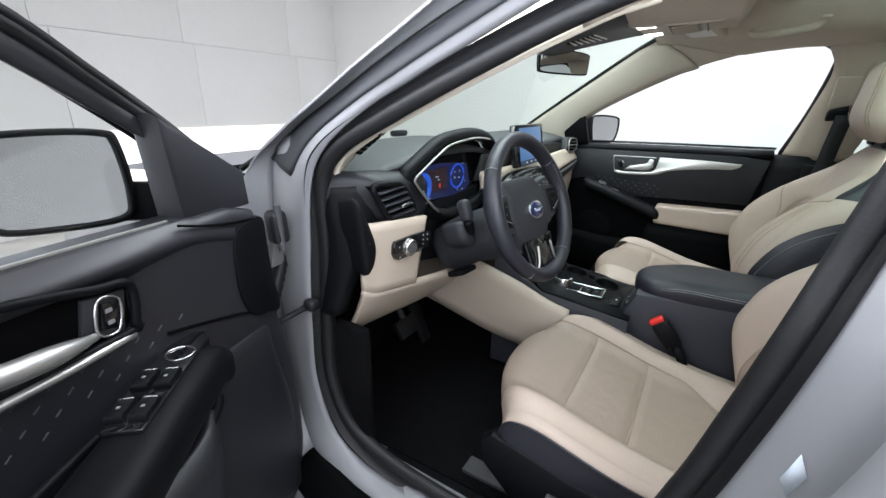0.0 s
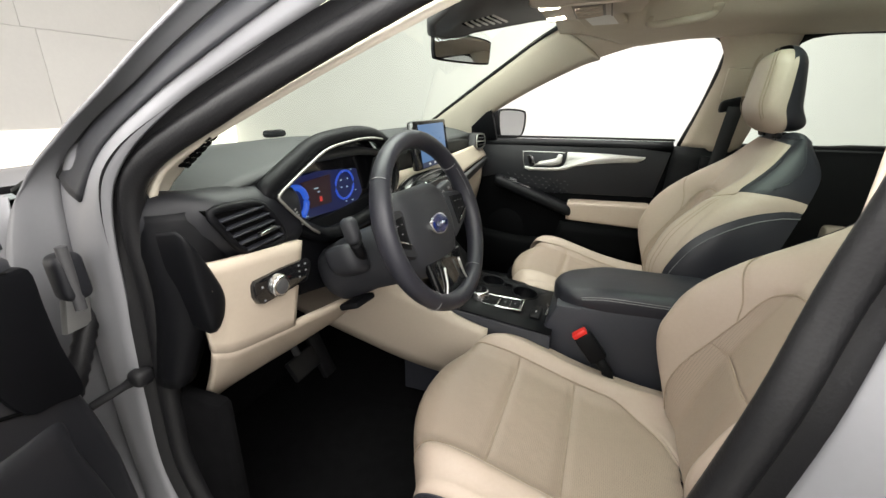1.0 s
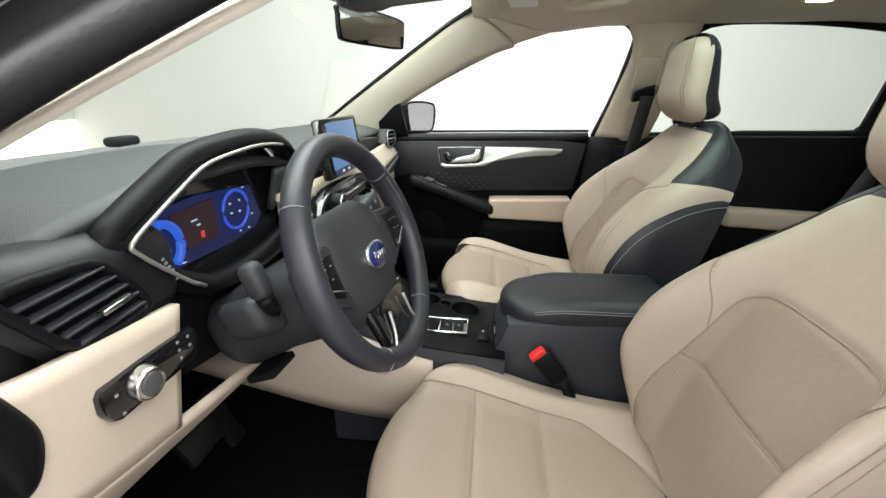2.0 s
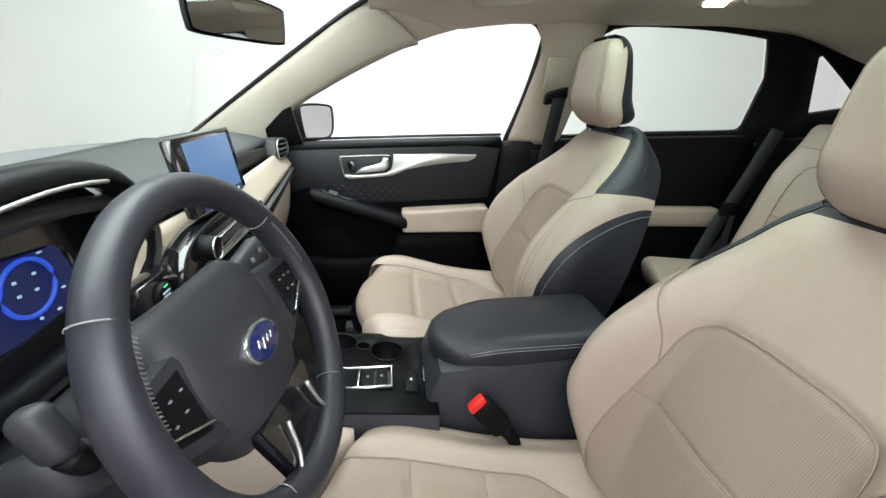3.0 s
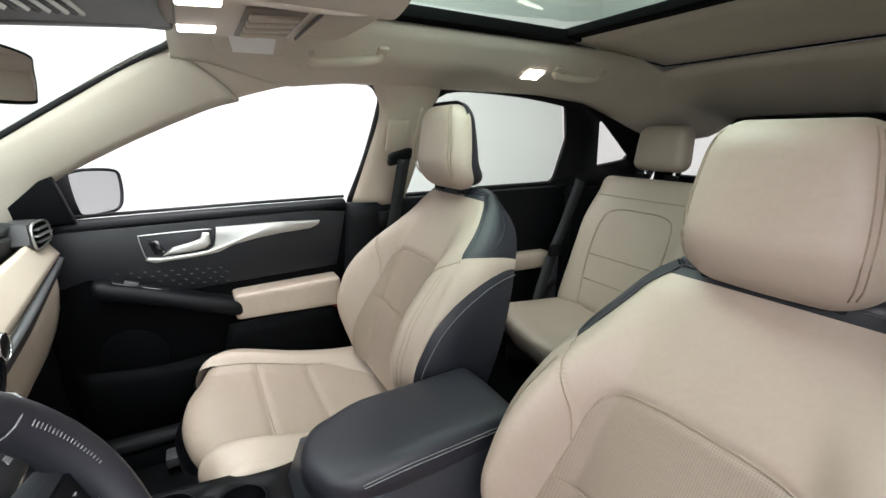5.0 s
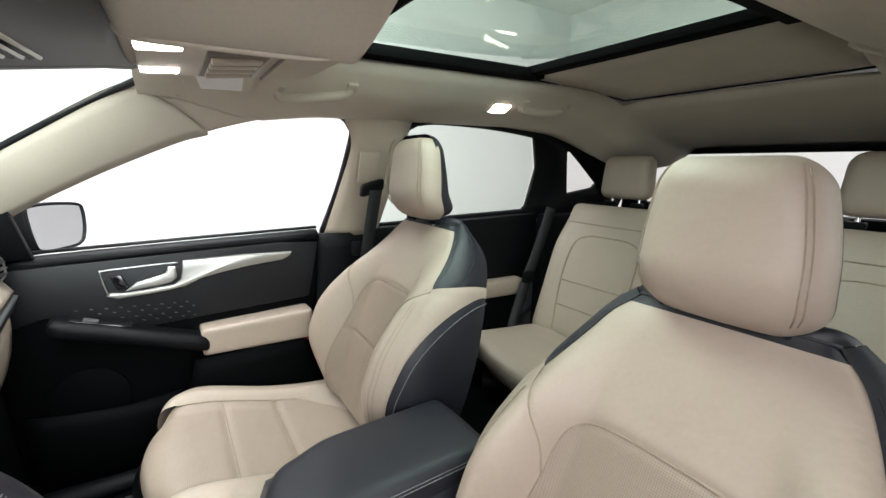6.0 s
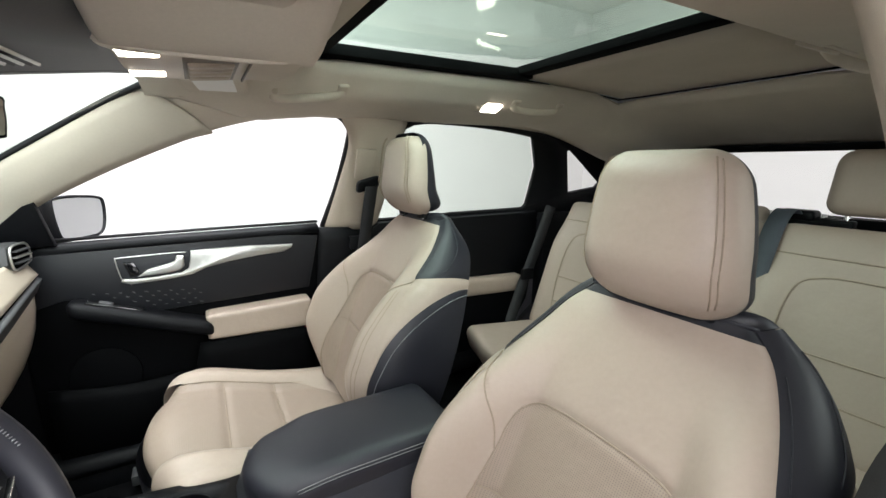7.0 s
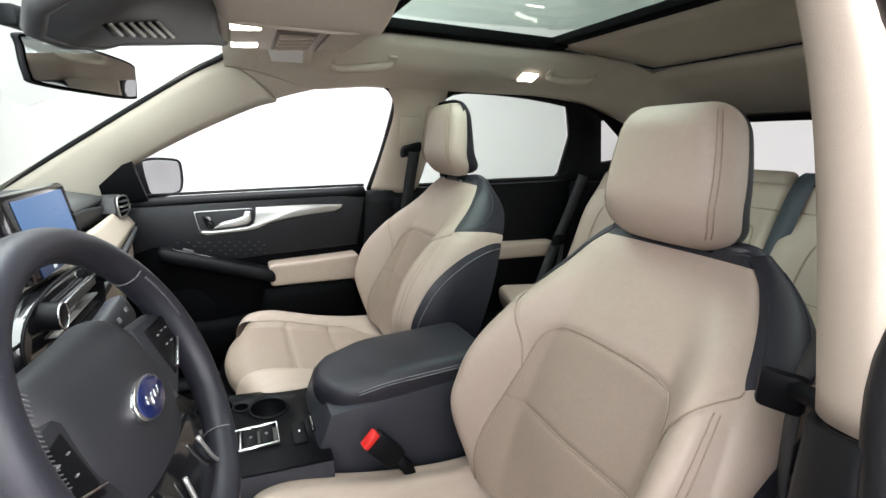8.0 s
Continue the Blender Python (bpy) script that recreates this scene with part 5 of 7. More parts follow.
prism("deck_side", [(0.60, 0.44), (0.60, 0.83), (0.44, 0.73), (0.19, 0.70), (0.19, 0.44)], "x", 0.129, 0.137, BLACK_LEATHER, console, bevel=0.003)
for s in (1, -1):
    rails("side_panel", [(s * 0.155, 0.95, 0.80), (s * 0.15, 0.70, 0.80), (s * 0.15, 0.52, 0.755), (s * 0.147, 0.42, 0.715), (s * 0.145, 0.35, 0.695)], [(s * 0.165, 0.95, 0.655), (s * 0.165, 0.80, 0.615), (s * 0.165, 0.60, 0.565), (s * 0.165, 0.45, 0.545), (s * 0.16, 0.35, 0.53)], 6, BEIGE_PLASTIC, console, "beige tunnel side panel", solid=0.01, offset=0, bulge=(s * 0.01, 0, 0))

# ---- details of the instrument panel ----
cluster = thing("instrument_cluster", "lit blue digital instrument display behind the wheel", "display")
CL_Y = 0.640
prism("display", [(-0.515, 1.10), (-0.47, 1.045), (-0.28, 1.035), (-0.25, 1.06), (-0.27, 1.115), (-0.40, 1.128), (-0.49, 1.125)], "y", CL_Y, CL_Y + 0.004, glow("deep_blue_display", (0.002, 0.014, 0.16), 0.34), cluster, "deep blue lit display", bevel=0)
prism("centre_window", [(-0.465, 1.115), (-0.375, 1.118), (-0.375, 1.06), (-0.445, 1.062)], "y", CL_Y - 0.003, CL_Y, glow("dim_red_display", (0.035, 0.003, 0.008), 0.4), cluster, "dim red message window", bevel=0)
dial = [(-0.487 + 0.03 * math.sin(a), CL_Y - 0.004, 1.08 + 0.03 * math.cos(a)) for a in np.linspace(-0.6, 2.6, 20)]
tube("speed_arc", dial, 0.006, glow("bright_blue_display", (0.03, 0.16, 0.95), 0.6), cluster, "bright blue arc", sides=6)
tube("rev_ring", [(-0.325 + 0.034 * math.sin(a), CL_Y - 0.004, 1.088 + 0.030 * math.cos(a)) for a in np.linspace(0, 2 * math.pi, 25)[:-1]], 0.0025, glow("ring_blue_display", (0.02, 0.10, 0.75), 0.7), cluster, "blue ring", closed=True, sides=6)
LIT = glow("white_lit_display", (0.55, 0.8, 1.0), 0.6)
for x, z, w, h in ((-0.425, 1.098, 0.026, 0.004), (-0.418, 1.09, 0.014, 0.004), (-0.487, 1.085, 0.004, 0.022), (-0.480, 1.074, 0.010, 0.004), (-0.34, 1.10, 0.008, 0.006), (-0.315, 1.10, 0.008, 0.006), (-0.34, 1.085, 0.008, 0.006), (-0.318, 1.083, 0.008, 0.006),
                   (-0.30, 1.118, 0.012, 0.003), (-0.285, 1.07, 0.010, 0.004), (-0.325, 1.052, 0.006, 0.006), (-0.30, 1.05, 0.010, 0.005), (-0.46, 1.05, 0.014, 0.003)):
    box("lit_mark", (x, CL_Y - 0.005, z), (w * 0.45, 0.002, h * 0.4), LIT, cluster, bevel=0)
box("red_mark", (-0.413, CL_Y - 0.005, 1.075), (0.007, 0.002, 0.010), glow("red_lit_display", (0.8, 0.05, 0.04), 0.6), cluster, bevel=0.002)
for x, z, w, h in ((0.06, 0.012, 0.022, 0.0025), (0.068, -0.002, 0.026, 0.0025), (-0.03, -0.028, 0.05, 0.014), (0.02, 0.03, 0.05, 0.002)):
    box("map_mark", (x, -0.008, z), (w, 0.0008, h), glow("map_line_display", (0.13, 0.28, 0.55), 0.7), screen, bevel=0)
for k in range(4):
    box("menu_mark", (-0.055 + 0.042 * k, -0.008, -0.060), (0.012, 0.0008, 0.006), WHITE, screen, bevel=0)
box("menu_strip", (-0.004, -0.0068, -0.060), (0.205, 0.0016, 0.016), glow("dark_blue_display", (0.005, 0.02, 0.08), 0.8), screen, bevel=0)
# lamp switch marks
for x, z in ((-0.648, 0.978), (-0.646, 0.945), (-0.562, 0.985), (-0.562, 0.97), (-0.562, 0.955), (-0.545, 0.982), (-0.545, 0.965)):
    box("switch_mark", (x + 0.006, 0.5523, 0.978 + (z - 0.966) * 0.7), (0.0035, 0.001, 0.003), GREY_STITCH, dash, bevel=0)
for k in range(6):
    box("thumb_wheel", (-0.527 + 0.0035 * k, 0.572, 1.082 - 0.006 * k), (0.006, 0.004, 0.004), SATIN, dash, bevel=0.0008)

# centre stack: gloss black oval with climate knobs, vents and start button
stack = thing("climate_panel", "gloss black climate panel with silver knobs", "climate control")
OVAL = [(0.0 + 0.175 * math.copysign(abs(math.cos(a)) ** 0.7, math.cos(a)), 1.010 + 0.066 * math.copysign(abs(math.sin(a)) ** 0.8, math.sin(a))) for a in np.linspace(0, 2 * math.pi, 41)[:-1]]
prism("panel", OVAL, "y", 0.560, 0.60, GLOSS_BLACK, stack, "gloss black panel", bevel=0.008)
tube("panel_edge", [(x, 0.561, z) for x, z in OVAL], 0.0022, BLACK_PLASTIC, stack, "dark edge", closed=True, sides=6, up=(0, 1, 0))
for x in (-0.105, 0.125):
    rod("knob", (x, 0.565, 1.048), (x, 0.537, 1.044), 0.0195, BLACK_PLASTIC, stack, "black rotary knob", sides=28, bevel=0.003)
    tube("knob_ring", [(x + 0.018 * math.sin(a), 0.537, 1.044 + 0.018 * math.cos(a)) for a in np.linspace(0, 2 * math.pi, 29)[:-1]], 0.0018, CHROME, stack, "chrome knob ring", closed=True, sides=6, up=(0, 1, 0))
for k in range(4):
    box("vent_blade", (0.0, 0.557, 0.968 + 0.015 * k), (0.20, 0.012, 0.003), SATIN if k in (0, 3) else BLACK_PLASTIC, stack, "vent blade", bevel=0.001)
box("radio_bar", (0.0, 0.552, 1.042), (0.17, 0.012, 0.016), GREY_PLASTIC, stack, "silver edged button bar", bevel=0.003)
box("bar_edge", (0.0, 0.546, 1.052), (0.18, 0.006, 0.003), CHROME, stack, bevel=0.001)
box("start_panel", (-0.205, 0.595, 1.012), (0.09, 0.03, 0.065), GLOSS_BLACK, stack, bevel=0.008)
rod("start_button", (-0.205, 0.582, 1.015), (-0.205, 0.574, 1.014), 0.019, BLACK_PLASTIC, stack, "black start button", sides=24, bevel=0.002)
box("start_lamp", (-0.205, 0.5725, 1.029), (0.010, 0.001, 0.003), glow("green_lit_print", (0.05, 0.8, 0.2), 1.5), stack, bevel=0)
for k in range(3):
    box("start_mark", (-0.205, 0.5725, 1.020 - 0.006 * k), (0.018 - 0.002 * k, 0.001, 0.0025), LIT, stack, bevel=0)
# sensor on the dash
tagged(box("dash_sensor", (-0.19, 0.93, 1.178), (0.06, 0.03, 0.018), BLACK_PLASTIC, bevel=0.007), "small black sensor dome on the dash", "sensor")

# side pillar demister grille on the driver's side
grille = thing("demister_grille", "beige slotted demister grille on the pillar", "air vent")
slot_a, slot_b = Vector((-0.712, 0.636, 1.179)), Vector((-0.703, 0.575, 1.219))
slot_c, slot_d = Vector((-0.672, 0.655, 1.170)), Vector((-0.682, 0.573, 1.222))


def on_pillar(u, v, lift):
    p = slot_a.lerp(slot_b, u).lerp(slot_c.lerp(slot_d, u), v)
    return tuple(p + Vector((-0.55, -0.70, -0.45)) * lift)


# Slots are raised plates; the shade inside them is their colour
for k in range(6):
    for j in range(2):
        u, v = 0.05 + 0.155 * k, 0.22 + 0.32 * j
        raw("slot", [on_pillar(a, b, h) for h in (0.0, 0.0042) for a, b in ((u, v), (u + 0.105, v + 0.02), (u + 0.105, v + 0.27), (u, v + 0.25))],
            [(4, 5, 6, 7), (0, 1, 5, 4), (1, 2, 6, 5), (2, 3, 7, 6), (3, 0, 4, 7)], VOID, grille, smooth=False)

# ---- centre console details ----
FRAME = [(-0.072, 0.279), (-0.008, 0.279), (-0.002, 0.40), (-0.066, 0.40)]
tube("shifter_frame", spline([(x, y, 0.725) for x, y in FRAME], 1, True), 0.004, CHROME, console, "chrome selector frame", closed=True, sides=6)
prism("shifter_well", FRAME, "z", 0.712, 0.722, GLOSS_BLACK, console, "gloss black selector panel", bevel=0)
rod("selector_dial", (-0.036, 0.405, 0.715), (-0.036, 0.405, 0.752), 0.029, CHROME, console, "knurled chrome selector dial", sides=36, bevel=0.003, radius2=0.027)
rod("dial_cap", (-0.036, 0.405, 0.752), (-0.036, 0.405, 0.755), 0.022, GLOSS_BLACK, console, sides=28)
for y in (0.300, 0.328):
    box("selector_button", (-0.038, y, 0.724), (0.052, 0.024, 0.006), BLACK_PLASTIC, console, bevel=0.002)
    box("button_mark", (-0.038, y, 0.7275), (0.005, 0.005, 0.001), GREY_STITCH, console, bevel=0)
box("frame_bar", (-0.038, 0.346, 0.726), (0.058, 0.004, 0.005), CHROME, console, bevel=0.001)
box("brake_switch", (-0.045, 0.240, 0.714), (0.07, 0.026, 0.008), BLACK_PLASTIC, console, "black parking brake switch", bevel=0.003)
box("brake_mark", (-0.045, 0.240, 0.7185), (0.006, 0.004, 0.001), WHITE, console, bevel=0)
box("slot", (-0.02, 0.212, 0.712), (0.06, 0.006, 0.008), GLOSS_BLACK, console, bevel=0.001)
for off in (0.0, 0.0065):
    tube("lid_stitch", [np.array(lid_shape(*(rounded(np.array((-0.103, y, 0.018 + off)), (0.206, 0.385, 0.070), 0.028)[0] * [1.006, 1, 1.01]))) for y in np.linspace(-0.16, 0.155, 40)], 0.0009, GREY_STITCH, console, "grey double stitching", sides=4)

# ---- seat belts ----
def buckle(at, lean):
    b = thing("belt_buckle", "black belt buckle with red release button", "belt buckle", group="belt buckles")
    box("buckle_case", (0, 0, -0.03), (0.03, 0.045, 0.075), BLACK_PLASTIC, b, bevel=0.008)
    box("release_button", (0, 0.003, 0.012), (0.024, 0.036, 0.014), RED, b, "red release button", bevel=0.004)
    tube("buckle_stalk", [(0, 0, -0.06), (0.0, 0.0, -0.10), (0.0, 0.03, -0.17)], 0.013, BLACK_PLASTIC, b, flat=0.5, up=(1, 0, 0))
    b.matrix_world = pose(*at, *lean)
    return b


buckle((-0.145, 0.112, 0.722), (-38, 8, 6))
buckle((0.16, 0.06, 0.73), (-38, -8, -6))


def ribbon(name, points, width, across, parent, label="", cloth=None):
    p = spline(points, 6)
    a = np.array(across, float) * width / 2
    verts = [q for c in p for q in (c - a, c + a)]
    return raw(name, verts, [(2 * i, 2 * i + 1, 2 * i + 3, 2 * i + 2) for i in range(len(p) - 1)], cloth or BELT, parent, label, solid=0.002, offset=0)


BELT_GREY = material("grey_belt_webbing", (0.050, 0.060, 0.074), 0.6, vary=0.12, scale=20, bump=0.5, bump_scale=900)
BELT = material("black_belt_webbing", (0.016, 0.0165, 0.019), 0.75, vary=0.15, scale=20, bump=0.5, bump_scale=900)
for s in (1,):
    belt = thing("seat_belt", "black seat belt hanging from the door pillar", "seat belt", group="front seat belts")
    ribbon("webbing", [(s * 0.575, -0.262, 1.245), (s * 0.625, -0.255, 1.10), (s * 0.665, -0.25, 0.95), (s * 0.68, -0.24, 0.60), (s * 0.68, -0.20, 0.46)], 0.047, (0.25 * -s, 0.97, 0), belt, "black webbing")
    soft("g", (0.035, 0.075, 0.04), 0.012, lambda x, y, z, s=s: (s * 0.59 + x - 0.3 * z * s, -0.255 + y, 1.252 + z - 0.25 * y), {"belt_guide": (BLACK_PLASTIC, "black belt guide loop")}, belt, (6, 8, 6))
    box("belt_tongue", (s * 0.655, -0.235, 1.055), (0.014, 0.06, 0.045), BLACK_PLASTIC, belt, "black belt tongue", bevel=0.005)
    box("pillar_slider", (s * 0.602, -0.255, 1.315), (0.012, 0.07, 0.10), BEIGE_PLASTIC, belt, "beige height adjuster", bevel=0.006, turn=(0, -s * 22, 0))
belt = thing("seat_belt", "black driver belt with its tongue at the pillar", "seat belt", group="front seat belts")
ribbon("webbing", [(-0.675, -0.30, 1.26), (-0.66, -0.24, 1.15), (-0.645, -0.19, 1.06), (-0.645, -0.20, 0.90), (-0.655, -0.22, 0.70), (-0.665, -0.22, 0.48)], 0.047, (0.55, -0.8, 0), belt, "black webbing")
box("belt_tongue", (-0.640, -0.165, 1.045), (0.040, 0.016, 0.042), BLACK_PLASTIC, belt, "black belt tongue", bevel=0.007, turn=(0, 0, 20))
tube("tongue_bar", [(-0.65, -0.165, 1.052), (-0.70, -0.15, 1.06)], 0.010, BLACK_PLASTIC, belt)
tongue = thing("seat_belt", "black rear seat belt lying over the bench", "seat belt", group="rear seat belts")
ribbon("webbing", [(0.66, -1.12, 1.13), (0.665, -1.05, 0.95), (0.655, -0.97, 0.80), (0.62, -0.88, 0.66), (0.58, -0.82, 0.58)], 0.05, (0.2, 0.9, 0.3), tongue, "black webbing")
box("belt_tongue", (0.645, -0.985, 0.845), (0.02, 0.06, 0.05), BLACK_PLASTIC, tongue, bevel=0.006)
belt = thing("seat_belt", "grey rear centre belt over the bench back", "seat belt", group="rear seat belts")
ribbon("webbing", [(-0.165, -1.27, 1.172), (-0.168, -1.21, 1.188), (-0.176, -1.130, 1.135), (-0.176, -1.05, 0.95), (-0.175, -0.99, 0.78), (-0.18, -0.95, 0.70)], 0.05, (1, 0, 0), belt, "blue grey webbing", BELT_GREY)
soft("g", (0.09, 0.06, 0.03), 0.012, lambda x, y, z: (-0.17 + x, -1.29 + y, 1.17 + z), {"belt_guide": (BLACK_PLASTIC, "black belt outlet")}, belt, (6, 6, 4))

# ---- passenger front door ----
def dot(name, at, parent, turn=(0, 0, 0)):
    return box(name, at, (0.003, 0.008, 0.0025), GREY_PLASTIC, parent, bevel=0.001, turn=turn)


def front_door(name, label):
    """A front door closed on the right-hand side: u runs forward, the cabin lies towards smaller x."""
    d = thing(name, label, "car door", group="front doors")
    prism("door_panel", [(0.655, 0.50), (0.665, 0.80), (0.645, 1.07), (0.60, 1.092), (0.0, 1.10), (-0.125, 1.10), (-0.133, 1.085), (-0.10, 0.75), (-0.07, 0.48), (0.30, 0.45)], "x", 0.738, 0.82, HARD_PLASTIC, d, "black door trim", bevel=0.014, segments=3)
    rails("belt_trim", [(0.745, 0.63, 1.075), (0.735, 0.30, 1.085), (0.735, -0.125, 1.085)], [(0.765, 0.63, 1.108), (0.765, 0.30, 1.112), (0.77, -0.125, 1.114)], 6, BLACK_PLASTIC, d, "black upper edge", solid=0.012, bulge=(-0.012, 0, 0.006))
    tube("belt_seal", [(0.768, 0.62, 1.115), (0.77, 0.2, 1.119), (0.775, -0.13, 1.119)], 0.005, RUBBER, d, "black window seal", sides=6)
    # sculpted band with the handle
    prism("upper_trim", [(0.645, 1.065), (0.655, 0.93), (0.56, 0.955), (0.50, 0.925), (0.36, 0.89), (-0.08, 0.90), (-0.12, 1.075), (0.0, 1.088), (0.60, 1.082)], "x", 0.7335, 0.742, SOFT_DOOR, d, "soft black upper trim", bevel=0.003)
    prism("handle_bowl", [(0.438, 1.060), (0.284, 1.062), (0.262, 1.055), (0.268, 1.0), (0.344, 0.990), (0.412, 0.990), (0.430, 0.998)], "x", 0.727, 0.735, COLUMN, d, "dark grey handle recess", bevel=0.003)
    tube("handle_ring", spline([(0.726, y, z) for y, z in ((0.270, 1.060), (0.30, 1.0615), (0.40, 1.0605), (0.435, 1.0595), (0.440, 1.055), (0.434, 1.01), (0.430, 0.997))], 4), 0.0016, SATIN, d, "satin silver ring", sides=6, up=(1, 0, 0))
    prism("lock_switch", [(0.423, 1.047), (0.398, 1.045), (0.384, 1.010), (0.410, 1.006)], "x", 0.718, 0.73, GLOSS_BLACK, d, "black lock switch", bevel=0.003)
    prism("pull_handle", [(0.392, 1.004), (0.366, 1.024), (0.318, 1.034), (0.300, 1.040), (0.293, 1.056), (0.276, 1.054), (0.276, 1.024), (0.290, 1.012), (0.32, 1.007)], "x", 0.700, 0.716, SATIN, d, "satin silver pull lever", bevel=0.006, segments=3)
    blade = [(0.258, 1.064), (0.10, 1.0625), (-0.034, 1.056), (-0.028, 1.045), (-0.004, 1.034), (0.08, 1.029), (0.157, 1.020), (0.218, 1.009), (0.259, 0.992), (0.30, 0.987), (0.344, 0.984), (0.412, 0.982), (0.434, 0.992), (0.426, 1.0), (0.40, 0.996), (0.344, 0.997), (0.285, 1.001), (0.268, 1.012), (0.262, 1.035)]
    prism("trim_blade", blade, "x", 0.719, 0.736, SATIN, d, "satin silver trim blade", bevel=0.004)
    # armrest sloping down to the beige pad, with the window switch
    soft("a", (0.080, 0.335, 0.048), 0.021, lambda x, y, z: (0.708 + x - 0.012 * smooth01((0.1 - y) / 0.2), 0.385 + y, 0.884 + z + 0.34 * y), {"armrest": (BLACK_PLASTIC, "black armrest")}, d, (6, 16, 6))
    box("switch_plate", (0.702, 0.450, 0.931), (0.034, 0.13, 0.006), GLOSS_BLACK, d, "gloss black window switch plate", bevel=0.002, turn=(18.8, 0, 0))
    box("window_switch", (0.698, 0.470, 0.942), (0.018, 0.032, 0.01), GREY_PLASTIC, d, bevel=0.003, turn=(18.8, 0, 0))
    soft("p", (0.085, 0.31, 0.085), 0.009, lambda x, y, z: (0.712 + x, 0.083 + y, 0.832 + z * (1 - 0.1 * y / 0.15) - 0.03 * (0.15 - y) * 0.3), {"armrest_pad": (BEIGE, "beige leather armrest pad")}, d, (8, 14, 8))
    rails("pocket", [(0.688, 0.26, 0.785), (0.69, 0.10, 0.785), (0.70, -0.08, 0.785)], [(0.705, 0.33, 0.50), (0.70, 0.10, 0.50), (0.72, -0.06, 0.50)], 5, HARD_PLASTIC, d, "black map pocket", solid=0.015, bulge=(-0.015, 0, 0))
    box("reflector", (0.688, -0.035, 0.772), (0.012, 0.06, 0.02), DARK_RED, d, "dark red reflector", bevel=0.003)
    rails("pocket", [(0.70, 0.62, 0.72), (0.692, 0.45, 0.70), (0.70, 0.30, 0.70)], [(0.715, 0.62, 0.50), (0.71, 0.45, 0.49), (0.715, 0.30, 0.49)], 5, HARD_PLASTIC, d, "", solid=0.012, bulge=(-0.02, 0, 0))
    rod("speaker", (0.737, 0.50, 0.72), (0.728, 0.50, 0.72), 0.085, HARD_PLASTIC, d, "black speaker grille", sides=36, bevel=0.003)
    for k in range(9):
        for j in range(4):
            y, z = 0.50 - 0.030 * k - 0.015 * (j % 2), 0.963 - 0.014 * j - 0.0025 * k
            if z > 0.885 + 0.34 * (y - 0.385) + 0.03:
                dot("dimple", (0.7325, y, z), d, (20, 0, 0))
    box("lock_pin", (0.737, -0.095, 0.985), (0.004, 0.01, 0.008), GREY_PLASTIC, d, bevel=0.002)
    return d


front_door("passenger_door", "closed black passenger door with beige armrest pad")
frame_r = thing("door_frame", "black window frame of the passenger door", "door frame")
tube("frame_bar", [(side_x(b), a, b) for a, b in spline([(-0.147, 1.10), (-0.190, 1.25), (-0.217, 1.40), (-0.208, 1.435), (-0.185, 1.458), (-0.145, 1.471), (-0.09, 1.470)], 6)], 0.011, RUBBER, frame_r, "black rubber edged bar", sides=8, up=(1, 0, 0))
tube("frame_seal", [(side_x(b) - 0.008, a, b) for a, b in spline([(-0.09, 1.467), (0.0, 1.456), (0.117, 1.433), (0.193, 1.406), (0.286, 1.370), (0.377, 1.328), (0.468, 1.283), (0.547, 1.238), (0.62, 1.197)], 5)], 0.006, BEIGE_PLASTIC, frame_r, "beige upper seal", sides=6, up=(1, 0, 0))
prism("mirror_sail", [(0.67, 1.10), (0.56, 1.105), (0.575, 1.225), (0.60, 1.215), (0.67, 1.155)], "x", -0.012, 0.012, BLACK_PLASTIC, frame_r, "black mirror base panel", bevel=0.005, m=pose(0.735, 0, 0, 0, 0, 0) @ Matrix(((1, 0, -0.43, 0.43 * 1.13), (0, 1, 0, 0), (0, 0, 1, 0), (0, 0, 0, 1))))


def side_mirror(name, label, m, flip):
    """Door mirror seen from its glass side: glass towards -y, arm towards +x times flip."""
    o = thing(name, label, "side mirror", group="side mirrors")
    o.matrix_world = m
    shape = [(-0.088, 0.035), (-0.075, 0.055), (0.0, 0.064), (0.07, 0.062), (0.086, 0.045), (0.09, -0.03), (0.075, -0.058), (0.0, -0.062), (-0.05, -0.055), (-0.075, -0.02)]
    shape = [(x * flip, z) for x, z in shape]
    curve = [tuple(q) for q in spline(shape, 4, True)]
    if flip < 0:
        curve = curve[::-1]
    rows = ((0.0, 1.0), (0.004, 1.05), (0.04, 1.04), (0.08, 0.85), (0.105, 0.5), (0.112, 0.1))
    n = len(curve)
    verts = [(x * k, y, z * k) for y, k in rows for x, z in curve]
    faces = [(r * n + i, r * n + (i + 1) % n, (r + 1) * n + (i + 1) % n, (r + 1) * n + i) for r in range(len(rows) - 1) for i in range(n)]
    raw("housing", verts, faces, BLACK_PLASTIC, o, "black mirror housing")
    prism("mirror_glass", [(x * 0.95, z * 0.95) for x, z in curve], "y", 0.002, 0.006, MIRROR, o, "silvered mirror glass", bevel=0)
    tube("glass_edge", [(x * 0.97, 0.001, z * 0.97) for x, z in curve], 0.004, BLACK_PLASTIC, o, closed=True, sides=6, up=(0, 1, 0))
    prism("arm", [(flip * 0.06, 0.0), (flip * 0.17, -0.02), (flip * 0.17, -0.075), (flip * 0.05, -0.06)], "y", 0.02, 0.07, BLACK_PLASTIC, o, bevel=0.008)
    return o


side_mirror("side_mirror", "black passenger side mirror with pale glass", pose(0.907, 0.527, 1.162, -9, 0, -33), -1)

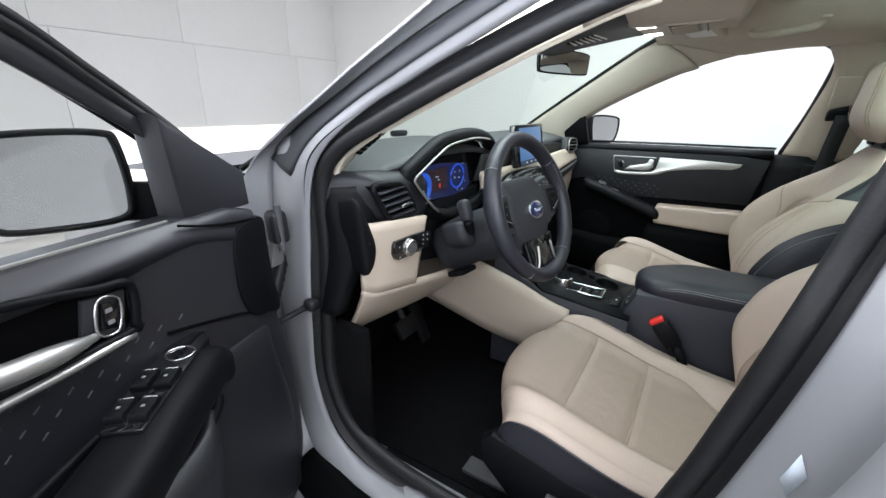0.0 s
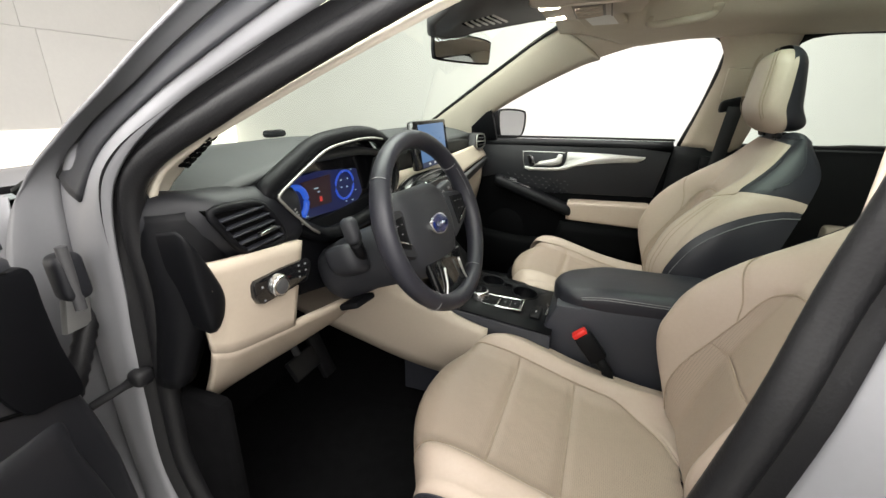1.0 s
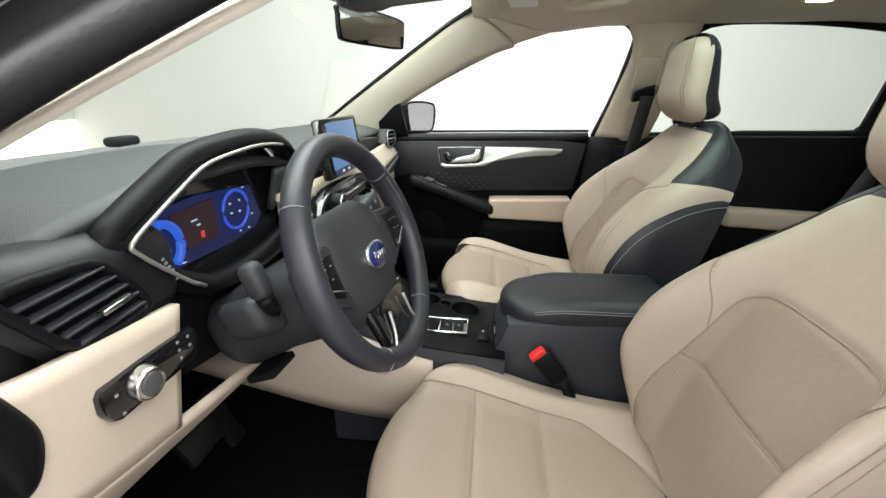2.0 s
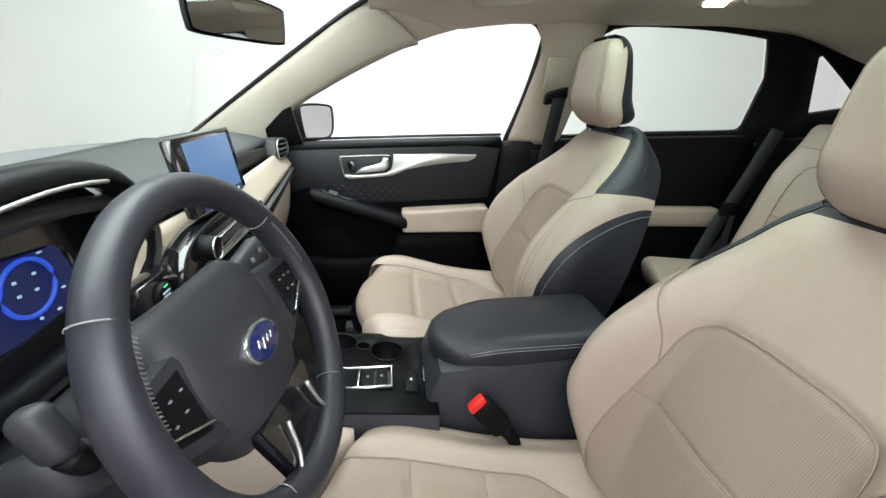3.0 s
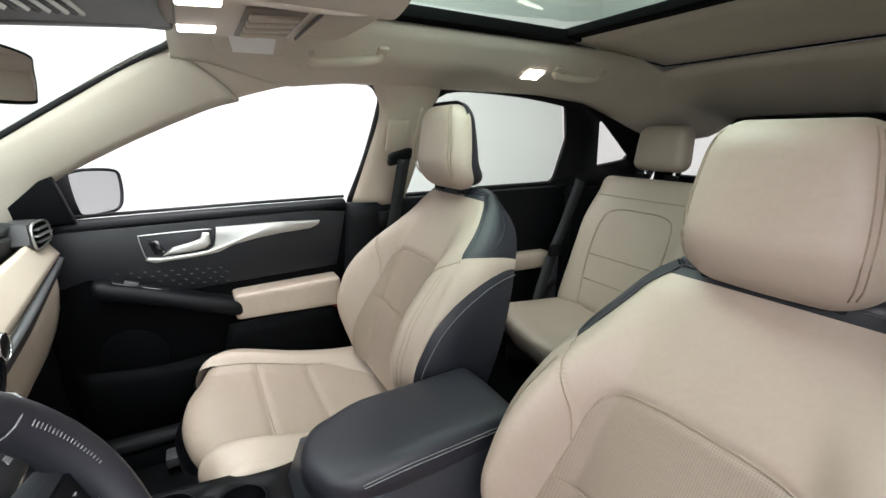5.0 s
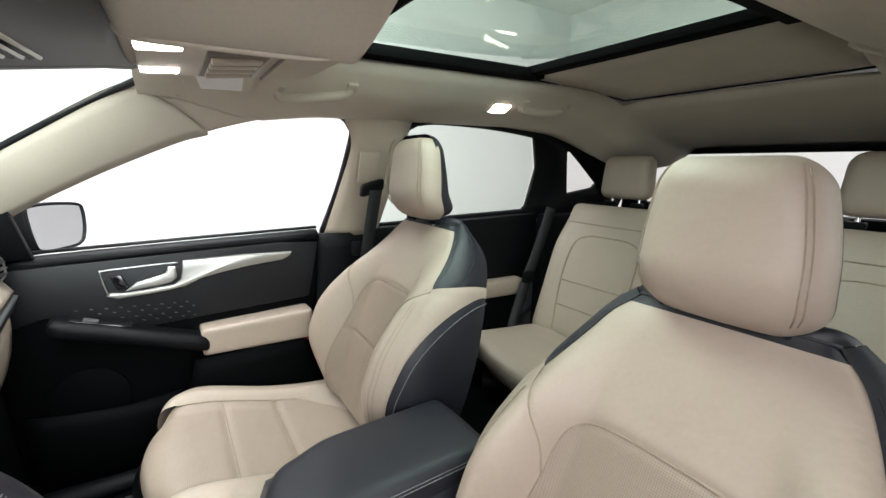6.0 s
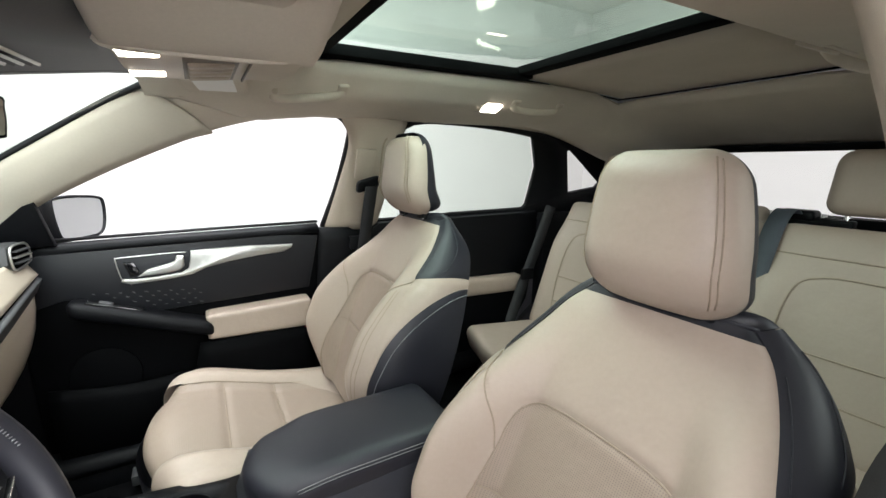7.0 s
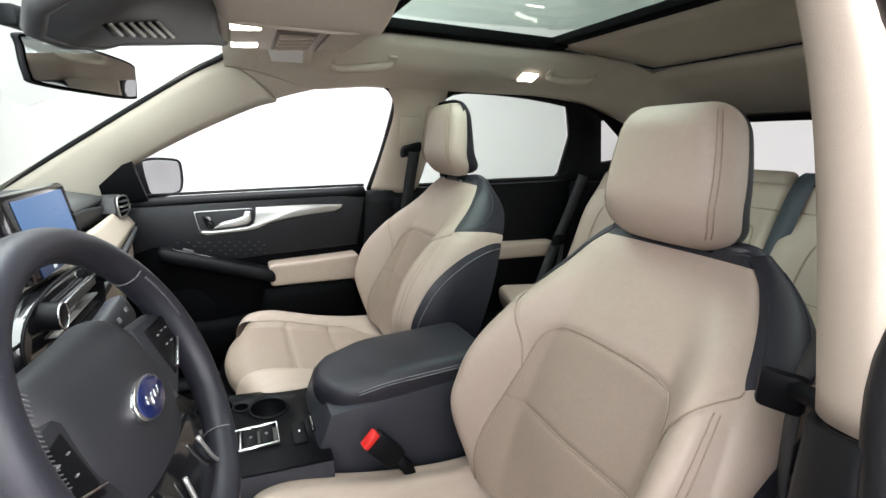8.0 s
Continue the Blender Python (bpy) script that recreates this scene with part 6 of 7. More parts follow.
# ---- rear right door ----
rear = thing("rear_door", "closed black rear door with beige armrest pad", "car door")
prism("door_panel", [(-0.32, 0.46), (-0.30, 1.085), (-0.34, 1.105), (-1.10, 1.105), (-1.12, 1.0), (-1.06, 0.70), (-0.92, 0.50), (-0.85, 0.46)], "x", 0.725, 0.80, BLACK_PLASTIC, rear, "black door trim", bevel=0.014)
soft("p", (0.07, 0.36, 0.075), 0.02, lambda x, y, z: (0.712 + x, -0.815 + y, 0.805 + z + 0.05 * y), {"armrest_pad": (BEIGE, "beige leather armrest pad")}, rear, (6, 12, 6))
prism("handle_bowl", [(-0.43, 1.04), (-0.58, 1.045), (-0.60, 1.0), (-0.45, 0.985)], "x", 0.715, 0.735, GLOSS_BLACK, rear, "black handle recess", bevel=0.006)
tube("pull_handle", spline([(0.708, -0.45, 1.0), (0.698, -0.49, 1.005), (0.70, -0.53, 1.02), (0.712, -0.56, 1.035)], 5), 0.008, CHROME, rear, "satin chrome pull handle", sides=8)
rear_l = thing("rear_door", "closed black rear door behind the driver", "car door")
prism("door_panel", [(-0.32, 0.46), (-0.30, 1.085), (-0.34, 1.105), (-1.10, 1.105), (-1.12, 1.0), (-1.06, 0.70), (-0.92, 0.50), (-0.85, 0.46)], "x", -0.80, -0.725, BLACK_PLASTIC, rear_l, "black door trim", bevel=0.014)
for s in (1, -1):
    tagged(prism("rear_quarter_panel", [(-1.08, 0.46), (-1.10, 1.10), (-1.72, 1.08), (-1.75, 0.46)], "x", s * 0.70 - 0.03, s * 0.70 + 0.03, BLACK_PLASTIC, bevel=0.01), "black plastic trim beside the rear bench", "trim panel")

# ---- open driver's door ----
DOOR = pose(-0.845, 0.745, 0, 0, 0, 196)
dd = thing("driver_door", "open black driver door with window switches", "car door")
dd.matrix_world = DOOR
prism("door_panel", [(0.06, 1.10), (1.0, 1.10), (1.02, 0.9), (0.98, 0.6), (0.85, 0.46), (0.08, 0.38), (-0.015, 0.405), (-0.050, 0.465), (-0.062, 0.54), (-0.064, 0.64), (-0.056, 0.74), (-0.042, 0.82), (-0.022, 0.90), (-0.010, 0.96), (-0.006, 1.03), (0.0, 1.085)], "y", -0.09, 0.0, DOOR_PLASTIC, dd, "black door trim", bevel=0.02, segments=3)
prism("door_skin", [(-0.02, 1.05), (1.02, 1.05), (1.02, 0.5), (0.9, 0.36), (0.05, 0.36), (-0.05, 0.5), (-0.06, 0.9)], "y", -0.16, -0.095, SILVER_PAINT, dd, "silver painted outer skin", bevel=0.02)
prism("sail_panel", [(-0.01, 1.09), (-0.005, 1.152), (0.148, 1.250), (0.134, 1.09)], "y", -0.075, -0.02, DOOR_PLASTIC, dd, "black mirror base panel", bevel=0.01)
FRAME_UP = [(-0.012, -0.07, 1.145), (0.09, -0.075, 1.232), (0.175, -0.085, 1.30), (0.257, -0.095, 1.362), (0.40, -0.115, 1.44), (0.60, -0.13, 1.49), (0.80, -0.13, 1.50), (0.90, -0.12, 1.44), (0.99, -0.06, 1.12)]
FRAME_LOW = [(0.05, -0.045, 1.145), (0.13, -0.05, 1.205), (0.19, -0.06, 1.248), (0.306, -0.075, 1.326), (0.42, -0.095, 1.385), (0.60, -0.11, 1.44), (0.78, -0.11, 1.445), (0.83, -0.10, 1.40), (0.93, -0.05, 1.12)]
rails("window_frame", FRAME_UP, FRAME_LOW, 6, DOOR_PLASTIC, dd, "black window frame", solid=0.04, offset=-1, bulge=(0, 0.012, 0))
tube("frame_seal", [np.array(q) + np.array((0.012, 0.022, -0.016)) for q in spline(FRAME_UP[:6], 6)], 0.008, RUBBER, dd, "black rubber seal", sides=6)
tube("frame_seal", spline(FRAME_UP[:6], 6), 0.009, RUBBER, dd, sides=6)
glass_l = raw("door_glass", [(0.17, -0.06, 1.10), (0.95, -0.06, 1.10), (0.82, -0.11, 1.43), (0.60, -0.115, 1.45), (0.306, -0.08, 1.33), (0.18, -0.065, 1.25)], [(0, 1, 2, 3, 4, 5)], GLASS, dd, "clear window glass", smooth=False)
glass_l.visible_shadow = False
prism("belt_strip", [(0.168, 1.102), (1.0, 1.104), (1.0, 1.108), (0.168, 1.107)], "y", -0.018, -0.012, SATIN, dd, "satin belt strip", bevel=0.002)
sheet("upper_trim", lambda u, v: (u, -0.012 + (0.016 + 0.010 * smooth01((u - 0.10) / 0.2)) * math.sin(math.pi / 2 * min(1, 1.6 * v)) - 0.012 * smooth01((v - 0.6) / 0.4), 1.104 - 0.05 * v - 0.03 * (1 - smooth01(u / 0.16))), 40, 12, DOOR_PLASTIC, dd, "soft black upper trim", solid=0.004)
# dark cover of the hinge end and the joints of the trim
prism("end_cover", [tuple(q) for q in spline([(-0.004, 1.070), (0.030, 1.074), (0.058, 1.066), (0.069, 1.045), (0.074, 1.0), (0.071, 0.95), (0.050, 0.902), (0.015, 0.890), (-0.022, 0.885), (-0.012, 0.96), (-0.008, 1.02)], 4, True)], "y", -0.03, 0.006, BLACK_PLASTIC, dd, "black end cover", bevel=0.004)
tube("trim_joint", spline([(0.168, 0.004, 1.100), (0.132, 0.003, 1.090), (0.081, 0.003, 1.080), (0.019, 0.003, 1.073)], 5), 0.0022, VOID, dd, sides=6)
tube("trim_joint", spline([(0.215, 0.002, 0.955), (0.168, 0.0015, 0.943), (0.12, 0.0015, 0.930), (0.071, 0.0015, 0.915), (0.03, 0.0015, 0.897)], 5), 0.0024, VOID, dd, sides=6)
soft("b", (0.26, 0.05, 0.44), 0.024, lambda x, y, z: (0.105 + x + 0.03 * smooth01((z + 0.02) / 0.2), -0.010 + y - 0.008 * smooth01((z - 0.08) / 0.14), 0.655 + z), {"speaker_panel": (DOOR_PLASTIC, "black lower door trim")}, dd, (12, 4, 16))
# handle recess
BOWL = [(0.259, 1.050), (0.30, 1.060), (0.381, 1.076), (0.50, 1.085), (0.56, 1.04), (0.56, 1.0), (0.42, 0.992), (0.272, 0.990), (0.262, 1.0)]
tube("bowl_edge", spline([(x, 0.012, z) for x, z in BOWL], 4, True), 0.006, BLACK_PLASTIC, dd, "black recess edge", closed=True, sides=8, up=(0, 1, 0))
# Shallow plate, near-black in place of the recess's shade
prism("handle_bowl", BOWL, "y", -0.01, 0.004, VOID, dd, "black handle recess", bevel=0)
prism("switch_plate", [(0.263, 1.046), (0.313, 1.051), (0.325, 1.0), (0.274, 0.993)], "y", 0.0, 0.010, COLUMN, dd, "grey lock switch plate", bevel=0.003)
tube("lock_ring", spline([(x, 0.012, z) for x, z in ((0.275, 1.038), (0.299, 1.045), (0.307, 1.006), (0.283, 1.000))], 5, True), 0.0024, CHROME, dd, "chrome ring", closed=True, sides=6, up=(0, 1, 0))
prism("lock_switch", [(0.278, 1.036), (0.297, 1.041), (0.304, 1.009), (0.285, 1.004)], "y", 0.008, 0.014, GLOSS_BLACK, dd, "black lock switch", bevel=0.002)
for z in (1.030, 1.015):
    box("switch_mark", (0.291, 0.0145, z), (0.008, 0.001, 0.005), GREY_STITCH, dd, bevel=0)
tube("pull_handle", spline([(0.312, 0.014, 1.006), (0.34, 0.026, 1.012), (0.38, 0.034, 1.018), (0.42, 0.036, 1.024), (0.46, 0.030, 1.036), (0.50, 0.012, 1.05)], 6), [0.005 + 0.007 * smooth01(k / 12) for k in range(31)], SATIN, dd, "satin silver pull handle", sides=10)
tube("trim_strip", spline([(0.268, 0.013, 0.986), (0.346, 0.018, 0.985), (0.45, 0.019, 0.986), (0.62, 0.016, 0.985)], 6), 0.0055, SATIN, dd, "pale silver trim strip", sides=8)
# armrest with window switches, running away from the door
REST = Matrix.Translation((0.282, 0.058, 0.930)) @ pose(0, 0, 0, 0, 0, 25)
soft("a", (0.56, 0.082, 0.07), 0.026, lambda x, y, z: tuple(REST @ Vector((0.145 + x, 0.006 + y, -0.036 + z - 0.02 * smooth01((-0.22 - x) / 0.06)))), {"armrest": (BLACK_PLASTIC, "black armrest")}, dd, (26, 8, 8))
rails("armrest_flank", [(0.15, 0.0, 0.91), (0.30, 0.03, 0.905), (0.55, 0.10, 0.90)], [(0.15, 0.0, 0.86), (0.30, 0.0, 0.84), (0.55, 0.0, 0.82)], 6, BLACK_PLASTIC, dd, solid=0.01)
prism("switch_panel", [(-0.125, -0.016), (-0.11, -0.028), (0.080, -0.030), (0.088, -0.02), (0.088, 0.020), (-0.10, 0.020), (-0.122, 0.010)], "z", -0.004, 0.005, GLOSS_BLACK, dd, "gloss black switch panel", bevel=0.002, m=REST)
tube("mirror_knob_ring", [REST @ Vector((-0.062 + 0.018 * math.sin(a), -0.002 + 0.018 * math.cos(a), 0.005)) for a in np.linspace(0, 2 * math.pi, 29)[:-1]], 0.0013, CHROME, dd, "chrome ring", closed=True, sides=6)
for k in range(4):
    a = math.pi / 2 * k
    box("knob_mark", REST @ Vector((-0.062 + 0.006 * math.sin(a), -0.002 + 0.006 * math.cos(a), 0.0045)), (0.003, 0.003, 0.001), WHITE, dd, bevel=0)
for u in (0.0, 0.056):
    for v in (-0.016, 0.009):
        prism("window_switch", [(u - 0.016, v - 0.010), (u + 0.018, v - 0.010), (u + 0.018, v + 0.010), (u - 0.016, v + 0.010)], "z", 0.002, 0.014, BLACK_PLASTIC, dd, "black window switch", bevel=0.004, m=REST)
        prism("switch_edge", [(u - 0.013, v - 0.008), (u - 0.011, v - 0.008), (u - 0.011, v + 0.008), (u - 0.013, v + 0.008)], "z", 0.0135, 0.0150, CHROME, dd, bevel=0.0003, m=REST)
        prism("switch_mark", [(u + 0.002, v - 0.002), (u + 0.006, v - 0.002), (u + 0.006, v + 0.002), (u + 0.002, v + 0.002)], "z", 0.0135, 0.0148, GREY_STITCH, dd, bevel=0, m=REST)
for k in range(10):
    for j in range(5):
        u, z = 0.19 + 0.034 * k + 0.017 * (j % 2), 0.968 - 0.017 * j
        if z > 0.972 - 0.30 * (u - 0.16):
            box("dimple", (u, 0.0005, z), (0.009, 0.003, 0.0018), GREY_PLASTIC, dd, bevel=0.0008, turn=(0, 40, 0))
rails("map_pocket", [(0.205, 0.05, 0.835), (0.3, 0.085, 0.82), (0.7, 0.10, 0.80)], [(0.275, 0.05, 0.50), (0.35, 0.07, 0.46), (0.7, 0.07, 0.48)], 6, DOOR_PLASTIC, dd, "black map pocket", solid=0.015, bulge=(0, 0.02, 0))
tube("pocket_edge", spline([(0.195, 0.045, 0.845), (0.205, 0.05, 0.829), (0.247, 0.05, 0.787), (0.268, 0.05, 0.724), (0.275, 0.05, 0.50)], 6), 0.009, BLACK_PLASTIC, dd, "black pocket rim", sides=8)
sm = side_mirror("side_mirror", "black driver side mirror with grey glass", DOOR @ pose(0.218, -0.165, 1.158, -8, 0, 146) @ Matrix.Diagonal((1.10, 1.1, 1.06, 1)), 1)
check = thing("check_strap", "black door check strap at the hinge pillar", "door check")
tube("strap", spline([(-0.762, 0.733, 0.866), (-0.785, 0.752, 0.852), (-0.81, 0.772, 0.838), (-0.85, 0.80, 0.815)], 5), [0.010, 0.009, 0.008] + [0.0065] * 13, RUBBER, check, sides=8)
soft("h", (0.03, 0.03, 0.026), 0.01, lambda x, y, z: (-0.760 + x, 0.730 + y, 0.867 + z), {"strap_head": (RUBBER, "")}, check, (6, 6, 6))
hg = thing("door_hinge", "dull grey metal door hinge on the pillar", "hinge")
soft("c", (0.036, 0.036, 0.066), 0.012, lambda x, y, z: (-0.788 + x, 0.775 + y + 0.1 * z, 1.035 + z), {"knuckle": (SOFT_DOOR, "dark cast hinge knuckle")}, hg, (8, 8, 10))
prism("leaf", [(-0.02, -0.024), (0.02, -0.02), (0.022, 0.02), (-0.018, 0.024)], "y", -0.005, 0.005, SATIN, hg, "bare metal leaf", bevel=0.002, m=pose(-0.785, 0.792, 0.973, 0, 12, 20))
rod("pin", (-0.792, 0.760, 0.99), (-0.792, 0.764, 1.08), 0.007, GREY_PLASTIC, hg)
rod("bolt", (-0.775, 0.785, 1.047), (-0.785, 0.770, 1.047), 0.011, BLACK_PLASTIC, hg, sides=6)
boot = thing("cable_boot", "black ribbed rubber cable boot between pillar and door", "cable boot")
tube("sleeve", spline([(-0.750, 0.815, 0.965), (-0.775, 0.800, 0.94), (-0.80, 0.790, 0.90), (-0.825, 0.785, 0.86), (-0.86, 0.79, 0.83)], 6), [0.013 + 0.002 * (k % 2) for k in range(25)], RUBBER, boot, sides=10)

# ---- overhead ----
over = thing("overhead_console", "beige overhead console with two lit lamps", "overhead console")
SHELL = spline([(-0.38, 0.0), (-0.33, 0.022), (-0.26, 0.056), (-0.19, 0.082), (-0.145, 0.0935), (-0.120, 0.094), (-0.108, 0.086), (-0.05, 0.084), (0.06, 0.083), (0.10, 0.076), (0.15, 0.045), (0.20, 0.0)], 5)


def shell_z(x, y):
    ends = smooth01((y - 0.028) / 0.045) * (1 - smooth01((y - 0.288) / 0.040))
    return 1.536 - float(np.interp(x, SHELL[:, 0], SHELL[:, 1])) * ends


sheet("console_shell", lambda u, v: (-0.38 + 0.58 * u, 0.02 + 0.315 * v + 0.10 * (u - 0.5) ** 2 * (1 - v), shell_z(-0.38 + 0.58 * u, 0.02 + 0.315 * v)), 70, 50, HEADLINER, over, "beige moulded shell", solid=0.004, offset=1)
tube("shell_lip", spline([(-0.126, 0.296, 1.450), (-0.126, 0.280, 1.4425), (-0.127, 0.20, 1.4415), (-0.130, 0.12, 1.4425), (-0.135, 0.085, 1.450)], 8), 0.0045, HEADLINER, over, "beige lip", sides=8)
for x in (-0.090, 0.042):
    box("lamp_lens", (x, 0.262, 1.4465), (0.036, 0.043, 0.008), LAMP_GLOW, over, "lit map lamp lens", bevel=0.003, turn=(-4, 0, 0))
box("lamp_plate", (-0.010, 0.205, 1.4530), (0.195, 0.160, 0.010), BEIGE_PLASTIC, over, "beige lamp plate", bevel=0.004, turn=(-4, 0, 0))
box("switch_recess", (-0.008, 0.185, 1.4480), (0.146, 0.066, 0.003), TAUPE, over, "taupe switch recess", bevel=0.001, turn=(-4, 0, 0))
for k in range(4):
    box("switch", (-0.052 + 0.030 * k, 0.185, 1.4450), (0.013, 0.056, 0.007), BEIGE_PLASTIC, over, "beige switch", bevel=0.003, turn=(-6, 8, 0))
box("plate_joint", (-0.008, 0.139, 1.4485), (0.150, 0.0025, 0.004), TAUPE, over, bevel=0.0005)
house = thing("sensor_housing", "dark grey sensor cover behind the mirror", "sensor cover")
def screen_z(y):
    return 1.475 - 0.588 * (y - 0.30)


HOUSE = [(0.20, 0.295), (0.115, 0.322), (0.0, 0.365), (-0.13, 0.414), (-0.145, 0.428), (-0.21, 0.449), (-0.27, 0.453), (-0.315, 0.435), (-0.33, 0.39), (-0.33, 0.295)]
fill("cover", HOUSE, [], lambda a, b: (a, b, screen_z(b)), GREY_PLASTIC, house, "dark grey cover", solid=0.018, offset=0)
tube("cover_edge", [(a, b, screen_z(b)) for a, b in HOUSE[:-1]], 0.010, GREY_PLASTIC, house, sides=8)
for k in range(12):
    u = k / 11
    a, b = (-0.229 + 0.074 * u, 0.406 - 0.040 * u), (-0.180 + 0.133 * u, 0.407 - 0.047 * u)
    tube("louvre", [(*a, screen_z(a[1]) - 0.010), (*b, screen_z(b[1]) - 0.010)], 0.0028, SATIN if k % 2 else BLACK_PLASTIC, house, sides=5)
rv = thing("rearview_mirror", "black framed rear view mirror on the windscreen", "mirror")
rv.matrix_world = pose(0.014, 0.482, 1.384, 1, 0, -20) @ Matrix.Diagonal((0.91, 1, 0.95, 1))
RV = [(-0.128, 0.012), (-0.12, 0.03), (0.0, 0.035), (0.12, 0.03), (0.13, 0.012), (0.126, -0.022), (0.11, -0.033), (0.0, -0.035), (-0.11, -0.033), (-0.126, -0.022)]
rvc = [tuple(q) for q in spline(RV, 4, True)]
m = len(rvc)
depths = ((-0.001, 0.97), (0.000, 1.0), (0.005, 1.0), (0.012, 0.90), (0.020, 0.68), (0.024, 0.30), (0.025, 0.02))
raw("case", [(x * k, y, z * k) for y, k in depths for x, z in rvc], [(r * m + i, r * m + (i + 1) % m, (r + 1) * m + (i + 1) % m, (r + 1) * m + i) for r in range(len(depths) - 1) for i in range(m)], BLACK_PLASTIC, rv, "black case")
prism("mirror_glass", [(x * 0.95, z * 0.88) for x, z in rvc], "y", -0.002, 0.003, MIRROR, rv, "mirror glass", bevel=0)
tube("stem", [(0, 0.025, 0.01), (-0.005, 0.05, 0.04), (-0.01, 0.07, 0.065)], 0.010, BLACK_PLASTIC, rv)
box("mount", (-0.012, 0.075, 0.07), (0.05, 0.03, 0.03), BLACK_PLASTIC, rv, bevel=0.006)
for s in (1, -1):
    v = thing("sun_visor", "beige sun visor folded against the roof", "sun visor", group="sun visors")
    soft("v", (0.31, 0.125, 0.022), 0.009, lambda x, y, z, s=s: (s * 0.335 + x, 0.165 + y - 0.12 * s * x, 1.482 + z), {"visor_pad": (HEADLINER, "beige cloth visor")}, v, (14, 8, 4))
    if s > 0:
        box("visor_label", (s * 0.275, 0.168, 1.4705), (0.15, 0.072, 0.001), WALL, v, "pale visor label", bevel=0, turn=(0, 0, -7))
    rod("visor_pivot", (s * 0.455, 0.215, 1.478), (s * 0.455, 0.235, 1.478), 0.012, BEIGE_PLASTIC, v)
for s in (1, -1):
    for y0, y1 in ((0.045, -0.125), (-0.68, -0.865)):
        g = thing("grab_handle", "beige folding roof grab handle", "grab handle", group="grab handles")

        def hang(x, y, drop, s=s):
            return np.array((s * x, y, liner_z(x, y) - drop))
        mid, reach = (y0 + y1) / 2, (y0 - y1) / 2 + 0.024
        ring = [(0.395 + 0.034 * math.copysign(abs(math.cos(a)) ** 0.5, math.cos(a)), mid + reach * math.copysign(abs(math.sin(a)) ** 0.35, math.sin(a))) for a in np.linspace(0, 2 * math.pi, 49)[:-1]]
        lattice("plate", [[hang(0.395 + (a - 0.395) * k, mid + (b - mid) * k, 0.007 - 0.004 * k ** 6) for k in (0.02, 0.5, 0.8, 0.93, 1.0)] for a, b in ring + ring[:1]], BEIGE_PLASTIC, g, "beige recess plate")
        tube("recess_edge", [hang(a, b, 0.004) for a, b in ring], 0.0036, BEIGE_PLASTIC, g, "beige recess edge", closed=True, sides=6)
        tube("grip", spline([hang(0.392, y0, 0.002), hang(0.402, y0 - 0.014, 0.015), hang(0.407, mid, 0.018), hang(0.402, y1 + 0.014, 0.015), hang(0.392, y1, 0.002)], 6), 0.0135, BEIGE_PLASTIC, g, "beige grip", sides=10)
        for y in (y0, y1):
            box("bracket", hang(0.390, y, 0.006), (0.040, 0.030, 0.022), BEIGE_PLASTIC, g, bevel=0.008, turn=(0, s * 25, 0))
    lamp = thing("reading_lamp", "small lit rear reading lamp in the roof", "lamp", group="reading lamps")
    box("lamp_base", (s * 0.418, -0.61, 1.494), (0.06, 0.10, 0.016), BEIGE_PLASTIC, lamp, bevel=0.005, turn=(0, s * 25, 0))
    box("lamp_lens", (s * 0.410, -0.605, 1.487), (0.04, 0.06, 0.010), LAMP_GLOW if s > 0 else BEIGE_PLASTIC, lamp, "lit lens", bevel=0.003, turn=(0, s * 25, 0))

# ---- floor things ----
for s in (1, -1):
    tagged(box("floor_mat", (s * 0.42, 0.58, 0.428), (0.42, 0.52, 0.012), CARPET, bevel=0.005), "black carpet floor mat in the footwell", "floor mat", group="floor mats")
ped = thing("pedal", "black rubber brake pedal with metal arm", "pedal", group="pedals")
box("pad", (-0.30, 0.83, 0.57), (0.10, 0.02, 0.06), RUBBER, ped, bevel=0.006, turn=(-35, 0, 0))
tube("arm", [(-0.30, 0.84, 0.58), (-0.30, 0.90, 0.70), (-0.30, 0.93, 0.85)], 0.010, GREY_PLASTIC, ped)
ped2 = thing("pedal", "black plastic accelerator pedal", "pedal", group="pedals")
box("pad", (-0.19, 0.86, 0.53), (0.05, 0.02, 0.15), RUBBER, ped2, bevel=0.006, turn=(-25, 0, 0))
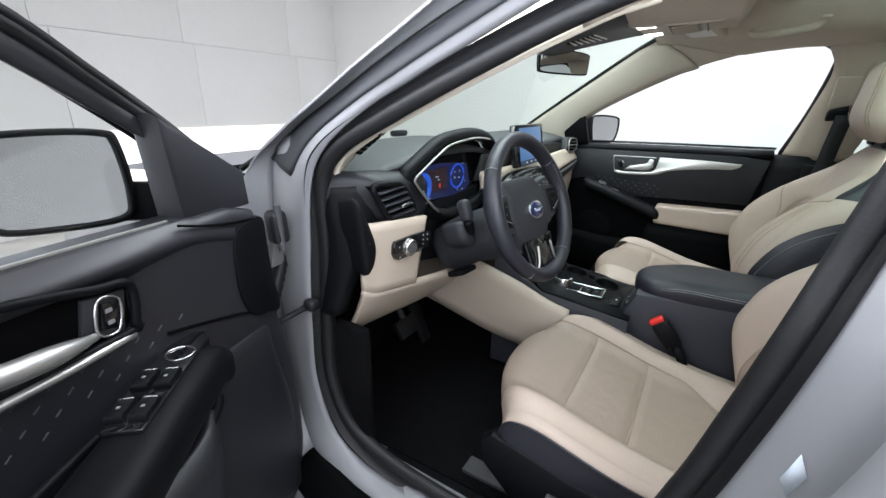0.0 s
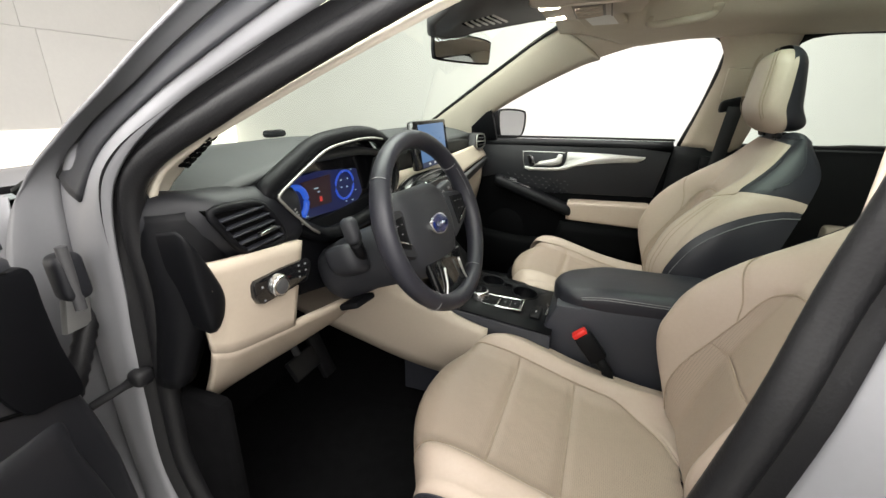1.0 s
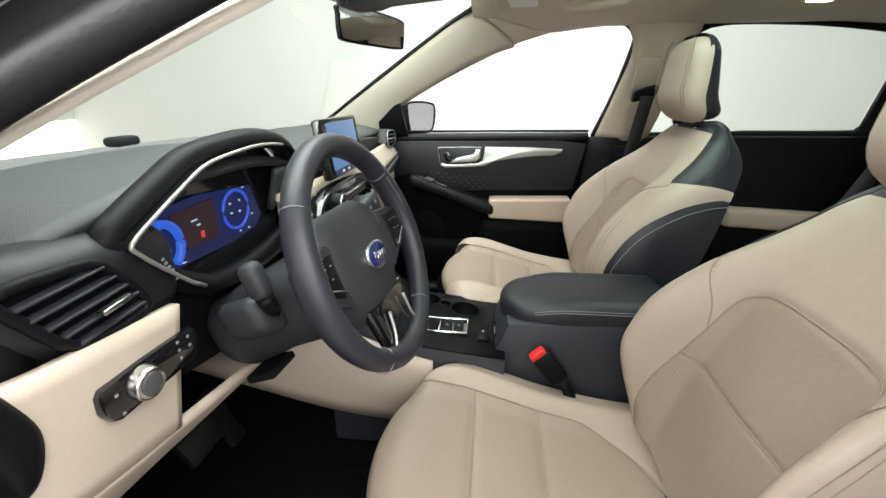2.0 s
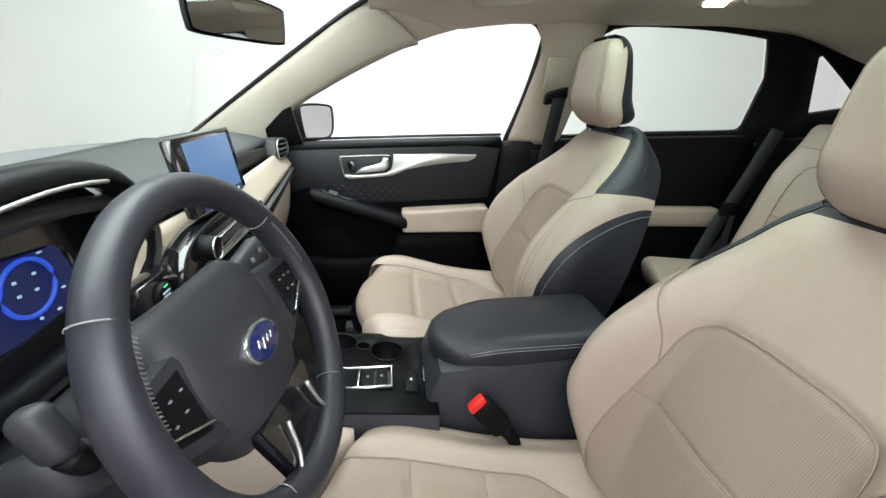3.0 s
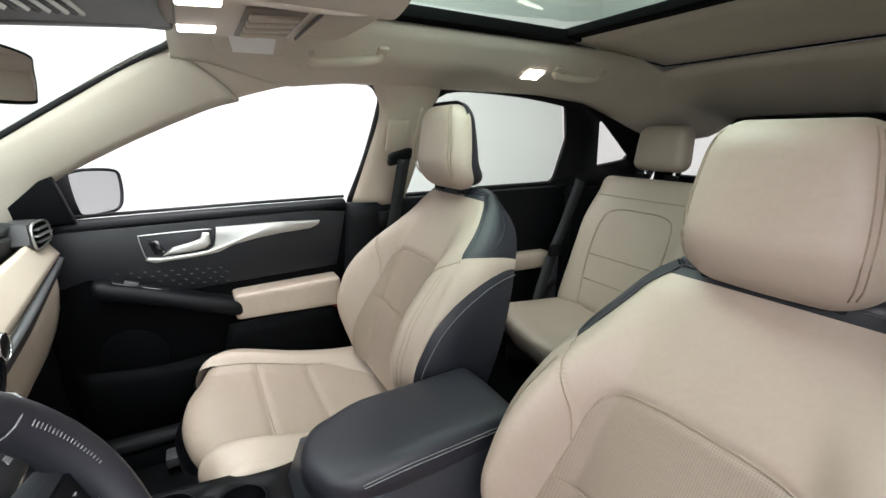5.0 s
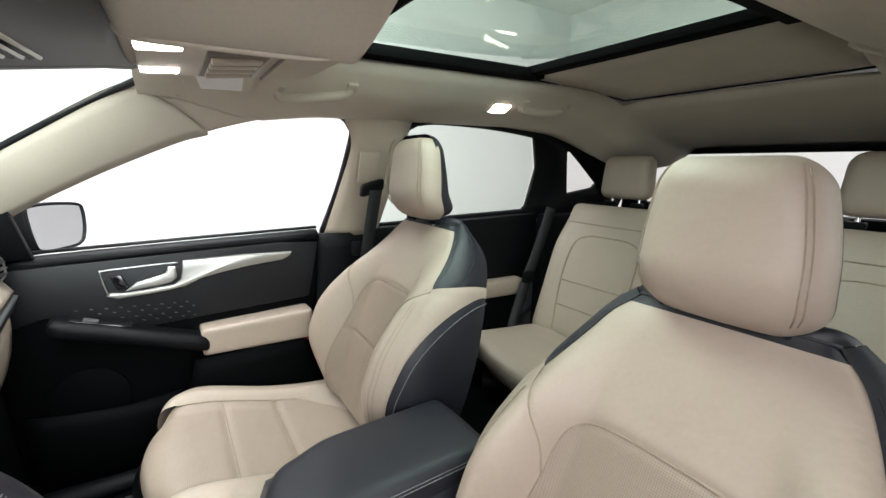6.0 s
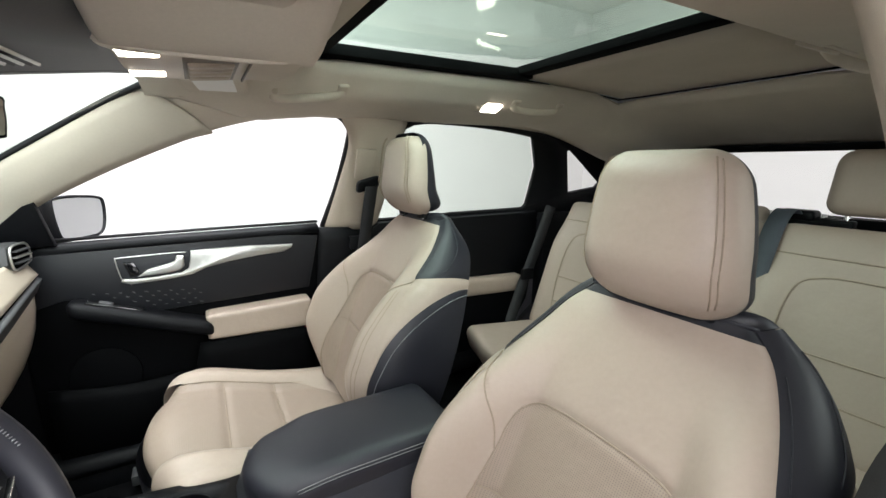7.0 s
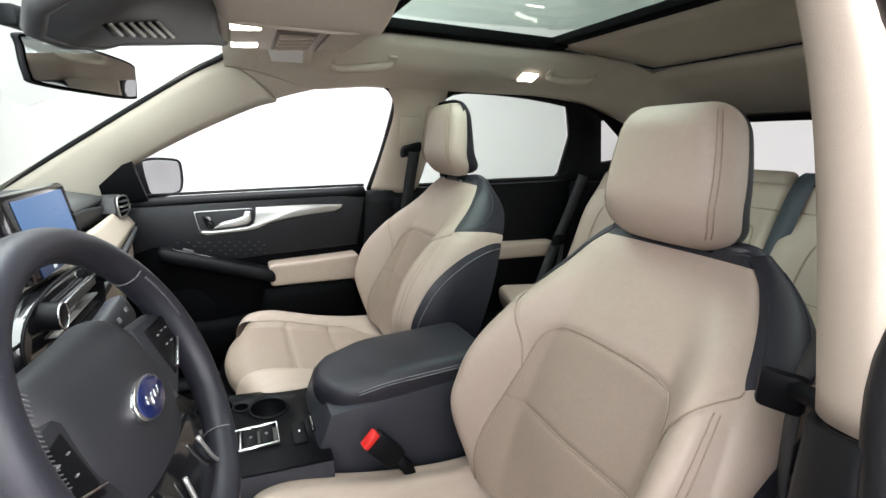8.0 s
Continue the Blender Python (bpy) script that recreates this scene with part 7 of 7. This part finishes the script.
tagged(box("kick_panel", (-0.715, 0.80, 0.62), (0.03, 0.36, 0.40), CARPET, bevel=0.012), "black plastic kick panel beside the pedals", "trim panel")

grate = thing("floor_grating", "metal grating set in the booth floor", "grating")
for k in range(24):
    box("bar", (-1.0 + 0.03 * k, 1.05, 0.006), (0.012, 0.5, 0.012), SATIN, grate, bevel=0.002)

# label on the doorway's painted edge
tagged(raw("pillar_label", [(-0.8160, -0.0530, 0.934), (-0.8222, -0.0615, 0.913), (-0.8218, -0.0510, 0.882), (-0.8165, -0.0430, 0.897)], [(0, 1, 2, 3)], LABEL, solid=0.0006, offset=0), "pale printed label on the door pillar", "label")


# ---- pieces that belong to a part ----
def nest(holder, *pieces):
    """Hang the pieces of a thing on the nearest of its parts of that name."""
    def middle(o):
        return sum((Vector(c) for c in o.bound_box), Vector()) / 8
    for top in [o for o in scene.objects if o.parent is None]:
        holders = [o for o in top.children if o.name.split(".")[0] == holder]
        for o in list(top.children):
            if holders and o.name.split(".")[0] in pieces:
                o.parent = min(holders, key=lambda h: (middle(h) - middle(o)).length)


nest("backrest", "insert", "insert_seam", "bolster_seam", "bolster_stitch", "panel_seam")
nest("flank_panel", "flank_stitch")
nest("shoulder_panel", "shoulder_seam")
nest("cushion", "cushion_insert", "cushion_seam", "skirt_piping")
nest("headrest", "headrest_seam", "headrest_back", "headrest_post", "post_guide")
nest("knob", "knob_ring")
nest("badge", "badge_face", "badge_mark")
nest("rim", "stitch", "leather_joint")
nest("button_pad", "button", "switch_blade")
nest("cover", "louvre", "cover_edge")
nest("vent_well", "vent_slat", "vent_tab", "vent_edge")
nest("display", "lit_mark", "red_mark", "map_mark", "centre_window", "speed_arc", "rev_ring")
nest("menu_strip", "menu_mark")
nest("start_button", "start_mark", "start_lamp")
nest("buckle_case", "release_button")
nest("mirror_glass", "glass_edge")
nest("window_switch", "switch_edge")
nest("switch_panel", "mirror_knob_ring", "knob_mark")
nest("armrest_lid", "lid_stitch")
nest("light_panel", "lamp_knob", "knob_face", "switch_mark")
nest("selector_dial", "dial_cap")
nest("lamp_plate", "switch", "switch_recess", "plate_joint", "lamp_lens")
